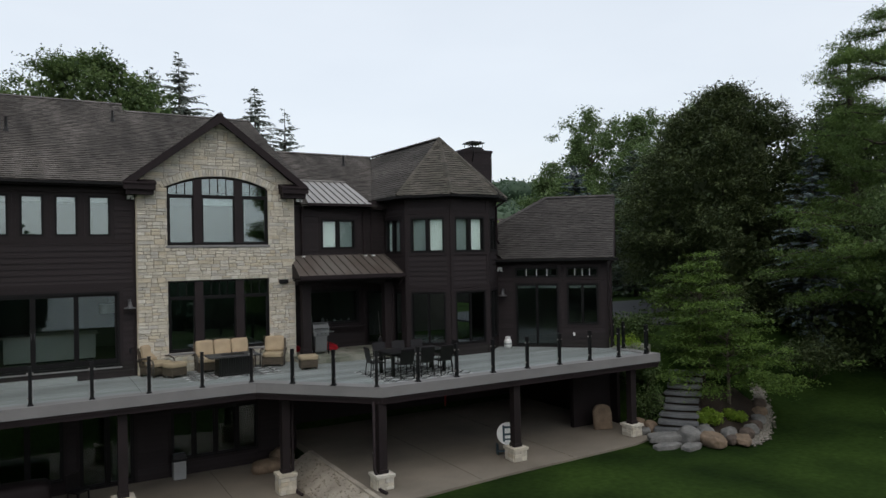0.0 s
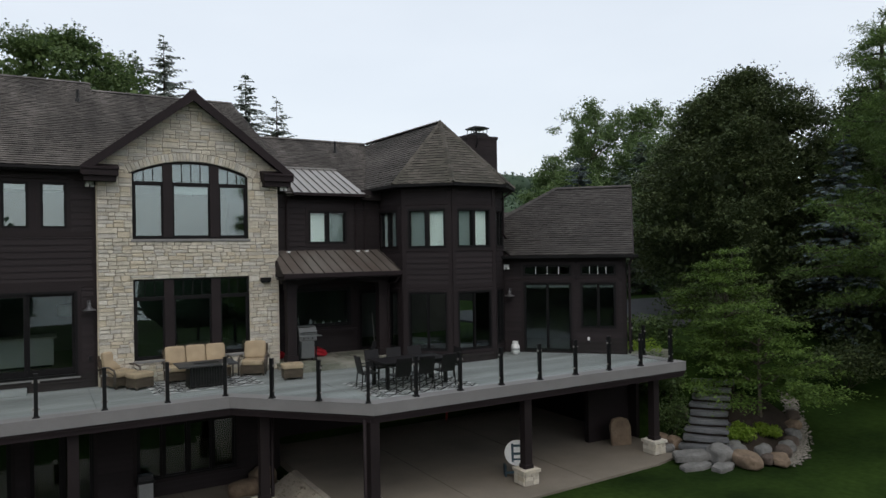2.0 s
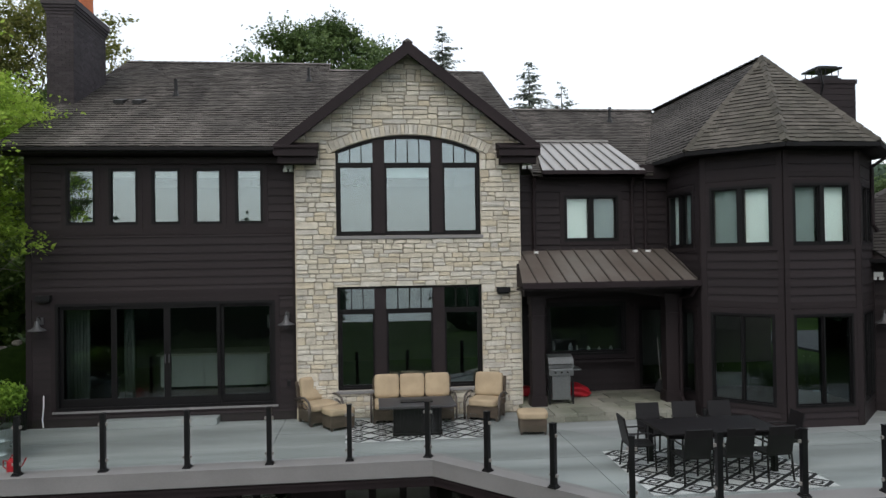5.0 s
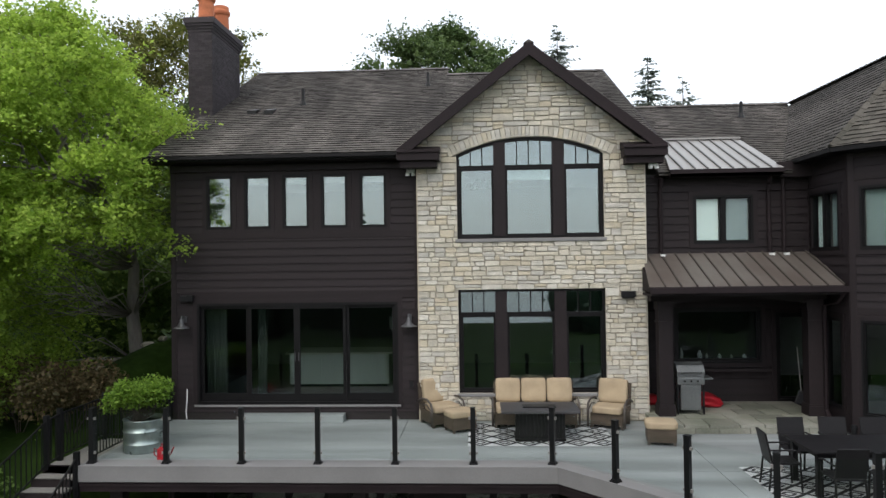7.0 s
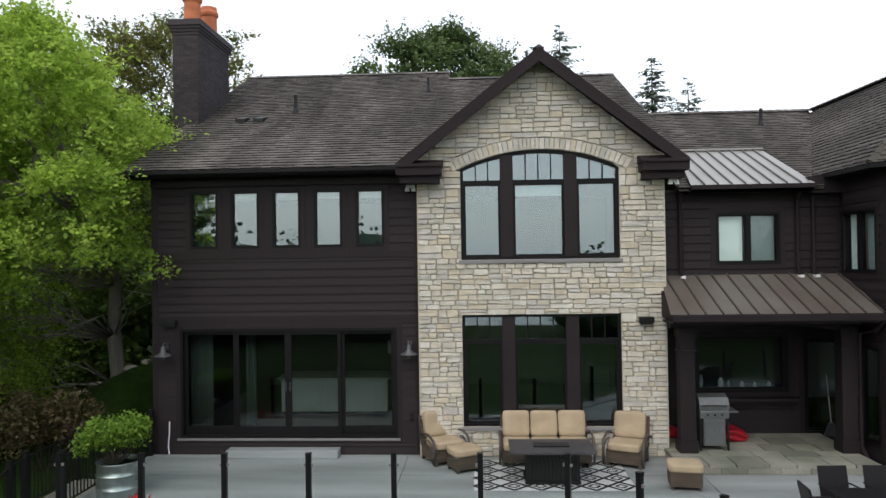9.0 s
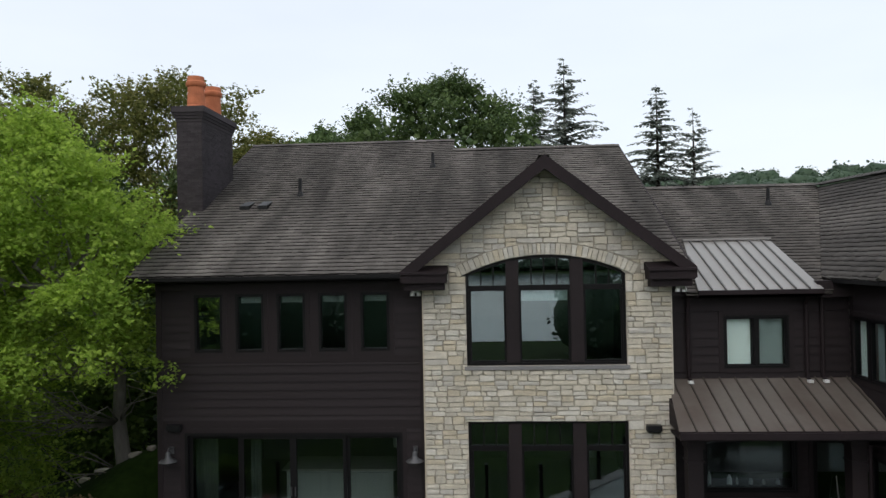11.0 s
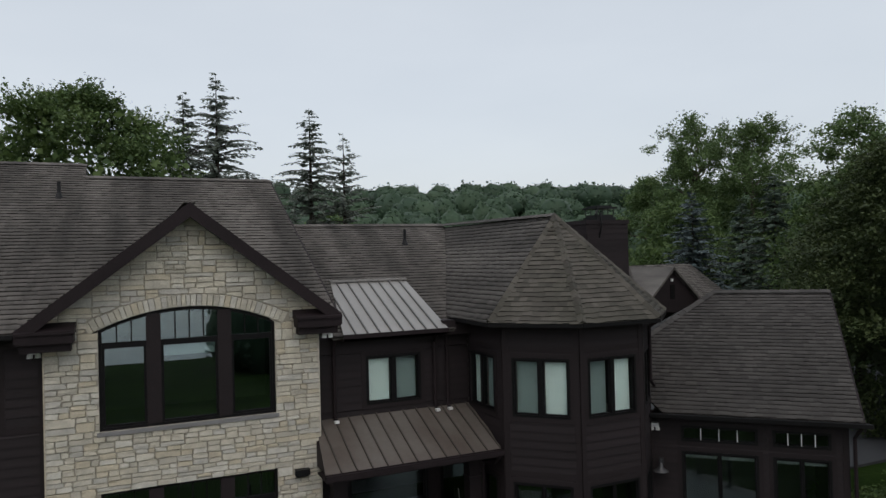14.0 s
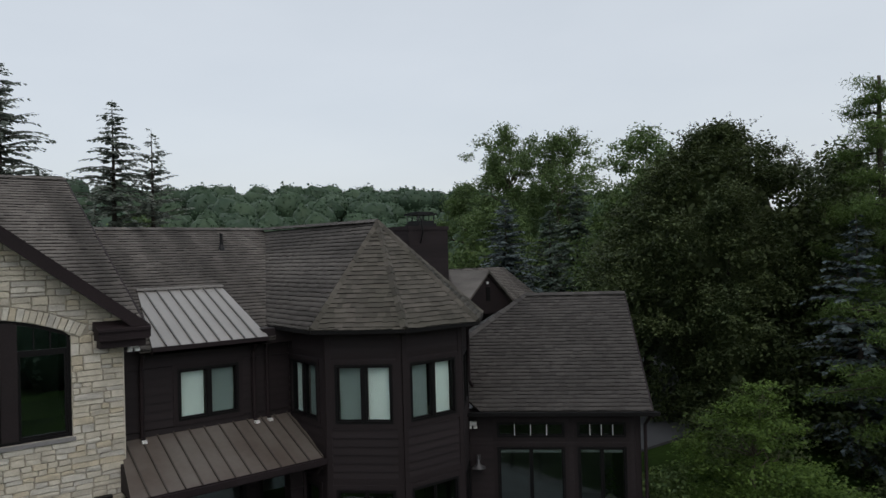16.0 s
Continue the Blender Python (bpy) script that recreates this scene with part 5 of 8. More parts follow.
# right end: short return to the wing and its gate posts
for x, y in ((17.0, -5.0), (17.3, -4.1)):
    copy_thing(post_a, pose(x, y, 0.03, 0, 0, 90))


# ---- deck stairs and picket fence at the other end ----
TREAD = material("weathered_tread", (0.21, 0.20, 0.185), 0.8, vary=0.25, size=1.5, fine=30)
stair = thing("deck_stairs", "grey deck stairs going down beside the terrace", "stairs")
part("landing", boxes((-7.0, -6.24, -3.5, -1.4, -0.2, -0.06)), TREAD, stair)
for i in range(14):
    z = -0.2 - 0.18 * i
    part("tread", boxes((-7.08 - 0.05 * i, -6.30 - 0.01 * i, -3.5 - 0.27 * (i + 1), -3.48 - 0.27 * i, z - 0.045, z), bevel=0.006), TREAD, stair)
    part("riser", boxes((-7.06 - 0.05 * i, -6.32 - 0.01 * i, -3.50 - 0.27 * i, -3.48 - 0.27 * i, z - 0.02, z + 0.16)), TRIM, stair)
part("stringer", prism(bmesh.new(), [(-3.5, -0.2), (-3.5, -0.5), (-7.3, -3.02), (-7.3, -2.72)], "x", -6.47, -6.43), TRIM, stair)


def fence(pts, label, h=0.98):
    """A picket fence along points: posts, two rails and pickets."""
    f = thing("picket_fence", label, "fence", "picket fences")
    for a, b in zip(pts, pts[1:]):
        a, b = Vector(a), Vector(b)
        k = max(2, int((b - a).xy.length / 0.11))
        for z in (0.10, h - 0.05):
            bm = bmesh.new()
            tube(bm, [a + Vector((0, 0, z)), b + Vector((0, 0, z))], 0.02, 4)
            part("rail", bm, BLACK, f)
        for i in range(1, k):
            p = a + (b - a) * i / k
            part("picket", boxes((p.x - 0.009, p.x + 0.009, p.y - 0.009, p.y + 0.009, p.z + 0.1, p.z + h - 0.05)), BLACK, f)
    for p in pts:
        part("post", boxes((p[0] - 0.045, p[0] + 0.045, p[1] - 0.045, p[1] + 0.045, p[2], p[2] + h + 0.06)), BLACK, f)
    return f


fence([(-6.3, -1.45, -0.06), (-6.95, -1.45, -0.06), (-6.95, -3.1, -0.06), (-6.97, -3.5, -0.12), (-7.4, -5.0, -1.05), (-7.85, -7.1, -2.4)], "black metal picket fence round the stair landing")
fence([(-6.14, 0.06, 0.004), (-6.14, -1.7, 0.004), (-6.14, -3.3, 0.004)], "black metal picket rail along the end of the terrace")
fence([(-6.22, -3.75, -0.75), (-6.22, -5.3, -1.7), (-6.22, -6.9, -2.6)], "black metal picket stair rail")

# ---- lower level under the deck ----
LOWER = -3.5
patio = thing("patio", "tan concrete patio under the deck", "patio", kind="structure")
part("slab", prism(bmesh.new(), [(-6.5, 0.3), (-6.5, -5.6), (4.9, -5.6), (4.9, 0.3)], "z", LOWER - 0.2, LOWER), PATIO, patio)
part("slab", prism(bmesh.new(), [(5.35, 2.0), (5.35, -7.9), (9.5, -7.5), (15.2, -7.25), (16.9, -6.9), (16.9, 2.0)], "z", -3.2, -2.95), PATIO, patio)
part("joint", boxes((2.2, 2.212, -5.6, 0.3, LOWER, LOWER + 0.003), (8.6, 8.612, -7.5, 1.9, -2.95, -2.947), (12.4, 12.412, -7.3, 1.9, -2.95, -2.947)), SOIL, patio)
curb = thing("garden_curb", "low tan stone curb and step between the two patios", "curb")
for i, (w, z0, z1) in enumerate(((0.16, -3.5, -2.90),)):
    for j in range(6):
        y0 = -7.4 + j * 0.95
        part("curb_stone", boxes((5.34 - w - 0.02 * i, 5.34 - (0 if i == 0 else w - 0.28), y0, y0 + 0.93, z0, z1 + 0.01 * (j % 2)), bevel=0.012), CURB, curb)
part("bank", prism(bmesh.new(), [(4.25, -3.5), (5.18, -3.5), (5.18, -2.96)], "y", -7.4, -1.6), CURB, curb, "pale gravelly bank under the rubble")
RUBBLE = material("tan_rubble", (0.33, 0.29, 0.235), 0.95, vary=0.3, size=3, fine=30, bump=0.6, each=0.2)
rr = random.Random(12)
rubble_meshes = []
for k in range(8):
    bm = bmesh.new()
    bmesh.ops.create_icosphere(bm, subdivisions=1, radius=1.0)
    for v in bm.verts:
        v.co = Vector((v.co.x * rr.uniform(0.8, 1.2), v.co.y * rr.uniform(0.7, 1.1), v.co.z * rr.uniform(0.35, 0.6)))
    me = bpy.data.meshes.new("rubble_stone")
    bm.to_mesh(me)
    bm.free()
    me.materials.append(RUBBLE)
    rubble_meshes.append(me)
for k in range(280):
    f, y = rr.random(), rr.uniform(-7.4, -1.6)
    s = rr.choice((0.025, 0.03, 0.035, 0.045))
    part("rubble_stone", rr.choice(rubble_meshes), None, curb, m=pose(4.22 + 0.95 * f, y, -3.5 + 0.54 * f + s * 0.2, 0, -29, rr.uniform(0, 360)) @ Matrix.Scale(s, 4))
LW_ = pose(-6.13, 0.0, 0)
holes = [(0.0, 3.9, -3.1, -1.05), (4.35, 5.95, -3.45, -1.0), (7.1, 10.05, -2.98, -1.30)]
siding_wall("lower_wall", LW_, 11.4, LOWER, -0.36, holes)
window(LW_, *holes[0], 4, label="dark lower-level windows under the deck", glass=GLASS_DIM)
window(LW_, *holes[1], 2, name="door", label="dark lower-level double door", glass=GLASS_DIM)
window(LW_, *holes[2], 4, label="dark lower-level windows under the deck", glass=GLASS_DIM)
part("lower_wall", boxes((5.3, 17.0, 1.9, 2.1, -3.0, -0.36), (5.27, 5.35, 0.0, 1.9, -3.5, -0.36), (16.9, 17.05, -4.7, 2.0, -3.0, -0.36), (15.0, 16.9, -4.3, -4.1, -2.95, -0.36)), SIDING, house)
part("lower_wall", boxes((-6.2, -6.05, 0.05, 2.0, -3.5, -0.1)), SIDING, house)
part("foundation", boxes((-6.05, 5.3, 4.0, 4.2, -3.6, 0.0)), ROOM, house)


def pillar(x, y, base, ped):
    """A brown post on a stone pedestal."""
    p = thing("deck_pillar", "square brown deck post on a limestone pedestal", "pillar", "deck pillars", at=(x, y, base))
    w = 0.24
    part("pedestal", boxes((-w, w, -w, w, 0, ped)), MORTAR, p)
    rs = random.Random(int(x * 10))
    for side in range(4):
        z = 0.01
        while z < ped - 0.05:
            h = min(rs.uniform(0.09, 0.16), ped - z)
            u = -w
            while u < w - 0.02:
                l = rs.uniform(0.14, 0.30)
                if w - u - l < 0.1:
                    l = w - u
                bm = boxes((u + 0.005, u + l - 0.005, -w - 0.03 - rs.uniform(0, 0.012), -w + 0.005, z + 0.004, z + h - 0.004), bevel=0.008)
                part("stone", bm, STONE, p, m=pose(0, 0, 0, 0, 0, 90 * side))
                u += l
            z += h
    part("cap", boxes((-w - 0.06, w + 0.06, -w - 0.06, w + 0.06, ped, ped + 0.09), bevel=0.012), STONE, p)
    t = -0.4 - base
    part("post", boxes((-0.125, 0.125, -0.125, 0.125, ped + 0.09, t), (-0.15, 0.15, -0.15, 0.15, ped + 0.09, ped + 0.2)), TRIM, p)
    return p


for x, y, b, h in ((-0.85, -3.35, LOWER, 0.55), (3.75, -3.75, LOWER, 0.55), (5.75, -6.55, -2.95, 0.36), (10.65, -6.45, -2.95, 0.36), (16.0, -6.35, -2.95, 0.36), (-5.6, -3.35, LOWER, 0.55)):
    pillar(x, y, b, h)
for x, y, b in ((3.98, -3.75, LOWER), (5.52, -6.55, -2.95)):
    bm = bmesh.new()
    tube(bm, [(x, y, -0.4), (x, y, b + 0.55), (x + 0.02, y - 0.1, b + 0.45), (x + 0.02, y - 0.12, b + 0.12), (x + 0.05, y - 0.35, b + 0.05), (x + 0.1, y - 0.6, b + 0.04)], 0.05, 8)
    d = thing("downspout", "dark drain pipe down a deck post", "downspout", "deck drain pipes")
    part("pipe", bm, FASCIA, d, smooth=True)

# ---- furniture on the terrace ----
WICKER = material("brown_wicker", (0.10, 0.078, 0.058), 0.75, vary=0.3, size=3, fine=90, fine_vary=0.5, bump=0.8, stretch=(1, 1, 3))
CUSHION = material("tan_cushion", (0.40, 0.315, 0.21), 0.9, vary=0.15, size=3, fine=60, fine_vary=0.1, bump=0.15)
BRONZE = material("bronze_chair_frame", (0.10, 0.085, 0.075), 0.5, metal=0.3, vary=0.2)
TABLE_DARK = material("dark_table", (0.011, 0.010, 0.011), 0.45, vary=0.2, spec=0.25)
SLATE = material("slate_table_top", (0.055, 0.052, 0.055), 0.45, vary=0.3, size=2.5)
RUG_WHITE = material("rug_white", (0.52, 0.53, 0.53), 0.95, vary=0.12, size=1.5, fine=90, fine_vary=0.15, bump=0.3)
RUG_BLACK = material("rug_black", (0.02, 0.02, 0.022), 0.95, vary=0.2, fine=90, bump=0.3)
STEEL = material("galvanised_steel", (0.36, 0.41, 0.40), 0.30, metal=0.85, vary=0.25, size=4, fine=12)
RED = material("red_plastic", (0.38, 0.012, 0.022), 0.5, vary=0.2)
RED_DULL = material("dull_red_plastic", (0.16, 0.010, 0.014), 0.7, vary=0.3)
GREY_PLASTIC = material("grey_plastic", (0.33, 0.34, 0.34), 0.6, vary=0.15)
GRILL_GREY = material("grill_enamel", (0.17, 0.18, 0.18), 0.4, metal=0.5, vary=0.15)


def tuft(bm, x, y, z, r=0.018):
    lathe(bm, [(0.003, -0.004), (r, 0.004), (r * 0.7, 0.014), (0.003, 0.016)], 8, (x, y, z))


def sofa_like(name, label, category, width, seats, at, turn, group=""):
    """A woven seat with a curved metal arm on each side and thick cushions; it faces -y."""
    s = thing(name, label, category, group, at=at, turn=turn)
    w, dpt = width / 2, 0.38
    part("base", boxes((-w + 0.06, w - 0.06, -dpt + 0.02, dpt, 0.07, 0.34), bevel=0.02), WICKER, s)
    bm = bmesh.new()
    prism(bm, [(dpt - 0.10, 0.30), (dpt + 0.02, 0.30), (dpt + 0.14, 0.90), (dpt + 0.09, 0.92)], "x", -w + 0.05, w - 0.05)
    part("backrest", bm, WICKER, s)
    for sx in (-1, 1):
        for fy in (-dpt + 0.06, dpt - 0.04):
            part("leg", boxes((sx * (w - 0.09) - 0.03, sx * (w - 0.09) + 0.03, fy - 0.03, fy + 0.03, 0, 0.08)), BRONZE, s)
        bm = bmesh.new()
        x = sx * (w - 0.02)
        tube(bm, [(x, -dpt + 0.0, 0.05), (x, -dpt - 0.03, 0.40), (x, -dpt + 0.03, 0.55), (x, -0.12, 0.62), (x, 0.16, 0.60), (x, dpt + 0.04, 0.50)], 0.026, 8)
        tube(bm, [(x, -dpt + 0.05, 0.12), (x, -dpt + 0.05, 0.40), (x, -0.10, 0.50), (x, 0.18, 0.46)], 0.014, 6)
        part("arm", bm, BRONZE, s, "bronze metal arm", smooth=True)
    cw = (width - 0.18) / seats
    for i in range(seats):
        x0 = -w + 0.09 + i * cw
        part("seat_cushion", pillow(bmesh.new(), x0 + 0.005, x0 + cw - 0.005, -dpt - 0.02, dpt - 0.12, 0.33, 0.49, 0.10), CUSHION, s, "tan seat cushion", smooth=True)
        bm = pillow(bmesh.new(), x0 + 0.01, x0 + cw - 0.01, -0.075, 0.075, -0.27, 0.28, 0.09)
        for v in bm.verts:  # the button draws the front in
            d2 = (v.co.x - x0 - cw / 2) ** 2 + (v.co.z - 0.02) ** 2
            if v.co.y < 0:
                v.co.y += 0.045 * math.exp(-d2 / 0.006)
        part("back_cushion", bm, CUSHION, s, "tufted tan back cushion", smooth=True, m=pose(0, dpt - 0.06, 0.74, -13))
    return s


def ottoman(at, turn):
    o = thing("ottoman", "woven ottoman with a tan cushion", "ottoman", "ottomans", at=at, turn=turn)
    part("base", boxes((-0.29, 0.29, -0.25, 0.25, 0.06, 0.33), bevel=0.02), WICKER, o)
    for x in (-0.25, 0.25):
        for y in (-0.21, 0.21):
            part("leg", boxes((x - 0.025, x + 0.025, y - 0.025, y + 0.025, 0, 0.07)), BRONZE, o)
    part("cushion", pillow(bmesh.new(), -0.32, 0.32, -0.28, 0.28, 0.32, 0.48, 0.15), CUSHION, o, smooth=True)
    return o


sofa_like("sofa", "three-seat wicker sofa with tan tufted cushions", "sofa", 1.98, 3, (2.69, -0.42, 0.012), 0)
sofa_like("lounge_chair", "wicker lounge chair with tan cushions beside the sofa", "armchair", 0.86, 1, (0.52, -0.28, 0.002), 28, "lounge chairs")
sofa_like("lounge_chair", "wicker lounge chair with tan cushions beside the sofa", "armchair", 0.86, 1, (4.40, -0.48, 0.002), -24, "lounge chairs")
ottoman((0.98, -0.92, 0.002), 28)
ottoman((5.16, -1.98, 0.002), -8)

fire = thing("fire_table", "dark slatted fire table with a broad slate top", "table", at=(2.70, -1.55, 0.014))
part("top", boxes((-0.82, 0.82, -0.50, 0.50, 0.60, 0.65), bevel=0.008), SLATE, fire)
part("body", boxes((-0.50, 0.50, -0.32, 0.32, 0.03, 0.60)), TABLE_DARK, fire)
for i in range(14):
    x = -0.49 + i * 0.0754
    part("slat", boxes((x - 0.024, x + 0.024, -0.345, -0.32, 0.06, 0.57)), TABLE_DARK, fire)
part("plinth", boxes((-0.53, 0.53, -0.36, 0.36, 0.0, 0.05)), TABLE_DARK, fire)
part("burner_lid", boxes((-0.35, 0.35, -0.14, 0.14, 0.652, 0.675), bevel=0.006), TABLE_DARK, fire)


def rug(at, w, d, label, pitch):
    """A flat woven rug: pale ground with a black trellis."""
    r = thing("rug", label, "rug", "outdoor rugs", at=at)
    part("ground_cloth", boxes((0, w, 0, d, 0.0, 0.008)), RUG_WHITE, r)
    verts, faces = [], []

    def bar(ax, ay, bx, by, t):
        k = len(verts)
        l = math.hypot(bx - ax, by - ay)
        nx, ny = -(by - ay) / l * t, (bx - ax) / l * t
        verts.extend([(ax + nx, ay + ny, 0.011), (bx + nx, by + ny, 0.011), (bx - nx, by - ny, 0.011), (ax - nx, ay - ny, 0.011)])
        faces.append((k, k + 1, k + 2, k + 3))
    nx_, ny_ = int(w / pitch), int(d / (pitch * 0.8))
    px, py = w / nx_, d / ny_
    for i in range(nx_):
        for j in range(ny_):
            x, y = i * px, j * py
            c = 0.2
            for (ax, ay), (bx, by) in (((0, 0.5), (0.5, 1)), ((0.5, 1), (1, 0.5)), ((1, 0.5), (0.5, 0)), ((0.5, 0), (0, 0.5))):
                bar(x + ax * px, y + ay * py, x + bx * px, y + by * py, 0.036)
            for (ax, ay), (bx, by) in (((0.28, 0.5), (0.5, 0.72)), ((0.5, 0.72), (0.72, 0.5)), ((0.72, 0.5), (0.5, 0.28)), ((0.5, 0.28), (0.28, 0.5))):
                bar(x + ax * px, y + ay * py, x + bx * px, y + by * py, 0.024)
    part("trellis", raw_mesh("trellis", verts, faces, RUG_BLACK), None, r, "black trellis pattern", kind="stuff")
    return r


rug((1.18, -2.24, 0.002), 3.05, 1.95, "white outdoor rug with a black trellis pattern under the sofa group", 0.50)
rug((6.13, -6.16, 0.002), 3.12, 2.50, "white outdoor rug with a black trellis pattern under the dining table", 0.50)

table = thing("dining_table", "long dark outdoor dining table on the rug", "table", at=(7.72, -4.85, 0.014))
part("tabletop", boxes((-1.05, 1.05, -0.55, 0.55, 0.70, 0.74), bevel=0.01), TABLE_DARK, table)
part("apron", boxes((-0.95, 0.95, -0.46, 0.46, 0.62, 0.70)), TABLE_DARK, table)
for x in (-0.93, 0.93):
    for y in (-0.44, 0.44):
        part("leg", boxes((x - 0.045, x + 0.045, y - 0.045, y + 0.045, 0, 0.70)), TABLE_DARK, table)
chair = thing("dining_chair", "dark metal dining armchair drawn up to the table", "chair", "dining chairs", at=(7.0, -5.6, 0.014), turn=180)
part("seat", boxes((-0.23, 0.23, -0.23, 0.23, 0.42, 0.46), bevel=0.012), TABLE_DARK, chair)
bm = bmesh.new()
prism(bm, [(0.20, 0.46), (0.23, 0.46), (0.33, 0.92), (0.30, 0.93)], "x", -0.23, 0.23)
part("backrest", bm, TABLE_DARK, chair)
for x in (-0.22, 0.22):
    for y0, y1 in ((-0.22, -0.24), (0.22, 0.27)):
        bm = bmesh.new()
        tube(bm, [(x, y0, 0.44), (x * 1.05, y1, 0.0)], 0.018, 6)
        part("leg", bm, TABLE_DARK, chair)
    bm = bmesh.new()
    tube(bm, [(x * 1.12, -0.22, 0.44), (x * 1.15, -0.21, 0.64), (x * 1.15, -0.1, 0.67), (x * 1.12, 0.25, 0.66)], 0.016, 6)
    part("arm", bm, TABLE_DARK, chair)
for x, y, t in ((7.72, -5.62, 178), (8.42, -5.58, 184), (7.0, -4.1, 3), (7.7, -4.08, -4), (8.42, -4.12, 2), (6.42, -4.78, 86), (9.02, -4.9, -94)):
    copy_thing(chair, pose(x, y, 0.014, 0, 0, t))

# loose things
step = thing("door_step", "pale grey precast step below the sliding door", "step", at=(-3.08, 0.0, 0.002))
part("block", boxes((-1.26, 1.26, -0.18, 0.16, 0.0, 0.17), bevel=0.012), CONCRETE, step)

tub = thing("planter_tub", "round galvanised steel tub planted with a leafy bush", "planter", at=(-5.5, -2.55, 0.002))
bm = bmesh.new()
lathe(bm, [(0.375, 0.0), (0.39, 0.012), (0.39, 0.15), (0.397, 0.158), (0.408, 0.172), (0.408, 0.188), (0.397, 0.202), (0.39, 0.21), (0.39, 0.40), (0.397, 0.408), (0.408, 0.422), (0.408, 0.438), (0.397, 0.452), (0.39, 0.46), (0.392, 0.64), (0.405, 0.648), (0.405, 0.662), (0.392, 0.668), (0.382, 0.655), (0.38, 0.58)], 40)
part("tub", bm, STEEL, tub, smooth=True)
bm = bmesh.new()
lathe(bm, [(0.37, 0.54), (0.37, 0.58)], 24)
part("soil", bm, SOIL, tub)

can = thing("watering_can", "small red plastic watering can", "watering can", at=(-4.78, -3.25, 0.002))
bm = bmesh.new()
lathe(bm, [(0.10, 0), (0.105, 0.02), (0.10, 0.20), (0.06, 0.24), (0.055, 0.24)], 16)
part("body", bm, RED, can, smooth=True)
bm = bmesh.new()
tube(bm, [(0.09, 0, 0.05), (0.17, 0, 0.13), (0.23, 0, 0.25)], [0.02, 0.014, 0.012], 8)
part("spout", bm, RED, can)
bm = bmesh.new()
tube(bm, [(-0.09, 0, 0.19), (-0.17, 0, 0.22), (-0.17, 0, 0.10), (-0.10, 0, 0.05)], 0.011, 6)
tube(bm, [(-0.05, 0, 0.23), (-0.02, 0, 0.31), (0.04, 0, 0.24)], 0.011, 6)
part("handle", bm, RED, can)

grill = thing("gas_grill", "grey gas grill on a cart under the porch roof", "grill", at=(6.28, -0.02, 0.2))
part("cart", boxes((-0.22, 0.24, -0.22, 0.22, 0.10, 0.68), bevel=0.01), GRILL_GREY, grill)
part("cart_door", boxes((-0.20, 0.22, -0.235, -0.222, 0.14, 0.64)), GRILL_GREY, grill)
part("firebox", boxes((-0.30, 0.32, -0.25, 0.25, 0.68, 0.86), bevel=0.03), GRILL_GREY, grill)
bm = bmesh.new()
prism(bm, [(-0.25, 0.87), (0.25, 0.87), (0.25, 1.0), (0.18, 1.13), (0.02, 1.18), (-0.16, 1.12), (-0.25, 0.98)], "x", -0.30, 0.32)
part("lid", bm, GRILL_GREY, grill, "domed grey lid")
bm = bmesh.new()
tube(bm, [(-0.22, -0.26, 0.95), (-0.22, -0.31, 0.97), (0.24, -0.31, 0.97), (0.24, -0.26, 0.95)], 0.012, 6)
part("handle", bm, BLACK, grill)
for x in (-0.28, 0.30):
    for y in (-0.2, 0.2):
        part("leg", boxes((x - 0.02, x + 0.02, y - 0.02, y + 0.02, 0.0, 0.68)), BLACK, grill)
part("side_shelf", boxes((0.33, 0.52, -0.22, 0.22, 0.80, 0.83)), GRILL_GREY, grill)
for i in range(3):
    bm = bmesh.new()
    lathe(bm, [(0.022, 0), (0.022, 0.03)], 10)
    part("knob", bm, BLACK, grill, m=pose(-0.14 + 0.15 * i, -0.25, 0.77, 90))

bag = thing("red_cushion_pile", "heap of folded red fabric covers on the porch floor", "covers", at=(6.98, 0.65, 0.2))
bm = pillow(bmesh.new(), -0.31, 0.31, -0.28, 0.28, 0.0, 0.34, 0.3)
bmesh.ops.subdivide_edges(bm, edges=bm.edges[:], cuts=2, use_grid_fill=True)
for v in bm.verts:
    if v.co.z > 0.02:
        fold = noise.noise((v.co.x * 2.2, v.co.y * 2.2 + 4, v.co.z * 9)) * 0.07 + 0.018 * math.sin(34 * v.co.z + 9 * v.co.x)
        v.co += Vector((v.co.x, v.co.y, 0.25 * v.co.z)).normalized() * fold
        v.co.z *= 1 - 0.45 * max(0.0, v.co.x / 0.31)
part("cover", bm, RED, bag, smooth=True)
bag2 = thing("red_cushion_pile", "red fabric cover lying by the stone wall", "covers", at=(5.62, 0.85, 0.205))
part("cover", pillow(bmesh.new(), -0.2, 0.2, -0.2, 0.2, 0, 0.26, 0.35), RED, bag2, smooth=True)

broom = thing("broom", "broom leaning upright against the porch wall", "broom", at=(9.3, 0.98, 0.2))
bm = bmesh.new()
tube(bm, [(0, 0.0, 0.28), (0.02, 0.23, 1.35)], 0.012, 8)
part("handle", bm, METAL_PALE, broom)
bm = bmesh.new()
prism(bm, [(-0.16, 0.0), (0.16, 0.0), (0.05, 0.30), (-0.05, 0.30)], "y", -0.04, 0.04)
part("bristles", bm, GALV, broom)

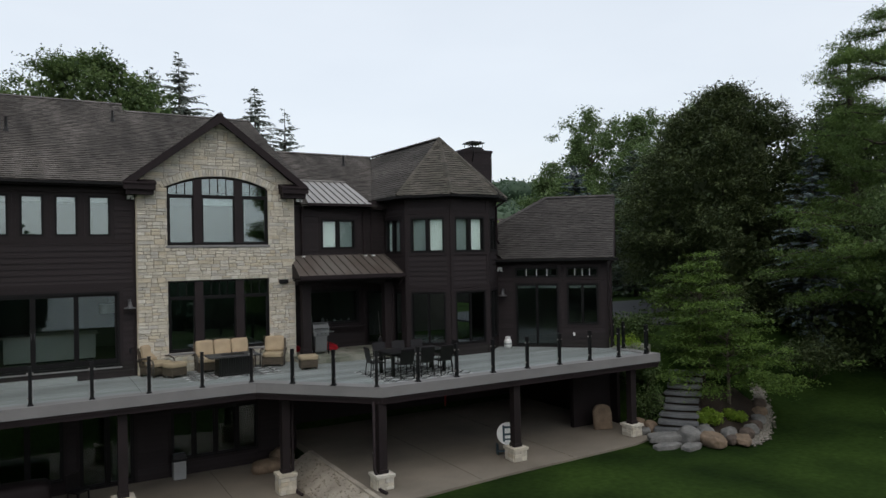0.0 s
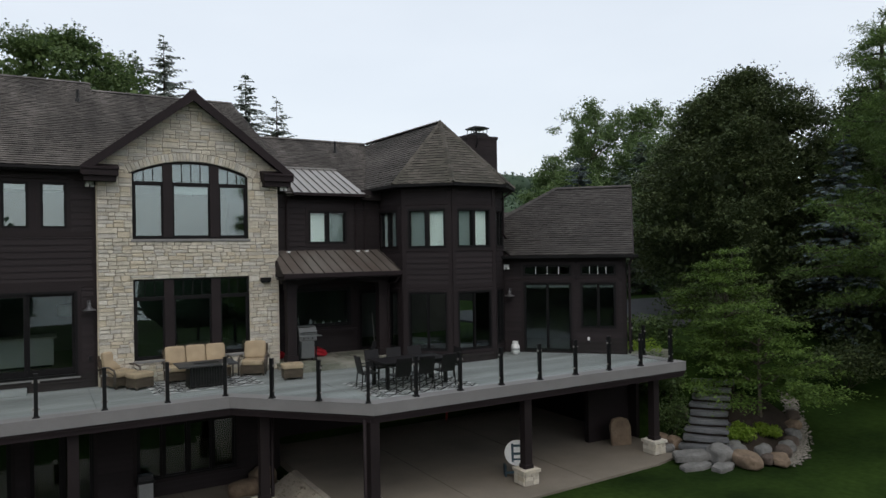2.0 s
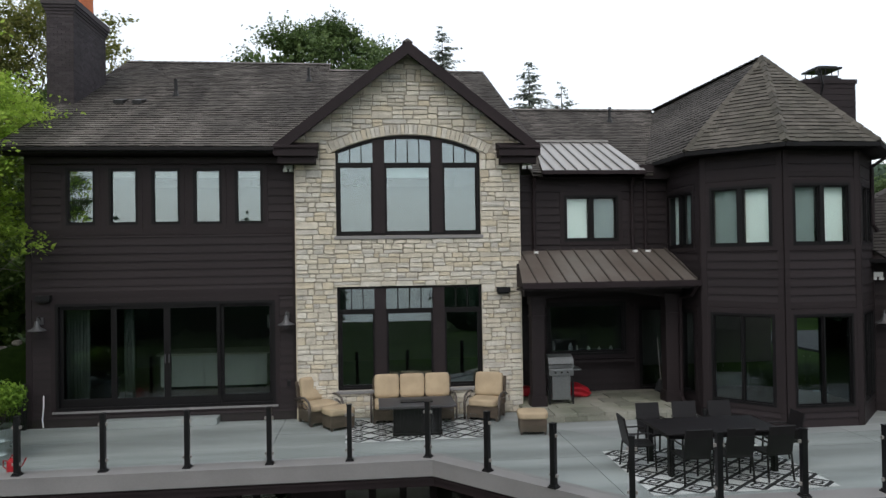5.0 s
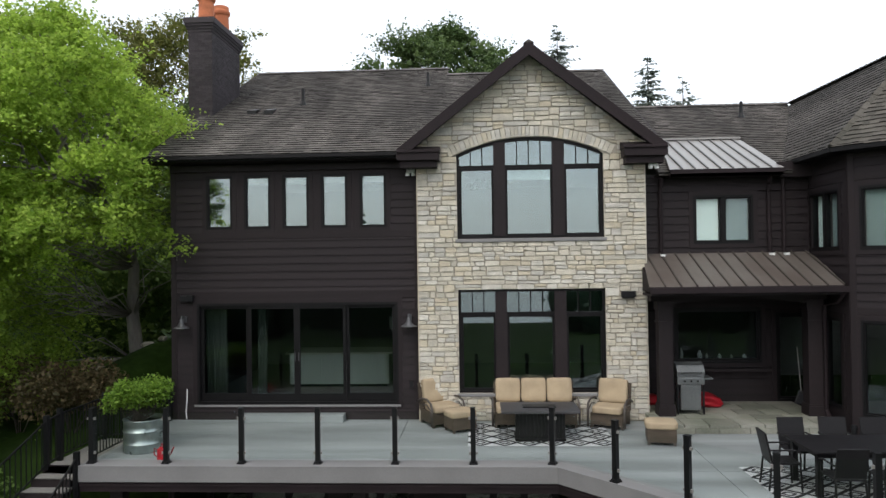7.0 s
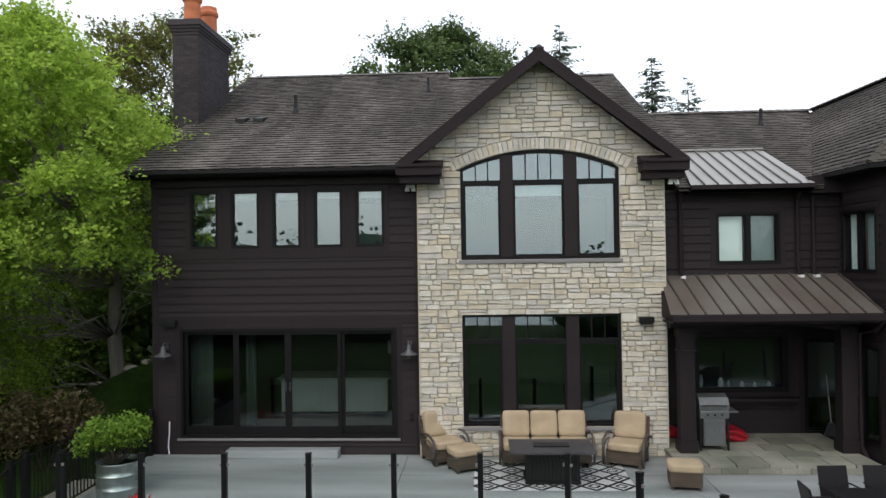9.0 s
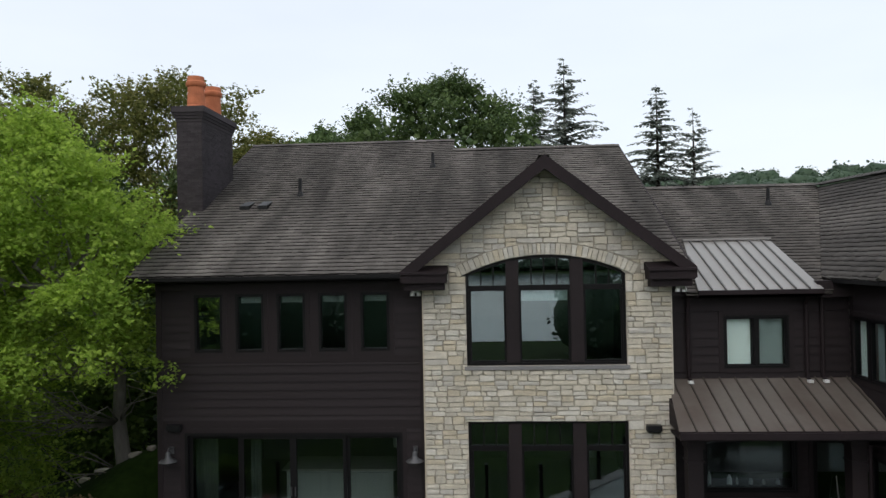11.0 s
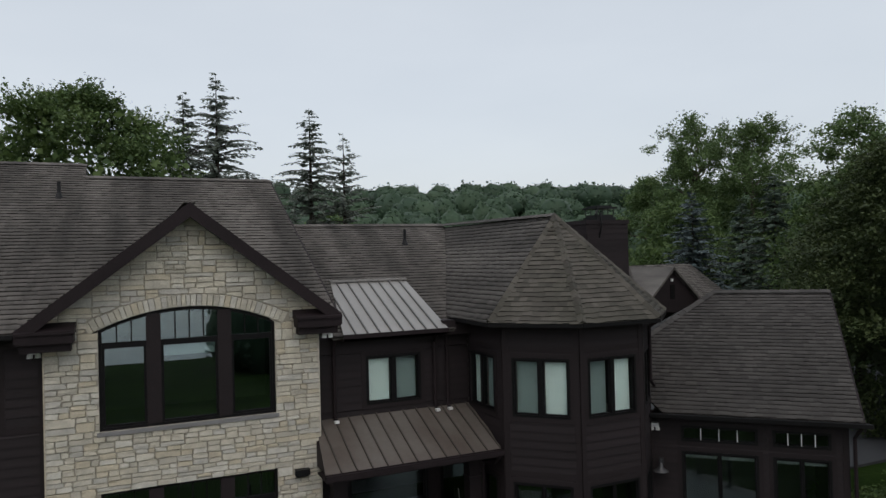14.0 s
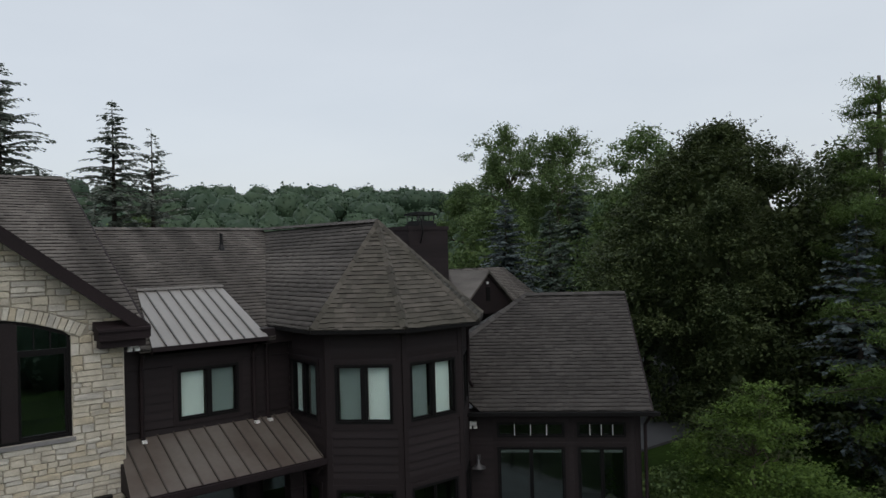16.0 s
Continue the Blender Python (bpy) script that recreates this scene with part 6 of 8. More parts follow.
tank = thing("propane_tank", "white propane gas tank on the terrace by the wing wall", "gas tank", at=(13.55, -2.05, 0.0))
bm = bmesh.new()
lathe(bm, [(0.10, 0.0), (0.11, 0.04), (0.14, 0.06), (0.155, 0.12), (0.155, 0.30), (0.13, 0.37), (0.06, 0.40), (0.03, 0.41), (0.03, 0.46)], 20)
part("body", bm, WHITE, tank, smooth=True)
bm = bmesh.new()
lathe(bm, [(0.105, 0.38), (0.105, 0.48), (0.095, 0.48), (0.095, 0.38)], 18, closed=False)
part("collar", bm, WHITE, tank)
bm = bmesh.new()
lathe(bm, [(0.156, 0.16), (0.158, 0.17), (0.158, 0.23), (0.156, 0.24)], 20, closed=False)
part("label_band", bm, GREY_PLASTIC, tank, "grey band round the tank")
lights_ = thing("terrace_spot", "small black ground spotlight by the turret", "spotlight", at=(9.35, -1.35, 0.0))
bm = bmesh.new()
lathe(bm, [(0.05, 0), (0.05, 0.1), (0.065, 0.12), (0.065, 0.2), (0.04, 0.22)], 12)
part("housing", bm, BLACK, lights_)

# ---- things under the deck ----
bin_ = thing("trash_bin", "grey slatted outdoor bin with a black lid", "bin", at=(1.15, -0.4, LOWER))
part("body", boxes((-0.20, 0.20, -0.19, 0.19, 0.02, 0.62), bevel=0.02), GREY_PLASTIC, bin_)
for i in range(6):
    part("slat", boxes((-0.19 + i * 0.066, -0.145 + i * 0.066, -0.205, -0.19, 0.05, 0.58)), GREY_PLASTIC, bin_)
bm = boxes((-0.23, 0.23, -0.22, 0.22, 0.62, 0.72), bevel=0.02)
prism(bm, [(-0.2, 0.72), (0.2, 0.72), (0.14, 0.84), (-0.14, 0.84)], "x", -0.2, 0.2)
part("lid", bm, BLACK, bin_, "black hooded lid")

cover = thing("covered_furniture", "lounge furniture under a dark brown cover", "covered furniture", at=(-3.9, -1.3, LOWER))
part("cover", pillow(bmesh.new(), -1.3, 1.3, -0.5, 0.5, 0.0, 0.9, 0.12), TRIM, cover, smooth=True)
part("cover_fold", boxes((-0.02, 0.02, -0.52, 0.48, 0.05, 0.92)), TRIM, cover)
lot = thing("cafe_chair", "dark chair under the deck beside the covered furniture", "chair", at=(-1.9, -1.4, LOWER), turn=40)
part("seat", boxes((-0.23, 0.23, -0.23, 0.23, 0.42, 0.46)), TABLE_DARK, lot)
part("backrest", boxes((-0.23, 0.23, 0.20, 0.24, 0.46, 0.95)), TABLE_DARK, lot)
for x in (-0.2, 0.2):
    for y in (-0.2, 0.2):
        part("leg", boxes((x - 0.02, x + 0.02, y - 0.02, y + 0.02, 0, 0.42)), TABLE_DARK, lot)

BLUE = material("faded_blue_paint", (0.045, 0.075, 0.095), 0.7, vary=0.2)
disc = thing("round_sign", "round white board with a faded blue mark beside a post", "sign", at=(10.75, -5.85, -2.95), turn=-24)
bm = bmesh.new()
lathe(bm, [(0.37, -0.02), (0.37, 0.02)], 40)
part("board", bm, WHITE, disc, m=pose(0, 0, 0.72, 80))
bm = boxes((-0.17, -0.10, -0.034, -0.022, -0.26, 0.27), (0.11, 0.18, -0.034, -0.022, -0.25, 0.12), (-0.10, 0.11, -0.034, -0.022, -0.06, 0.01), (-0.10, 0.13, -0.034, -0.022, 0.17, 0.24), (-0.10, 0.11, -0.034, -0.022, -0.21, -0.16))
part("mark", bm, BLUE, disc, m=pose(0, 0, 0.72, -10))
part("stand", boxes((-0.35, -0.31, 0.02, 0.30, 0.0, 0.35), (0.31, 0.35, 0.02, 0.30, 0.0, 0.35), (-0.35, 0.35, -0.06, 0.02, 0.12, 0.17)), BLUE, disc)
kay = thing("hanging_float", "thin red float hanging under the deck", "float", at=(9.3, -4.2, -1.05))
bm = bmesh.new()
tube(bm, [(0, 0, -0.38), (0.01, 0, -0.25), (0.02, 0, 0.1), (0, 0, 0.4)], [0.01, 0.035, 0.035, 0.01], 8)
part("float", bm, RED_DULL, kay, smooth=True)
bm = bmesh.new()
tube(bm, [(0, 0, 0.39), (0, 0, 0.70)], 0.006, 5)
part("cord", bm, BLACK, kay)
ball = thing("white_ball", "small white ball lying on the patio", "ball", at=(7.0, -3.2, -2.91))
bm = bmesh.new()
bmesh.ops.create_icosphere(bm, subdivisions=2, radius=0.04)
part("ball", bm, WHITE, ball, smooth=True)

# boulder at the patio wall
ROCK_TAN = material("tan_boulder", (0.20, 0.148, 0.105), 0.9, vary=0.35, size=2, fine=14, bump=0.8)
ROCK_GREY = material("grey_boulder", (0.18, 0.178, 0.17), 0.9, vary=0.35, size=2, fine=14, bump=0.8)
ROCK_DARK = material("dark_boulder", (0.095, 0.075, 0.062), 0.9, vary=0.35, size=2, fine=14, bump=0.8)
SLAB_STONE = material("slate_step_stone", (0.135, 0.14, 0.145), 0.85, vary=0.35, size=1.6, fine=18, bump=0.6, each=0.12)


def boulder(label, at, size, mat, seed, turn=0, name="boulder", group="rock garden boulders"):
    rs_ = np.random.RandomState(seed)
    b = thing(name, label, "boulder", group, at=at, turn=turn)
    bm = bmesh.new()
    bmesh.ops.create_icosphere(bm, subdivisions=4, radius=1.0)
    off = rs_.uniform(-20, 20, 3)
    for v in bm.verts:
        n_ = v.co.normalized()
        q = Vector([math.copysign(abs(c) ** 0.72, c) for c in n_])
        k = 1 + 0.22 * noise.noise(n_ * 1.3 + Vector(off)) + 0.07 * noise.noise(n_ * 4 + Vector(off)) + 0.02 * noise.noise(n_ * 11 + Vector(off))
        v.co = Vector((q.x * size[0], q.y * size[1], q.z * size[2])) * k
        v.co.z = max(v.co.z, -size[2] * 0.75)
    part("rock", bm, mat, b, smooth=True)
    return b


boulder("flat tan boulder beside the patio steps", (3.9, -1.2, LOWER + 0.16), (0.55, 0.40, 0.24), ROCK_TAN, 1)
boulder("flat tan boulder beside the patio steps", (4.55, -0.7, LOWER + 0.25), (0.40, 0.35, 0.34), ROCK_TAN, 2)
slab = thing("stone_slab", "upright rounded tan stone slab leaning at the wall", "stone slab", at=(15.75, -5.1, -2.95), turn=-20)
bm = bmesh.new()
prism(bm, [(-0.36, 0), (0.36, 0), (0.37, 0.62), (0.28, 0.86), (0.05, 0.95), (-0.25, 0.90), (-0.37, 0.7)], "y", -0.09, 0.09)
bmesh.ops.bevel(bm, geom=bm.edges[:], offset=0.03, segments=2, affect="EDGES")
part("slab", bm, ROCK_TAN, slab, m=pose(0, 0, 0, -8))

# ---- rock garden and stone steps ----
steps_ = thing("stone_steps", "steps of rough grey stone slabs climbing beside the terrace", "steps")
rs = np.random.RandomState(3)
for i in range(9):
    f = i / 8
    x, y, z = 17.3 + 2.05 * f, -7.3 + 1.25 * f, -2.68 + 1.72 * f
    w = 1.35 + 0.12 * rs.normal()
    bm = bmesh.new()
    poly = [(-w / 2 + rs.uniform(-0.06, 0.06), -0.22 + rs.uniform(-0.04, 0.04)), (0.0, -0.25 + rs.uniform(-0.04, 0.04)), (w / 2 + rs.uniform(-0.06, 0.06), -0.2 + rs.uniform(-0.04, 0.04)), (w / 2, 0.3), (-w / 2, 0.3)]
    prism(bm, poly, "z", -0.13, 0.0)
    bmesh.ops.bevel(bm, geom=bm.edges[:], offset=0.022, segments=2, affect="EDGES")
    turn = -52 + rs.uniform(-4, 4)
    part("step_slab", bm, SLAB_STONE, steps_, m=pose(x, y, z, 0, rs.uniform(-2, 2), turn))
    # block in dark mulch colour, added to paint the shadow below the slab's nosing
    part("riser", boxes((-w / 2 + 0.05, w / 2 - 0.05, -0.12, 0.3, -0.6, -0.125)), SOIL, steps_, m=pose(x, y, z, 0, 0, turn))
for i, (x, y, sx, sy, z) in enumerate(((16.3, -7.6, 0.6, 0.4, -2.74), (15.95, -8.05, 0.55, 0.27, -2.93), (16.6, -8.55, 0.48, 0.27, -2.93))):
    bm = bmesh.new()
    prism(bm, [(-sx, -sy * 0.8), (sx * 0.2, -sy), (sx, -sy * 0.5), (sx * 0.9, sy * 0.8), (-sx * 0.1, sy), (-sx * 0.9, sy * 0.6)], "z", -0.16, 0.04)
    bmesh.ops.bevel(bm, geom=bm.edges[:], offset=0.03, segments=2, affect="EDGES")
    part("landing_slab", bm, ROCK_GREY, steps_, m=pose(x, y, z, 2, -2, -30 + 20 * i))
bed = thing("garden_bed", "dark mulched planting bed behind the boulders", "garden bed", kind="structure")
verts, faces = [], []
for j in range(15):
    for i in range(15):
        u, v = i / 14, j / 14
        x, y = 18.1 + 4.3 * u, -8.8 + 2.9 * v + 1.5 * u * (1 - v)
        verts.append((x, y, ground_height(x, y) + 0.05 + 0.3 * math.sin(math.pi * u) * math.sin(math.pi * min(1, v * 1.2)) * (0.5 + 0.5 * v)))
for j in range(14):
    for i in range(14):
        faces.append((j * 15 + i, j * 15 + i + 1, (j + 1) * 15 + i + 1, (j + 1) * 15 + i))
part("mulch", raw_mesh("mulch", verts, faces, SOIL, True), None, bed)
rocks = [(17.02, -8.1, 0.47, 0.46, 0.46, ROCK_GREY, "rounded grey boulder"), (17.9, -8.15, 0.58, 0.34, 0.30, ROCK_GREY, "flat pale grey boulder"),
         (17.35, -8.85, 0.70, 0.38, 0.36, ROCK_TAN, "broad tan boulder"), (18.05, -9.05, 0.28, 0.26, 0.24, ROCK_DARK, "small brown boulder"),
         (18.5, -8.6, 0.34, 0.30, 0.34, ROCK_GREY, "small grey boulder"), (19.15, -8.85, 0.30, 0.32, 0.28, ROCK_DARK, "small brown boulder"),
         (18.4, -9.25, 0.55, 0.34, 0.24, ROCK_TAN, "low flat tan boulder"), (19.75, -8.6, 0.34, 0.3, 0.30, ROCK_GREY, "small grey boulder"),
         (20.4, -8.3, 0.36, 0.3, 0.28, ROCK_DARK, "small brown boulder"), (21.1, -7.95, 0.32, 0.3, 0.28, ROCK_GREY, "small grey boulder"),
         (21.8, -7.5, 0.34, 0.3, 0.28, ROCK_TAN, "small tan boulder"), (22.5, -7.0, 0.34, 0.3, 0.28, ROCK_DARK, "small brown boulder"),
         (19.0, -8.3, 0.26, 0.24, 0.24, ROCK_GREY, "small grey boulder"), (18.2, -7.75, 0.28, 0.26, 0.26, ROCK_GREY, "small grey boulder"),
         (16.45, -6.2, 0.34, 0.3, 0.34, ROCK_DARK, "dark boulder in the wall beside the deck"), (16.75, -5.9, 0.36, 0.3, 0.42, ROCK_TAN, "tan boulder in the wall beside the deck"),
         (16.5, -6.5, 0.26, 0.24, 0.22, ROCK_GREY, "grey boulder in the wall beside the deck"), (17.0, -6.3, 0.32, 0.28, 0.34, ROCK_TAN, "tan boulder beside the steps"),
         (17.7, -6.0, 0.32, 0.28, 0.34, ROCK_DARK, "brown boulder beside the steps"), (18.75, -7.0, 0.26, 0.24, 0.26, ROCK_GREY, "grey boulder beside the steps")]
for i, (x, y, a, b, c, mat, label) in enumerate(rocks):
    boulder(label + (" at the edge of the planting bed" if "beside" not in label else ""), (x, y, max(-2.95, ground_height(x, y)) + c * 0.42), (a * 0.8, b * 0.8, c * 0.72), mat, 20 + i, turn=37 * i % 90)
gravel_v, gravel_f = [], []
rs = np.random.RandomState(4)
for k in range(2600):
    t = rs.uniform(0, 1)
    x, y = 18.5 + 5.4 * t + rs.normal() * 0.13, -9.3 + 3.4 * t ** 1.5 + rs.normal() * 0.13
    r = rs.uniform(0.03, 0.075)
    z = ground_height(x, y) + 0.03
    n0 = len(gravel_v)
    gravel_v += [(x + r, y, z), (x, y + r, z), (x - r, y, z), (x, y - r, z), (x + rs.uniform(-.3, .3) * r, y + rs.uniform(-.3, .3) * r, z + r * 0.8)]
    gravel_f += [(n0 + a, n0 + b, n0 + 4) for a, b in ((0, 1), (1, 2), (2, 3), (3, 0))]
PEBBLE = material("pale_pebbles", (0.20, 0.185, 0.16), 0.9, vary=0.3, island=0.4, fine=20)
gr = part("pebble_strip", raw_mesh("pebble_strip", gravel_v, gravel_f, PEBBLE), None, None, "strip of pale rounded pebbles edging the bed", kind="stuff")
gr["category"] = "gravel"

# ---- drive, far garage ----
drive = part("driveway", boxes((18.8, 60.0, 1.0, 15.0, -0.5, -0.02)), ASPHALT, None, "dark asphalt drive beside the house", kind="structure")
drive["category"] = "driveway"
part("path", boxes((16.9, 18.9, -4.6, 3.0, -0.4, -0.01)), FLAG, None, "flagstone path beside the wing", kind="structure")["category"] = "path"

garage = thing("garage", "dark brown garage with a gabled dormer behind the house", "garage", at=(32.0, 19.5, -0.3))
part("wall", boxes((-4.2, 5.0, -0.6, 6.0, 0.0, 5.0)), SIDING, garage)
for x0, x1 in ((-4.6, 5.4),):
    roof_plane("roof", [(x0, -1.0, 4.9), (x1, -1.0, 4.9), (x1, 2.6, 7.05), (x0, 2.6, 7.05)], parent=garage, course=0.2)
    part("roof", prism(bmesh.new(), [(2.6, 7.05), (6.4, 4.8), (6.4, 4.65), (2.6, 6.9)], "x", x0, x1), SHINGLE, garage)
bm = bmesh.new()
prism(bm, [(-1.9, 4.2), (2.0, 4.2), (2.0, 4.9), (0.05, 6.75), (-1.9, 4.9)], "y", -1.5, 0.5)
part("dormer", bm, SIDING, garage)
for s in (-1, 1):
    bm = bmesh.new()
    prism(bm, [(0.05, 6.98), (0.05, 6.80), (0.05 + s * 2.25, 4.62), (0.05 + s * 2.25, 4.80)], "y", -1.75, 2.4)
    part("dormer_roof", bm, SHINGLE, garage)
part("window", boxes((-0.12, 0.22, -1.54, -1.5, 5.0, 5.9)), FRAME, garage)
part("lamp", boxes((-0.06, 0.06, -1.6, -1.5, 6.1, 6.25)), WHITE, garage)

# ---- trees and planting ----
def leaf_quads(centres, size, rs, droop=0.0, flat=0.5, aspect=0.62, along=None):
    """Diamond leaves, gently folded, one at each centre, mostly facing up."""
    n = len(centres)
    nrm = rs.normal(size=(n, 3))
    nrm[:, 2] = np.abs(nrm[:, 2]) + flat
    nrm /= np.linalg.norm(nrm, axis=1)[:, None]
    a = rs.normal(size=(n, 3)) if along is None else along * 1.6 + rs.normal(size=(n, 3)) * 0.7
    a[:, 2] -= droop
    a -= nrm * (a * nrm).sum(1)[:, None]
    a /= np.linalg.norm(a, axis=1)[:, None] + 1e-9
    b = np.cross(nrm, a)
    s = (size * rs.uniform(0.6, 1.25, n))[:, None]
    v = np.stack([centres - a * s * 0.5, centres + b * s * aspect * 0.5 + nrm * s * 0.08, centres + a * s * 0.5, centres - b * s * aspect * 0.5 + nrm * s * 0.08], 1)
    return v.reshape(-1, 3), np.arange(4 * n).reshape(n, 4)


def wander(rs, a, b, k=5, amount=0.08):
    a, b = np.array(a, float), np.array(b, float)
    l = np.linalg.norm(b - a)
    return [tuple(a + (b - a) * t + (rs.normal(size=3) * amount * l * math.sin(math.pi * t) if 0 < t < 1 else 0)) for t in np.linspace(0, 1, k)]


def broad_tree(name, label, at, top, spread, low, mat, bark, seed, clumps=60, per=300, leaf=0.16, clump_r=0.85, trunk_r=0.22, crown_at=(0, 0), limbs=9, peak=0.45, hollow=0.4, group="", jag=0.35, tip=1.7, fill=0, squash=0.72, keep=None, extra=(), bottom=0.35, heart=0.0, twig=0.0, flat=0.5, hang=0.45, level=1.0, tiers=0.0):
    """A broad-leaved tree: trunk, limbs, and a crown of leaf clumps with an uneven outline."""
    rs = np.random.RandomState(seed)
    tree = thing(name, label, "tree", group, at=at)
    h = top - at[2]
    lo = low - at[2]
    cx, cy = crown_at
    trunk_top = (cx * 0.8, cy * 0.8, lo + (h - lo) * 0.62)
    bm = bmesh.new()
    pts = wander(rs, (0, 0, -0.3), (cx * 0.04, cy * 0.04, lo + (h - lo) * 0.3), 4, 0.008) + wander(rs, (cx * 0.15, cy * 0.15, lo + (h - lo) * 0.4), trunk_top, 3, 0.03)
    tube(bm, pts, [trunk_r * (1.25 if i == 0 else 1 - 0.75 * i / 6) for i in range(7)], 10)
    part("trunk", bm, bark, tree, smooth=True)

    def profile(f):
        if f < peak:
            return bottom + (1 - bottom) * math.sin(math.pi / 2 * f / peak)
        return max(0.04, (1 - ((f - peak) / (1 - peak)) ** tip) ** 0.75)

    def somewhere(inner, outer):
        """A random place in the crown, between two shares of its radius."""
        while True:
            f = rs.uniform(0, 1)
            prof = profile(f)
            if rs.uniform() > prof ** 0.6 + 0.1:
                continue
            a = rs.uniform(0, 2 * math.pi)
            lobe = noise.noise((1.6 * math.cos(a) + seed, 1.6 * math.sin(a), 2.6 * f)) + 0.6 * noise.noise((4.1 * math.cos(a), 4.1 * math.sin(a) + seed, 6.0 * f))
            r = spread * prof * (1 + jag * lobe) * math.sqrt(rs.uniform(inner ** 2, outer ** 2))
            z = lo + (h - lo) * f * (1 + 0.06 * jag * lobe) - clump_r * 0.3
            p = (cx + r * math.cos(a), cy + r * math.sin(a), z)
            if keep is None or keep(*p):
                return p
    centres = np.array([somewhere(hollow, 1) for _ in range(clumps)])
    if tiers:
        # boughs in level layers that dip towards their ends
        layer = np.round(centres[:, 2] / tiers)
        centres[:, 2] = layer * tiers + 0.12 * np.sin(3 * np.arctan2(centres[:, 1], centres[:, 0]) + 2.3 * layer) - 0.05 * np.hypot(centres[:, 0], centres[:, 1])
    order = [i for i in rs.permutation(len(centres)) if centres[i][2] > lo + 0.4 * (h - lo)][:limbs]
    sizes = list(rs.uniform(0.6, 1.25, len(centres)))
    if extra:
        order += list(range(len(centres), len(centres) + len(extra)))
        sizes += [e[3] / clump_r for e in extra]
        centres = np.concatenate([centres, np.array([e[:3] for e in extra])])
    for i in order:
        c = centres[i]
        k = max([1] + [j for j in range(1, 6) if pts[j][2] < c[2] - 0.3 * math.hypot(c[0] - cx, c[1] - cy)])
        base = np.array(pts[k])
        bm = bmesh.new()
        w = wander(rs, base, c, 5, 0.07)
        thin = 0.3 if i >= clumps else 1.0
        tube(bm, w, [thin * trunk_r * f for f in (0.30, 0.22, 0.15, 0.10, 0.05)], 6)
        part("limb", bm, bark, tree, smooth=True)
    sizes = np.array(sizes)
    n = rs.poisson(per * np.minimum(1.3, sizes ** 2)).clip(20)
    if twig:
        # leaves in rows along twigs that reach outwards and hang over
        each = 11
        n = np.maximum(2, n // each)
        start = np.repeat(centres, n, 0)
        out = start - np.array((cx, cy, lo + 0.35 * (h - lo)))
        out /= np.linalg.norm(out, axis=1)[:, None] + 1e-9
        d = out * 0.75 + rs.normal(size=start.shape) * np.array((0.6, 0.6, 0.35))
        d[:, 2] *= level
        d /= np.linalg.norm(d, axis=1)[:, None]
        size = np.repeat(sizes, n)
        start = start + rs.normal(size=start.shape) * (size * clump_r * 0.42)[:, None] * np.array((1.1, 1.1, squash))
        reach = size * twig * rs.uniform(0.6, 1.3, len(start))
        q = (np.arange(each) + 0.5) / each
        pos = start[:, None] + d[:, None] * (reach[:, None] * q)[..., None]
        pos[..., 2] -= hang * reach[:, None] * q ** 2
        pos = (pos + rs.normal(size=pos.shape) * leaf * 0.45).reshape(-1, 3)
        v, f = leaf_quads(pos, leaf, rs, droop=0.5, flat=flat, along=np.repeat(d, each, 0))
    else:
        pos = np.repeat(centres, n, 0)
        d = rs.normal(size=pos.shape)
        d /= np.linalg.norm(d, axis=1)[:, None]
        rad = rs.uniform(0.1, 1, len(pos)) ** 0.5 * np.repeat(sizes, n) * rs.choice((1.0, 1.0, 1.0, 1.3), len(pos))
        pos = pos + d * (rad * clump_r)[:, None] * np.array((1.15, 1.15, squash))
        v, f = leaf_quads(pos, leaf, rs, droop=0.5, flat=flat)
    if heart:
        ring_n, side_n = 16, 20
        hv, hf = [], []
        for j in range(ring_n + 1):
            g = 0.03 + 0.9 * j / ring_n
            for i in range(side_n):
                a = 2 * math.pi * i / side_n
                lobe = noise.noise((1.6 * math.cos(a) + seed, 1.6 * math.sin(a), 2.6 * g)) + 0.6 * noise.noise((4.1 * math.cos(a), 4.1 * math.sin(a) + seed, 6.0 * g))
                r = heart * spread * profile(g) * (1 + jag * lobe)
                hv.append((cx + r * math.cos(a), cy + r * math.sin(a), lo + (h - lo) * g - clump_r * 0.3))
        for j in range(ring_n):
            for i in range(side_n):
                q = [j * side_n + i, j * side_n + (i + 1) % side_n, (j + 1) * side_n + (i + 1) % side_n, (j + 1) * side_n + i]
                if keep is None or all(keep(*hv[k]) for k in q):
                    hf.append(q)
        part("inner_foliage", raw_mesh("inner_foliage", hv, hf, mat), None, tree, "shaded leaves in the heart of the crown", kind="stuff")
    if fill:
        inner = np.array([somewhere(0.2, 0.9) for _ in range(fill)])
        v2, f2 = leaf_quads(inner, leaf * 2.1, rs, flat=0.0, aspect=0.75)
        v, f = np.concatenate([v, v2]), np.concatenate([f, f2 + len(v)])
    part("crown", raw_mesh("crown", v, f, mat), None, tree, kind="stuff")
    return tree


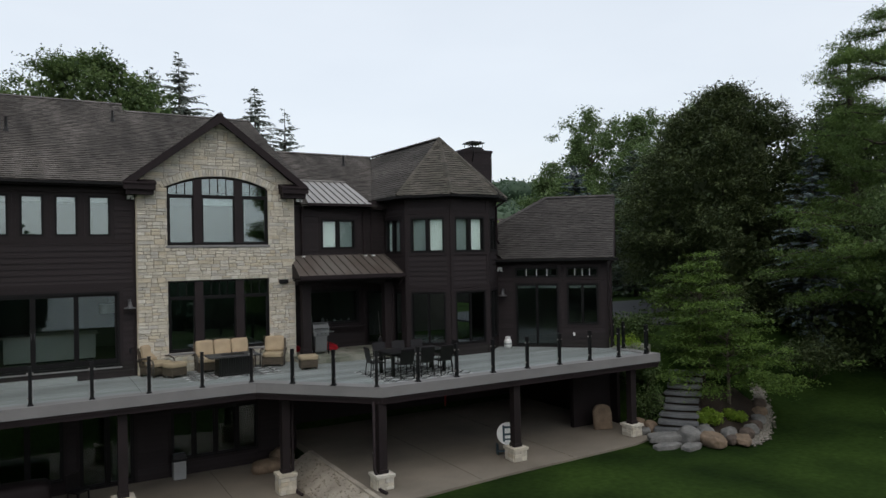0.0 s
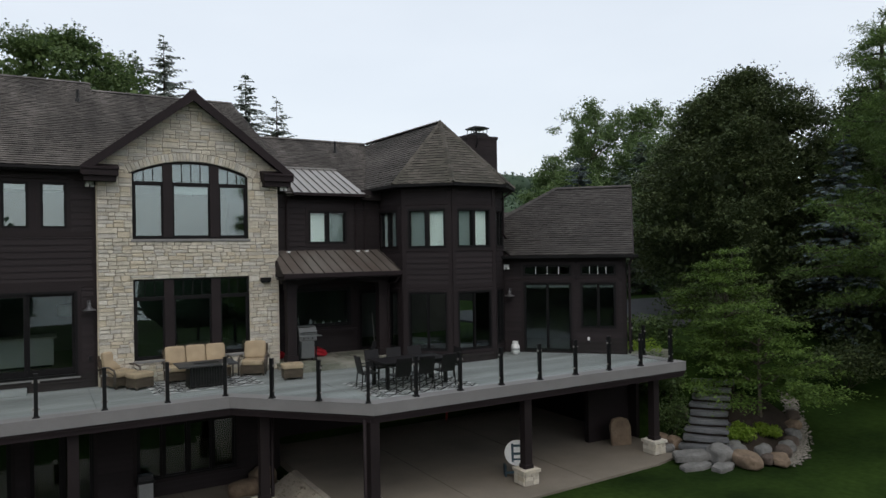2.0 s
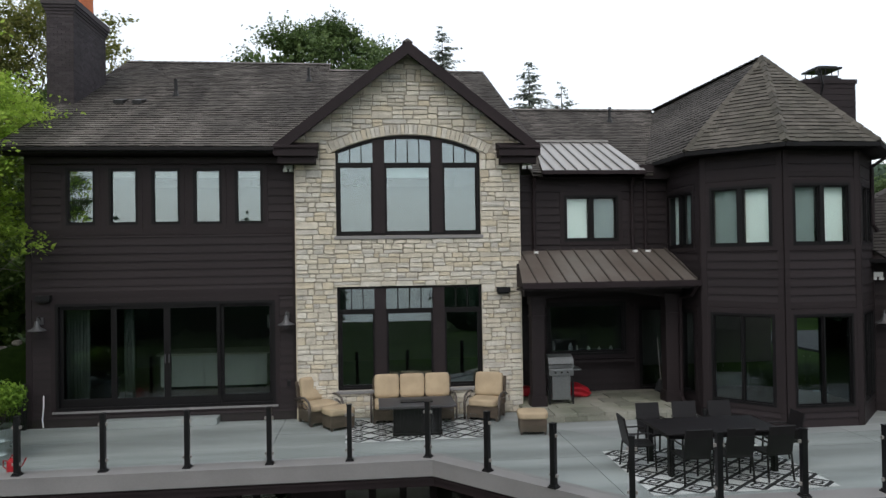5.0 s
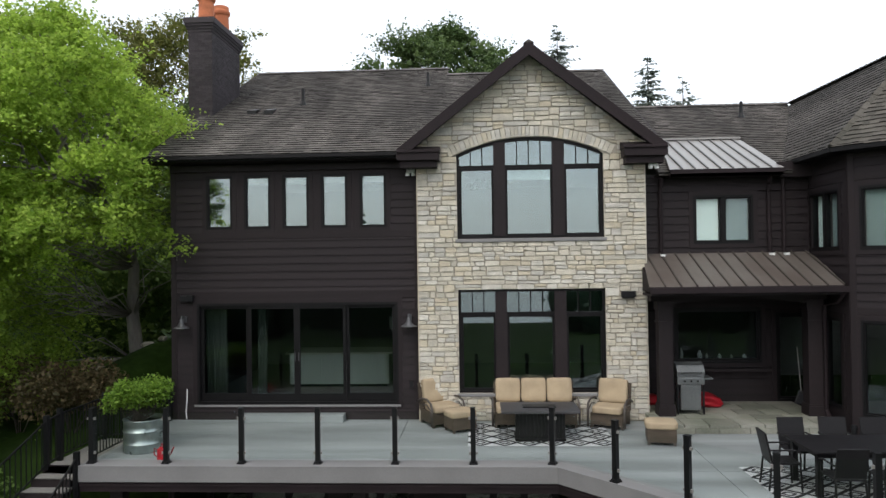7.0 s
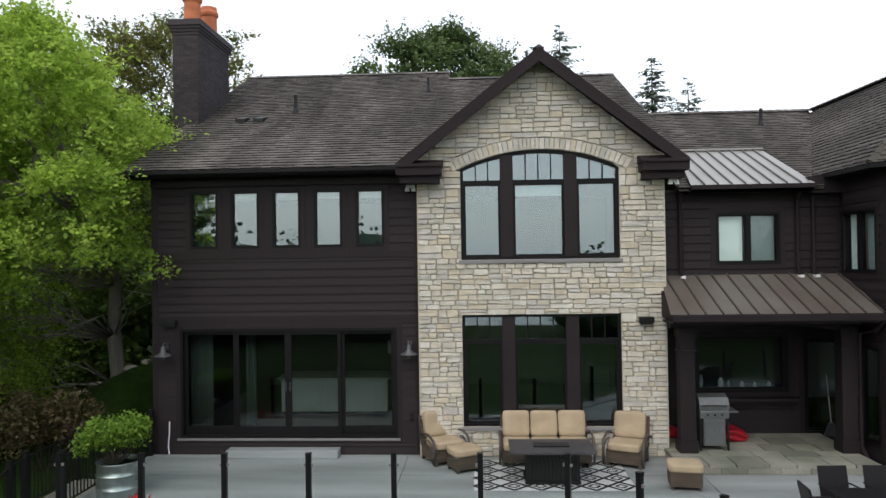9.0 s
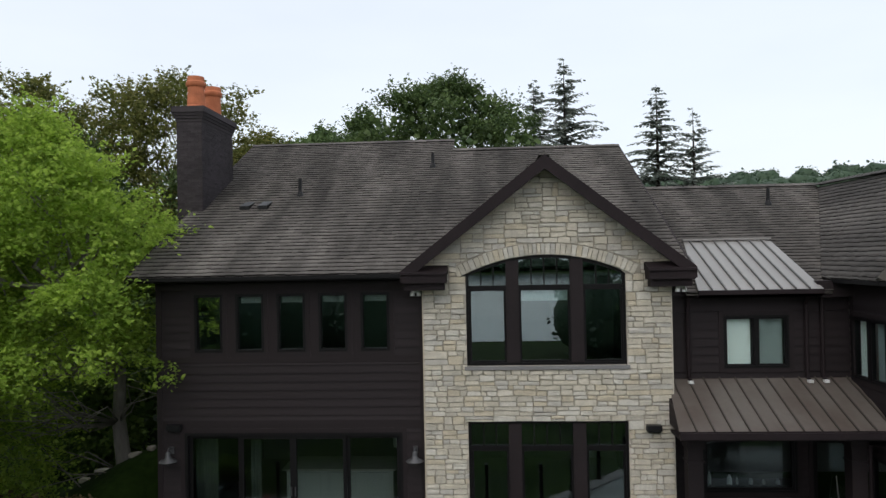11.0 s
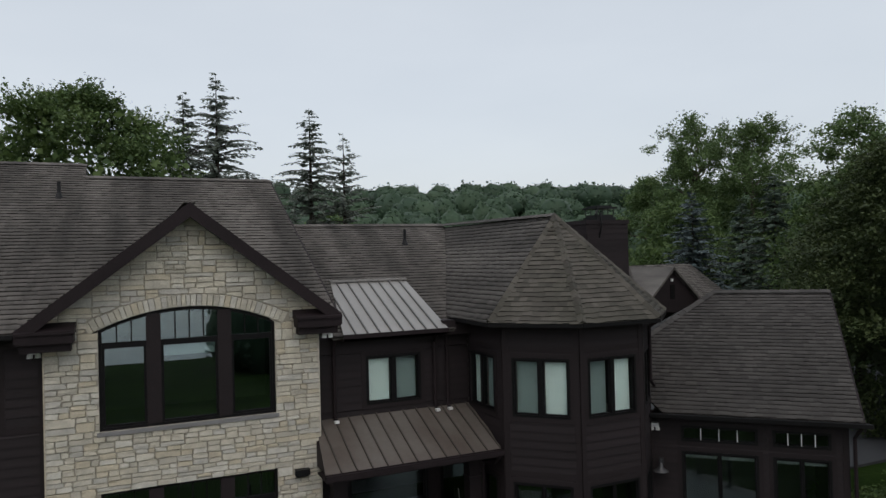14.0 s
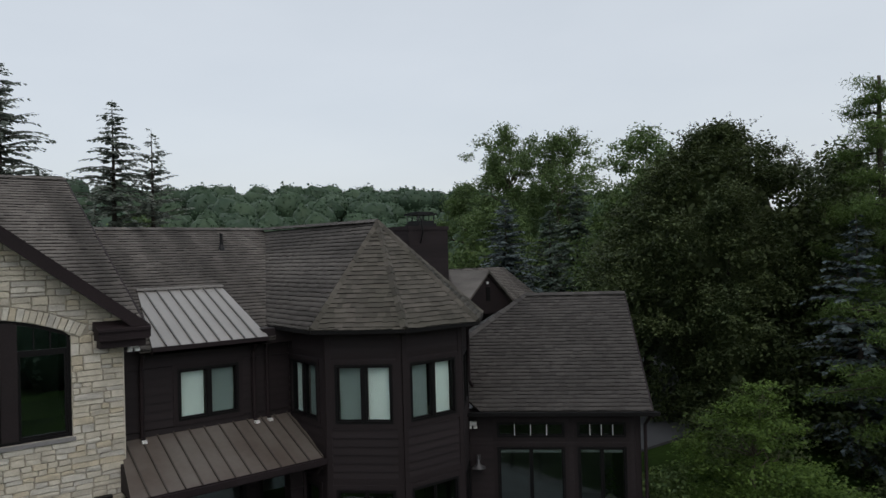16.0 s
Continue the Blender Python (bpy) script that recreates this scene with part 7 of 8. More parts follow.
def conifer(name, label, at, top, spread, mat, bark, seed, tier=0.42, arms=8, spray=0.34, start=0.08, droop=0.25, density=1.0, group="", slope=0.5):
    """A spruce: a straight trunk with whorls of drooping boughs that carry flat sprays."""
    rs = np.random.RandomState(seed)
    tree = thing(name, label, "tree", group, at=at)
    h = top - at[2]
    bm = bmesh.new()
    tube(bm, [(0, 0, -0.3), (0, 0, h * 0.5), (0, 0, h)], [0.017 * h, 0.010 * h, 0.01], 8)
    part("trunk", bm, bark, tree, smooth=True)
    verts, wood = [], bmesh.new()
    z = h * start
    while z < h - 0.15:
        f = z / h
        length = min(spread, 0.15 + slope * (h - z)) * (1 if f > 0.18 else 0.75 + f * 1.4)
        k = max(3, int(arms * (0.55 + 0.45 * (1 - f))))
        a0 = rs.uniform(0, 6.28)
        for i in range(k):
            a = a0 + 6.283 * i / k + rs.normal() * 0.22
            l = max(0.12, length * rs.uniform(0.6, 1.12))
            d = np.array((math.cos(a), math.sin(a), 0))
            side = np.array((-d[1], d[0], 0))
            rise = rs.uniform(-0.12, 0.20) + 0.35 * f
            base = np.array((0, 0, z + rs.normal() * 0.26))
            m = max(3, int(l / spray * 2.1 * density))
            if l > 0.8:
                e = base + d * l * 0.9 + np.array((0, 0, rise * l - droop * l * 0.8))
                tube(wood, [tuple(base), tuple(base + d * l * 0.5 + np.array((0, 0, rise * l * 0.5 - droop * l * 0.25))), tuple(e)], [0.012 + 0.012 * l, 0.008 + 0.008 * l, 0.006], 4)
            for j in range(m):
                s = (j + rs.uniform(0.2, 0.8)) / m
                p = base + d * l * s + np.array((0, 0, rise * l * s - droop * l * s * s))
                for sd in (-1, 1, 0):
                    if sd == 0 and rs.uniform() < 0.5:
                        continue
                    ln = spray * rs.uniform(0.7, 1.35) * (0.55 + 0.45 * (1 - s)) * (1 if l > 0.6 else 0.7)
                    dirv = d * rs.uniform(0.4, 0.9) + side * sd * rs.uniform(0.6, 1.0) + np.array((0, 0, -rs.uniform(0.05, 0.55)))
                    dirv /= np.linalg.norm(dirv)
                    wv = np.cross(dirv, (rs.normal() * 0.5, rs.normal() * 0.5, 1))
                    wv /= np.linalg.norm(wv) + 1e-9
                    w = ln * 0.28
                    verts += [p, p + dirv * ln * 0.5 + wv * w, p + dirv * ln, p + dirv * ln * 0.5 - wv * w]
        z += tier * (0.65 + 0.5 * (1 - f)) * rs.uniform(0.8, 1.2)
    part("bough_frame", wood, bark, tree)
    v = np.array(verts)
    part("crown", raw_mesh("crown", v, np.arange(len(v)).reshape(-1, 4), mat), None, tree, kind="stuff")
    return tree


def pine(name, label, at, top, spread, mat, bark, seed, first=0.3, arms=26, tuft=0.55, per=180, needle=0.3, side=None, long=()):
    """A pine: open, level boughs that end in tufts of needles."""
    rs = np.random.RandomState(seed)
    tree = thing(name, label, "tree", at=at)
    h = top - at[2]
    bm = bmesh.new()
    pts = wander(rs, (0, 0, -0.3), (0, 0, h), 7, 0.012)
    tube(bm, pts, [0.02 * h * (1 - 0.13 * i) for i in range(7)], 9)
    part("trunk", bm, bark, tree, smooth=True)
    tufts = []
    for i in range(arms + len(long)):
        f = first + (0.98 - first) * (i + rs.uniform(0, 1)) / arms
        a = rs.uniform(0, 6.28) if side is None else rs.normal(side, 1.0)
        l = spread * (1 - f) ** 0.5 * rs.uniform(0.6, 1.15)
        if i >= arms:
            f, a, l = long[i - arms]
        base = np.array(pts[0]) + (np.array(pts[-1]) - np.array(pts[0])) * f
        d = np.array((math.cos(a), math.sin(a), rs.uniform(-0.15, 0.4)))
        end = base + d * l
        bm = bmesh.new()
        w = wander(rs, base, end, 5, 0.05)
        tube(bm, w, [0.004 * h * g for g in (1.1, 0.8, 0.6, 0.4, 0.2)], 5)
        part("limb", bm, bark, tree)
        for s in np.arange(0.3, 1.05, max(0.05, 0.35 * tuft / l)):
            p = base + d * l * s + rs.normal(size=3) * np.array((0.28, 0.28, 0.12)) * tuft * 1.6
            tufts.append(p)
    tufts = np.array(tufts)
    n = rs.poisson(per, len(tufts))
    pos = np.repeat(tufts, n, 0) + rs.normal(size=(n.sum(), 3)) * tuft * np.array((0.6, 0.6, 0.32))
    v, f = leaf_quads(pos, needle, rs, flat=0.2, aspect=0.16)
    part("crown", raw_mesh("crown", v, f, mat), None, tree, kind="stuff")
    return tree


def shrub(name, label, at, r, h, mat, seed, n=2500, leaf=0.09, category="shrub", group="", stems=6, parent=None, flat=0.5, ball=0.55):
    rs = np.random.RandomState(seed)
    bush = parent or thing(name, label, category, group, at=at)
    bm = bmesh.new()
    lobes = []
    for i in range(stems):
        a, q = rs.uniform(0, 6.28), rs.uniform(0.2, 0.75) * r
        e = (q * math.cos(a), q * math.sin(a), h * rs.uniform(0.5, 0.85))
        tube(bm, wander(rs, (0.1 * e[0], 0.1 * e[1], 0), e, 4, 0.06), [0.016, 0.012, 0.008, 0.004], 5)
        lobes.append(e)
    part("stem", bm, BARK_DARK, bush, kind="stuff")
    c = np.array(lobes)[rs.randint(0, len(lobes), n)]
    d = rs.normal(size=(n, 3))
    d /= np.linalg.norm(d, axis=1)[:, None]
    pos = c + d * (rs.uniform(0.1, 1, n) ** 0.5)[:, None] * np.array((ball * r, ball * r, 0.76 * ball * h))
    pos[:, 2] = np.maximum(pos[:, 2], 0.03)
    v, f = leaf_quads(pos, leaf, rs, flat=flat)
    part("foliage", raw_mesh("foliage", v, f, mat), None, bush, kind="stuff")
    return bush


# beside the house: a lime-green tree, and planting below it
G = ground_height
rs = np.random.RandomState(17)
SKIRT = [(x, rs.uniform(-5.6, -3.7), 3.15 + 0.42 * (x + 2.0) + 1.5 * rs.uniform() ** 1.3, rs.uniform(0.30, 0.5)) for x in rs.uniform(-2.9, 0.75, 44)]
broad_tree("tree", "bright lime-green tree with a grey trunk beside the house", (-8.75, 3.6, -0.2), 10.2, 3.6, 1.0, LEAF_LIME, BARK_GREY, 11, clumps=500, per=240, leaf=0.118, clump_r=0.55, trunk_r=0.25, crown_at=(-0.35, -3.4), limbs=16, peak=0.5, hollow=0.32, jag=0.45, tip=2.0, bottom=0.5, squash=0.6, twig=0.62, hang=0.6,
           keep=lambda x, y, z: (z > 4.8 or x < -0.9) and x < 2.7 and (x < 2.1 or y < -3.9), extra=(*SKIRT, (2.75, -3.95, 4.65, 0.30), (3.0, -4.0, 4.45, 0.26), (2.35, -3.8, 4.95, 0.34), (2.8, -4.0, 4.25, 0.22)))
broad_tree("tree", "bright lime-green tree with drooping leaves beside the deck stairs", (-12.6, -0.4, -0.9), 9.3, 3.6, 0.9, LEAF_LIME, BARK, 12, clumps=360, per=240, leaf=0.118, clump_r=0.6, trunk_r=0.16, limbs=10, hollow=0.3, tip=2.0, bottom=0.6, jag=0.4, twig=0.7, hang=0.6)
broad_tree("tree", "dark green understory tree in the shade", (-12.2, 7.5, -0.2), 6.5, 3.2, 0.2, LEAF_SHRUB, BARK_DARK, 13, clumps=60, per=300, leaf=0.19, clump_r=0.9, trunk_r=0.13, limbs=8, hollow=0.2, fill=2340)
for i, (x, y, r, h, mat, label) in enumerate((
        (-8.3, -0.5, 1.1, 1.5, LEAF_RUSSET, "reddish-green flowering shrub under the tree"), (-10.2, -2.0, 1.6, 1.9, LEAF_SHRUB, "leafy green shrub in the shade"),
        (-9.6, -0.5, 1.2, 1.7, LEAF_RUSSET, "reddish-green shrub under the tree"), (-11.6, 0.8, 1.5, 1.7, LEAF_RUSSET, "reddish-green shrub under the tree"),
        (-9.2, -3.9, 1.3, 1.5, LEAF_SHRUB, "leafy green shrub by the stair fence"), (-11.8, -4.6, 1.8, 1.8, LEAF_SHRUB, "leafy green shrub by the stair fence"),
        (-7.5, 6.2, 1.1, 1.7, LEAF_SHRUB, "leafy green shrub by the house wall"), (-13.6, -2.4, 1.9, 2.3, LEAF_SHRUB, "leafy green shrub in the shade"))):
    shrub("shrub", label, (x, y, G(x, y) - 0.05), r, h, mat, 40 + i, n=4200, leaf=0.10)
for i, (x, w) in enumerate(((-9.75, 0.15), (-9.3, 0.2), (-8.75, 0.13), (-8.3, 0.19), (-7.9, 0.12), (-7.5, 0.16), (-7.1, 0.14))):
    y = 3.35 + 0.1 * (i % 3)
    boulder("pale limestone edging rock on the grass bank", (x, y, G(x, y) + 0.03), (w, 0.11, 0.08), CURB, 700 + i, 20 * i, "edging_rock", "bank edging rocks")
# behind the house
broad_tree("tree", "large oak with leaves turning brown behind the chimney", (-12.6, 15.0, -0.3), 14.9, 5.7, 2.0, LEAF_OAK, BARK_DARK, 21, clumps=480, per=190, leaf=0.17, clump_r=0.6, trunk_r=0.2, limbs=44, hollow=0.2, jag=0.5, peak=0.6, tip=2.4, twig=0.7, hang=0.3)
broad_tree("tree", "large oak with brown-tinged leaves behind the lime tree", (-18.6, 14.0, -0.5), 14.9, 5.2, 2.0, LEAF_OAK, BARK_DARK, 22, clumps=400, per=190, leaf=0.17, clump_r=0.62, trunk_r=0.2, limbs=34, hollow=0.2, jag=0.5, peak=0.6, tip=2.4, twig=0.7, hang=0.3)
broad_tree("tree", "dense dark green tree behind the roof", (-0.5, 16.8, -0.3), 14.9, 5.6, 5.2, LEAF_GREEN, BARK_DARK, 23, clumps=400, per=260, leaf=0.155, clump_r=0.62, trunk_r=0.3, limbs=12, peak=0.5, jag=0.55, tip=1.8, fill=5200, twig=0.7, hang=0.2)
broad_tree("tree", "green tree behind the roof ridge", (-5.6, 25.5, -0.4), 15.1, 3.8, 4.0, LEAF_GREEN, BARK_DARK, 24, clumps=190, per=240, leaf=0.2, clump_r=0.75, trunk_r=0.24, fill=2400, twig=0.7, hang=0.3)
broad_tree("tree", "yellow-green tree behind the roof ridge", (-7.6, 23.0, -0.4), 14.2, 3.4, 6.0, LEAF_POPLAR, BARK_DARK, 25, tip=2.0, peak=0.55, clumps=170, per=230, leaf=0.2, clump_r=0.7, trunk_r=0.2, fill=2000, twig=0.7)
broad_tree("tree", "yellow-green tree behind the chimney", (-11.0, 23.0, -0.4), 13.7, 2.8, 6.0, LEAF_OAK, BARK_DARK, 26, tip=2.2, peak=0.55, clumps=130, per=220, leaf=0.2, clump_r=0.75, trunk_r=0.2, fill=1400, twig=0.7)
broad_tree("tree", "dark green shrubby tree behind the chimney", (-9.8, 12.0, -0.3), 11.2, 3.0, 0.5, LEAF_GREEN, BARK_DARK, 27, clumps=70, per=260, leaf=0.17, clump_r=0.8, trunk_r=0.15, limbs=8, fill=1200)
broad_tree("tree", "dark green shrubby tree under the oaks", (-15.5, 12.0, -0.3), 12.3, 4.2, 0.5, LEAF_GREEN, BARK_DARK, 28, clumps=80, per=260, leaf=0.19, clump_r=0.9, trunk_r=0.15, limbs=8, fill=1500)
conifer("spruce", "tall dark spruce with sparse drooping boughs", (14.9, 39.5, -0.6), 19.9, 3.8, NEEDLE_HAZE, BARK_DARK, 31, tier=0.55, spray=0.44, arms=9, droop=0.34, density=1.25, slope=0.52)
conifer("spruce", "slender spruce with thin upper boughs", (16.9, 37.0, -0.6), 17.5, 3.3, NEEDLE_HAZE, BARK_DARK, 32, tier=0.66, spray=0.44, arms=8, droop=0.12, density=1.15, slope=0.52)
conifer("spruce", "tall spruce with long open boughs", (7.0, 32.5, -0.5), 20.05, 3.9, NEEDLE_HAZE, BARK_DARK, 33, tier=0.58, spray=0.44, arms=9, droop=0.22, density=1.2, slope=0.56)
conifer("spruce", "grey-green spruce beside a taller one", (5.0, 33.5, -0.5), 18.9, 2.6, NEEDLE_HAZE, BARK_DARK, 34, tier=0.48, spray=0.44, arms=9, density=1.2, slope=0.5)
conifer("spruce", "low blue spruce behind the roof", (12.6, 35.0, -0.5), 11.5, 3.4, NEEDLE_HAZE, BARK_DARK, 35, tier=0.5, spray=0.5, arms=9)
broad_tree("tree", "green tree beyond the drive", (19.0, 50.0, -0.8), 12.2, 4.5, 2.0, LEAF_GREEN, BARK_DARK, 36, clumps=40, per=160, leaf=0.34, clump_r=1.3, trunk_r=0.2)
# beyond the drive
conifer("spruce", "blue-grey spruce beyond the drive", (43.0, 27.5, -0.5), 12.5, 3.5, NEEDLE_BLUE, BARK_DARK, 51, tier=0.42, spray=0.5, arms=10, density=1.2)
conifer("spruce", "dark green spruce beyond the drive", (43.0, 19.6, -0.5), 13.0, 3.8, NEEDLE_DARK, BARK_DARK, 52, tier=0.4, spray=0.5, arms=10, density=1.2)
conifer("spruce", "dark green spruce beyond the drive", (49.0, 28.0, -0.5), 11.8, 3.4, NEEDLE_DARK, BARK_DARK, 53, tier=0.45, spray=0.55, arms=9)
broad_tree("tree", "tall airy poplar with gaps in its crown", (71.0, 56.0, -0.5), 24.9, 6.8, 8.0, LEAF_POPLAR, BARK, 54, twig=1.3, hang=0.2, clumps=190, per=250, leaf=0.33, clump_r=1.05, trunk_r=0.5, limbs=24, hollow=0.15, jag=0.9, peak=0.55, tip=2.2)
broad_tree("tree", "tall airy poplar with gaps in its crown", (71.0, 46.5, -0.5), 23.4, 4.9, 8.0, LEAF_POPLAR, BARK, 154, twig=1.3, hang=0.2, clumps=140, per=250, leaf=0.33, clump_r=1.0, trunk_r=0.45, limbs=20, hollow=0.15, jag=0.9, peak=0.6, tip=2.4)
broad_tree("tree", "lower poplar beside taller ones", (71.0, 65.0, -0.5), 18.5, 5.4, 3.0, LEAF_POPLAR, BARK, 155, clumps=80, per=210, leaf=0.42, clump_r=1.5, trunk_r=0.4, limbs=12, hollow=0.15, jag=0.5)
broad_tree("tree", "light green tree beyond the drive", (52.0, 20.0, -0.4), 18.0, 4.8, 2.0, LEAF_POPLAR, BARK_DARK, 55, twig=1.1, hang=0.2, clumps=160, per=250, leaf=0.27, clump_r=1.0, trunk_r=0.3, jag=0.6, hollow=0.2, peak=0.6, tip=2.2, limbs=16)
broad_tree("tree", "green tree beyond the drive", (55.0, 41.0, -0.5), 13.5, 6.0, 1.0, LEAF_GREEN, BARK_DARK, 56, clumps=90, per=220, leaf=0.32, clump_r=1.4, trunk_r=0.3, fill=2340)
broad_tree("tree", "green tree beyond the garage", (35.0, 40.0, -0.6), 10.2, 5.0, 0.5, LEAF_GREEN, BARK_DARK, 57, clumps=80, per=220, leaf=0.28, clump_r=1.2, trunk_r=0.25, fill=1820)
broad_tree("tree", "bright green small tree behind the chimney", (24.5, 16.5, -0.3), 8.2, 1.6, 2.0, LEAF_LIME, BARK, 58, clumps=30, per=200, leaf=0.16, clump_r=0.5, trunk_r=0.1)
# right of the house
broad_tree("tree", "very large dense dark green maple", (33.0, 2.6, -0.3), 13.6, 6.5, -0.4, LEAF_DARK, BARK_DARK, 61, clumps=700, per=360, leaf=0.15, clump_r=0.75, trunk_r=0.4, limbs=8, peak=0.36, hollow=0.62, jag=0.42, squash=0.4, tip=1.8, heart=0.46, twig=0.8, hang=0.35, flat=0.9, keep=lambda x, y, z: z > 2.4 or y < 1.5, fill=9500, bottom=0.75)
broad_tree("tree", "dense dark tree beside the maple", (38.5, 10.5, -0.3), 12.4, 4.4, 1.6, LEAF_GREEN, BARK_DARK, 62, clumps=130, per=300, leaf=0.22, clump_r=0.95, trunk_r=0.3, limbs=8, heart=0.46, fill=2200, bottom=0.7)
conifer("spruce", "blue spruce in front of the maple", (30.2, -4.7, -0.5), 8.9, 2.4, NEEDLE_BLUE, BARK_DARK, 63, tier=0.45, spray=0.36, arms=9, density=1.1)
pine("pine", "tall white pine with open level boughs", (35.0, -4.0, -0.5), 14.9, 4.0, NEEDLE_PINE, BARK_DARK, 64, first=0.2, arms=46, tuft=0.42, per=95, needle=0.22)
pine("pine", "big white pine with long light green boughs at the lawn's edge", (29.6, -9.0, -1.6), 17.5, 5.4, NEEDLE_PINE, BARK_DARK, 65, first=0.16, arms=50, tuft=0.42, per=95, needle=0.22, long=((0.27, 2.30, 5.6), (0.285, 2.5, 5.0), (0.26, 2.75, 4.6), (0.30, 3.1, 4.4), (0.20, 2.5, 4.2), (0.34, 2.2, 4.6)))
broad_tree("tree", "fine-leaved light green tree at the edge of the lawn", (30.0, -10.5, -1.5), 8.2, 3.2, -1.6, LEAF_POPLAR, BARK_DARK, 66, clumps=130, per=330, leaf=0.13, clump_r=0.75, trunk_r=0.2, limbs=6, fill=2340)
broad_tree("tree", "leafy green tree at the edge of the lawn", (26.5, -14.2, -2.6), 5.5, 2.5, -2.4, LEAF_GREEN, BARK_DARK, 67, clumps=80, per=300, leaf=0.13, clump_r=0.7, trunk_r=0.16, limbs=6, fill=1560)
broad_tree("tree", "dark tree behind the lawn's edge", (39.0, -1.0, -1.0), 12.6, 4.6, -1.2, LEAF_DARK, BARK_DARK, 68, clumps=110, per=260, leaf=0.24, clump_r=1.1, trunk_r=0.3, limbs=6, heart=0.46, fill=2200, bottom=0.8)
broad_tree("tree", "dark low tree beyond the drive", (44.0, 6.0, -0.5), 6.5, 4.6, -0.4, LEAF_DARK, BARK_DARK, 170, clumps=70, per=220, leaf=0.24, clump_r=1.0, trunk_r=0.2, limbs=6, heart=0.46, fill=2200, bottom=0.85)
broad_tree("tree", "dark shady tree behind the rock garden", (33.5, -5.5, -1.0), 6.5, 4.2, -1.2, LEAF_DARK, BARK_DARK, 168, clumps=90, per=260, leaf=0.2, clump_r=0.9, trunk_r=0.2, limbs=6, heart=0.46, fill=2200, bottom=0.85)
OX, OY = 20.6, -7.0
broad_tree("ornamental_tree", "fresh green spreading ornamental tree in the rock garden", (OX, OY, G(OX, OY) - 0.1), 1.7, 2.7, -1.3, LEAF_ORN, BARK, 69, twig=0.6, hang=0.12, flat=1.6, level=0.15, tiers=0.46, clumps=170, per=150, leaf=0.11, clump_r=0.45, trunk_r=0.08, limbs=18, peak=0.35, hollow=0.3, jag=0.8, squash=0.12, bottom=0.7)
broad_tree("ornamental_tree", "taller fresh green ornamental tree with layered boughs", (21.4, -5.0, G(21.4, -5.0) - 0.1), 3.6, 2.25, -0.6, LEAF_ORN, BARK, 169, twig=0.5, hang=0.12, flat=1.6, level=0.15, tiers=0.5, clumps=140, per=150, leaf=0.11, clump_r=0.45, trunk_r=0.08, limbs=18, peak=0.4, hollow=0.3, jag=0.9, squash=0.12)
# on the lawn in front, seen only mirrored in the windows
pine("pine", "tall dark pine near the lake shore", (-19.0, -32.5, -3.7), 11.8, 3.4, NEEDLE_PINE, BARK_DARK, 76, first=0.2, arms=44, tuft=0.45, per=95, needle=0.24)
pine("pine", "tall dark pine on the lawn in front of the house", (10.6, -21.0, -3.3), 11.2, 2.6, NEEDLE_PINE, BARK_DARK, 75, first=0.25, arms=40, tuft=0.42, per=95, needle=0.22)


def crown_core(rings=7, sides=12):
    """A unit ball of quads, the dense heart of a far crown."""
    v = [(math.sin(math.pi * j / rings) * math.cos(2 * math.pi * i / sides), math.sin(math.pi * j / rings) * math.sin(2 * math.pi * i / sides), math.cos(math.pi * j / rings)) for j in range(rings + 1) for i in range(sides)]
    f = [(j * sides + i, (j + 1) * sides + i, (j + 1) * sides + (i + 1) % sides, j * sides + (i + 1) % sides) for j in range(rings) for i in range(sides)]
    return np.array(v), np.array(f)


CORE = crown_core()


def far_woods(name, label, rows, mat, seed, leaf, k=420, heart=0.86):
    """Crowns of a distant wood as one mass of leaf clumps."""
    rs = np.random.RandomState(seed)
    vs, n0, fs = [], 0, []
    for n, az0, az1, r0, r1, h0, h1, w in rows:
        for _ in range(n):
            az, r = radians(rs.uniform(az0, az1)), rs.uniform(r0, r1)
            x, y = 1.5 + r * math.sin(az), -15 + r * math.cos(az)
            z = ground_height(x, y)
            h, cw = rs.uniform(h0, h1) * rs.uniform(0.8, 1.2), w * rs.uniform(0.75, 1.3)
            d = rs.normal(size=(k, 3))
            d /= np.linalg.norm(d, axis=1)[:, None]
            q = rs.uniform(0.78, 1.06, k)[:, None]
            lump = 1 + 0.16 * np.sin(d[:, :1] * 5 + az * 40) * np.cos(d[:, 1:2] * 6 + r)
            pos = np.array((x, y, z + h * 0.5)) + d * q * lump * np.array((cw, cw, h * 0.52))
            v, f = leaf_quads(pos, leaf * (r / 200) ** 0.5, rs, flat=0.3, aspect=0.8)
            d = CORE[0]
            lump = 1 + 0.16 * np.sin(d[:, :1] * 5 + az * 40) * np.cos(d[:, 1:2] * 6 + r)
            core = np.array((x, y, z + h * 0.46)) + d * heart * lump * np.array((cw, cw, h * 0.52))
            vs += [v, core]
            fs += [f + n0, CORE[1] + n0 + len(v)]
            n0 += len(v) + len(core)
    ob = part(name, raw_mesh(name, np.concatenate(vs), np.concatenate(fs), mat), None, None, label, kind="stuff")
    ob["category"] = "woods"
    return ob


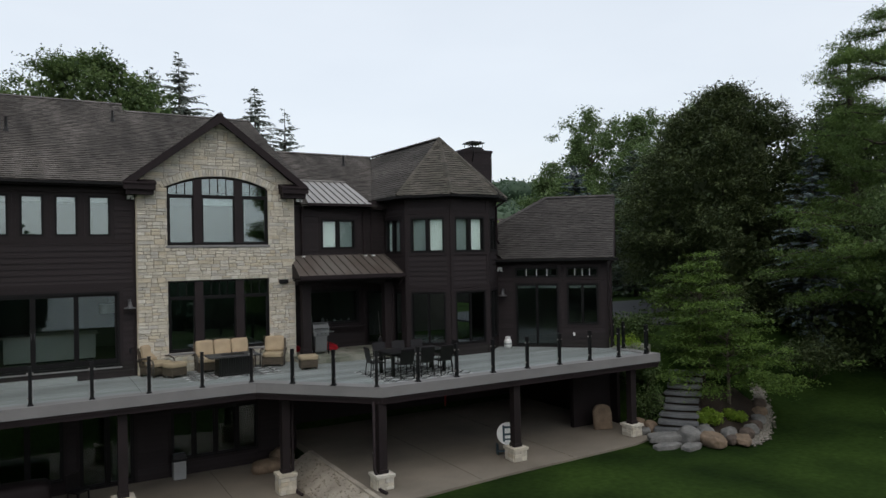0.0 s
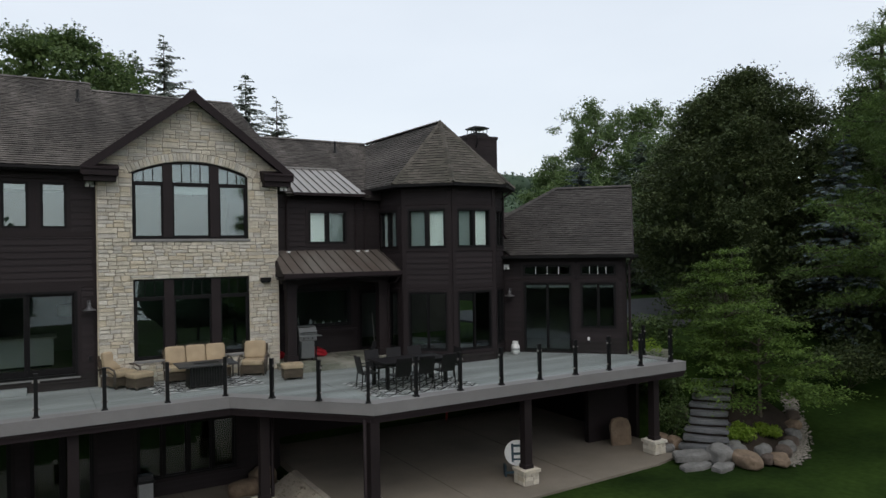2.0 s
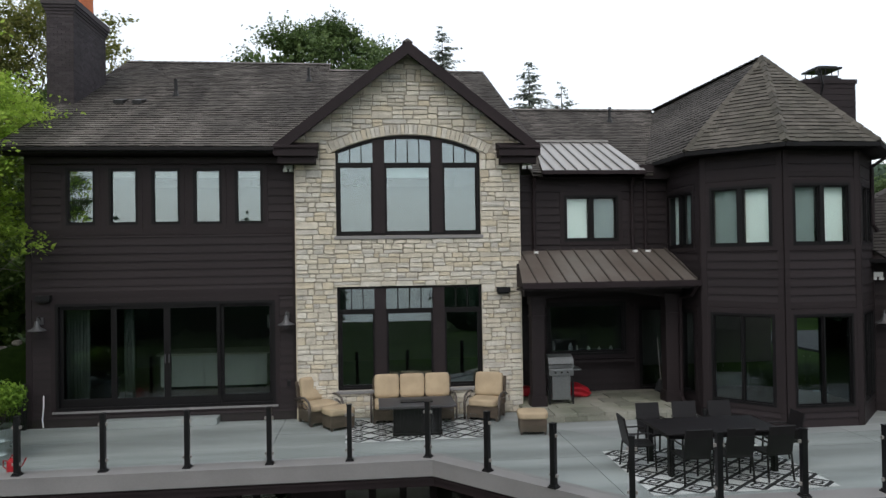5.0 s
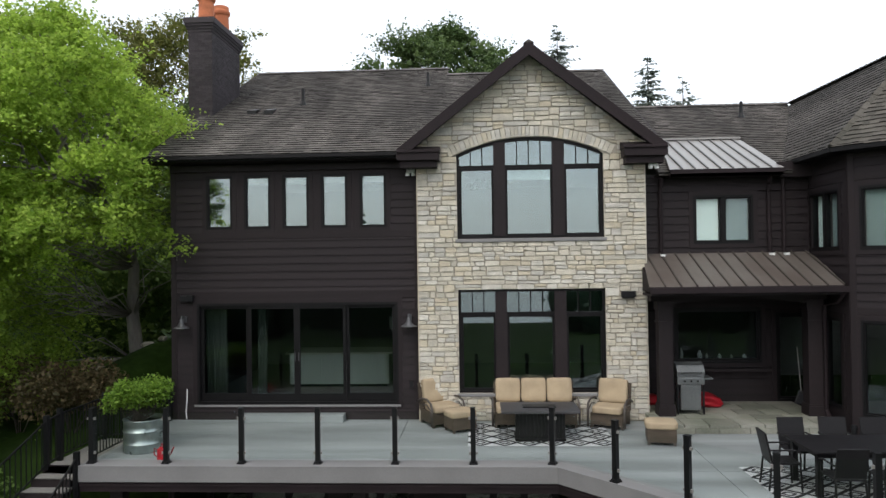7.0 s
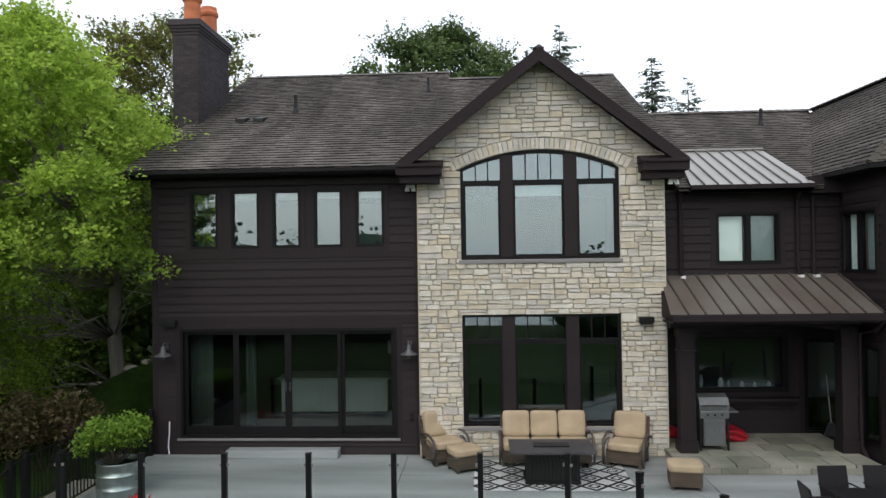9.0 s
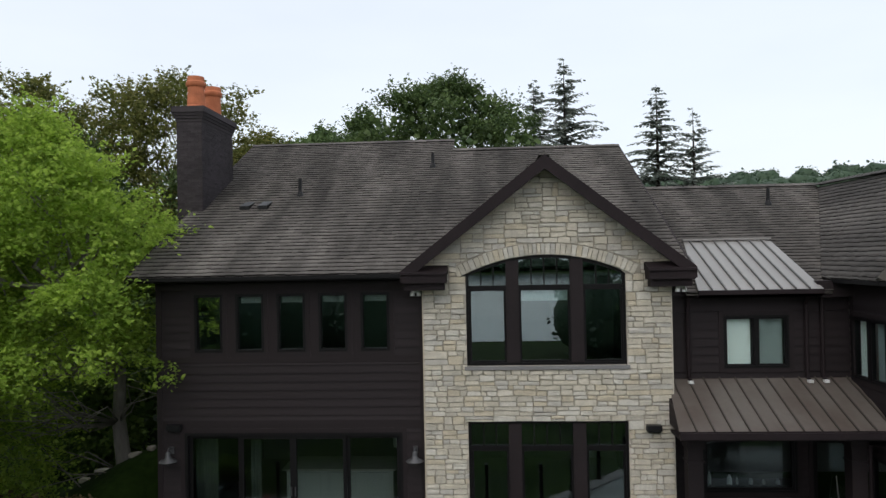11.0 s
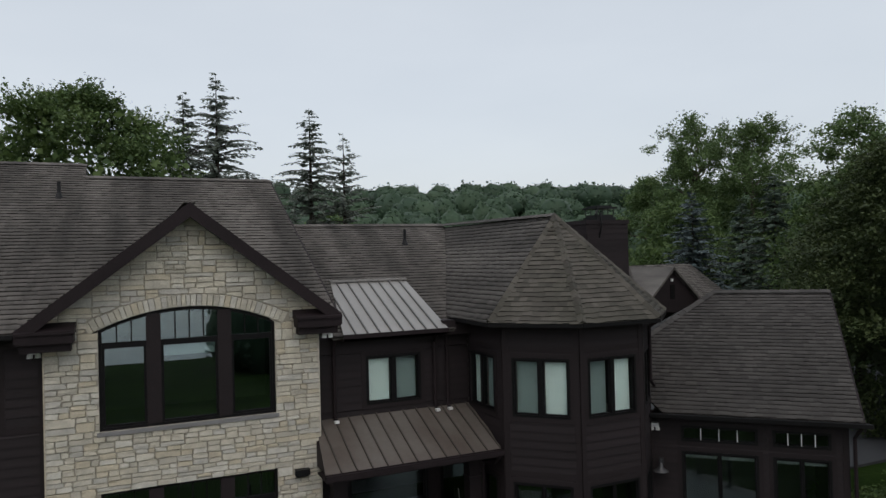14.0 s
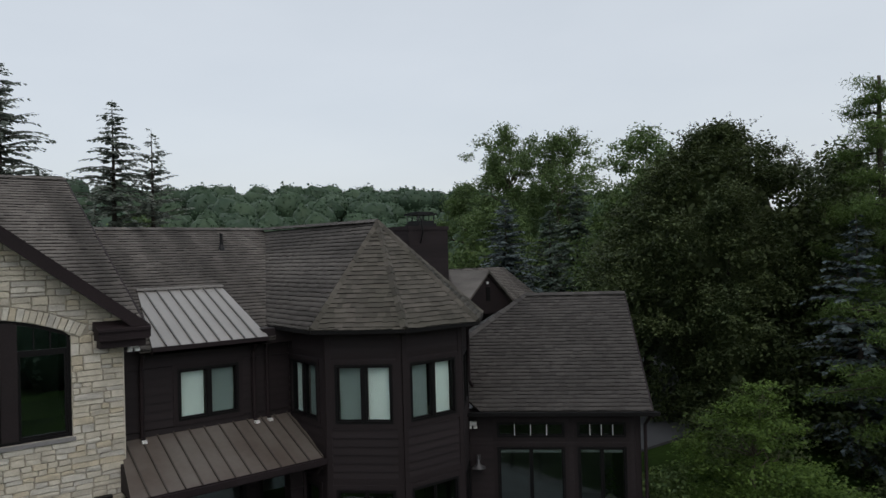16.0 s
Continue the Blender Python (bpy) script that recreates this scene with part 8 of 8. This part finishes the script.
far_woods("far_woods", "dense green woods on the far hillside", ((420, -22, 88, 120, 240, 9, 13, 5.0), (420, -22, 88, 240, 400, 9, 12, 6.0), (110, -22, 60, 330, 430, 10, 12, 8.0)), WOODS, 74, 1.0, 200, 0.93)
far_woods("near_woods", "dark shady woods beyond the drive", ((60, 40, 72, 66, 110, 6, 9, 4.0), (40, -40, -22, 60, 120, 8, 13, 4.5), (40, 74, 100, 50, 75, 8, 11, 4.0)), LEAF_GREEN, 72, 0.95, 600, 0.6)
far_woods("shore_woods", "dark trees round the lake", ((230, 135, 232, 515, 600, 6, 8, 10.0), (48, 184, 232, 48, 72, 9, 12, 3.4), (36, 128, 169, 52, 75, 8, 11, 3.2), (55, 100, 140, 40, 90, 10, 16, 4.5), (55, 232, 300, 30, 90, 10, 16, 4.5)), WOODS, 73, 1.5, 170)

# ---- shrubs and grasses ----
shrub("planted_bush", "", (0, 0, 0), 0.72, 0.86, LEAF_SHRUB_BRIGHT, 91, n=4600, leaf=0.075, stems=26, ball=0.33, parent=part("bush", boxes((-0.02, 0.02, -0.02, 0.02, 0.0, 0.2)), BARK, tub, "leafy bright green bush", m=pose(-0.12, 0, 0.56)))
for i, (x, y, r, h, mat, label) in enumerate((
        (18.7, -7.6, 0.5, 0.6, LEAF_LIME, "low bright green shrub in the bed"), (20.0, -7.7, 0.5, 0.5, LEAF_LIME, "low bright green shrub in the bed"),
        (17.15, -6.0, 0.6, 1.5, LEAF_GREEN, "ornamental grass clump beside the steps"), (17.6, -4.9, 0.75, 1.4, LEAF_GREEN, "ornamental grass clump beside the steps"), (17.75, -5.5, 0.65, 1.2, LEAF_GREEN, "ornamental grass clump beside the steps"),
        (18.0, -3.9, 0.7, 1.0, LEAF_LIME, "bright green perennials by the terrace end"), (19.4, -2.8, 1.2, 1.4, LEAF_GREEN, "green shrub above the rock garden"),
        (22.6, -4.6, 1.4, 1.6, LEAF_DARK, "dark green shrub behind the rock garden"), (18.3, -2.0, 0.45, 0.7, LEAF_LIME, "small rounded green shrub by the path"),
        (24.5, -3.0, 1.8, 2.0, LEAF_DARK, "dark green shrub behind the rock garden"), (27.0, -6.5, 1.8, 1.9, LEAF_DARK, "dark green shrub at the wood's edge"))):
    shrub("shrub", label, (x, y, G(x, y) + 0.02), r, h, mat, 140 + i, n=1800 if r < 1 else 3000, leaf=0.09 if r < 1 else 0.13)

# ---- the stones of the gable front ----
order = sorted(range(len(stones)), key=lambda i: abs(sum(p[1] for p in stones[i]) / len(stones[i]) - 4.6) + 0.2 * abs(stones[i][0][0] - 3.6))
single = set(order[:300])
jv, jf = [], []
random.seed(5)
for i, poly in enumerate(stones):
    vs, fs = stone_mesh(poly, random.uniform(0.028, 0.05))
    if i in single:
        me = bpy.data.meshes.new("stone")
        me.from_pydata(vs, [], fs)
        me.materials.append(STONE)
        part("stone", me, None, stone_wall)
    else:
        k = len(jv)
        jv += vs
        jf += [tuple(k + q for q in f) for f in fs]
me = bpy.data.meshes.new("stonework")
me.from_pydata(jv, [], jf)
me.materials.append(STONE)
part("stonework", me, None, stone_wall, kind="stuff")
# returns of the stone at the two sides
part("stone_return", boxes((SX0 - 0.02, SX0 + 0.004, 0.0, 0.3, 0.0, 6.3)), STONE, stone_wall)
part("stone_return", boxes((SX1 - 0.004, SX1 + 0.02, 0.0, 0.75, 0.0, 6.3)), STONE, stone_wall)
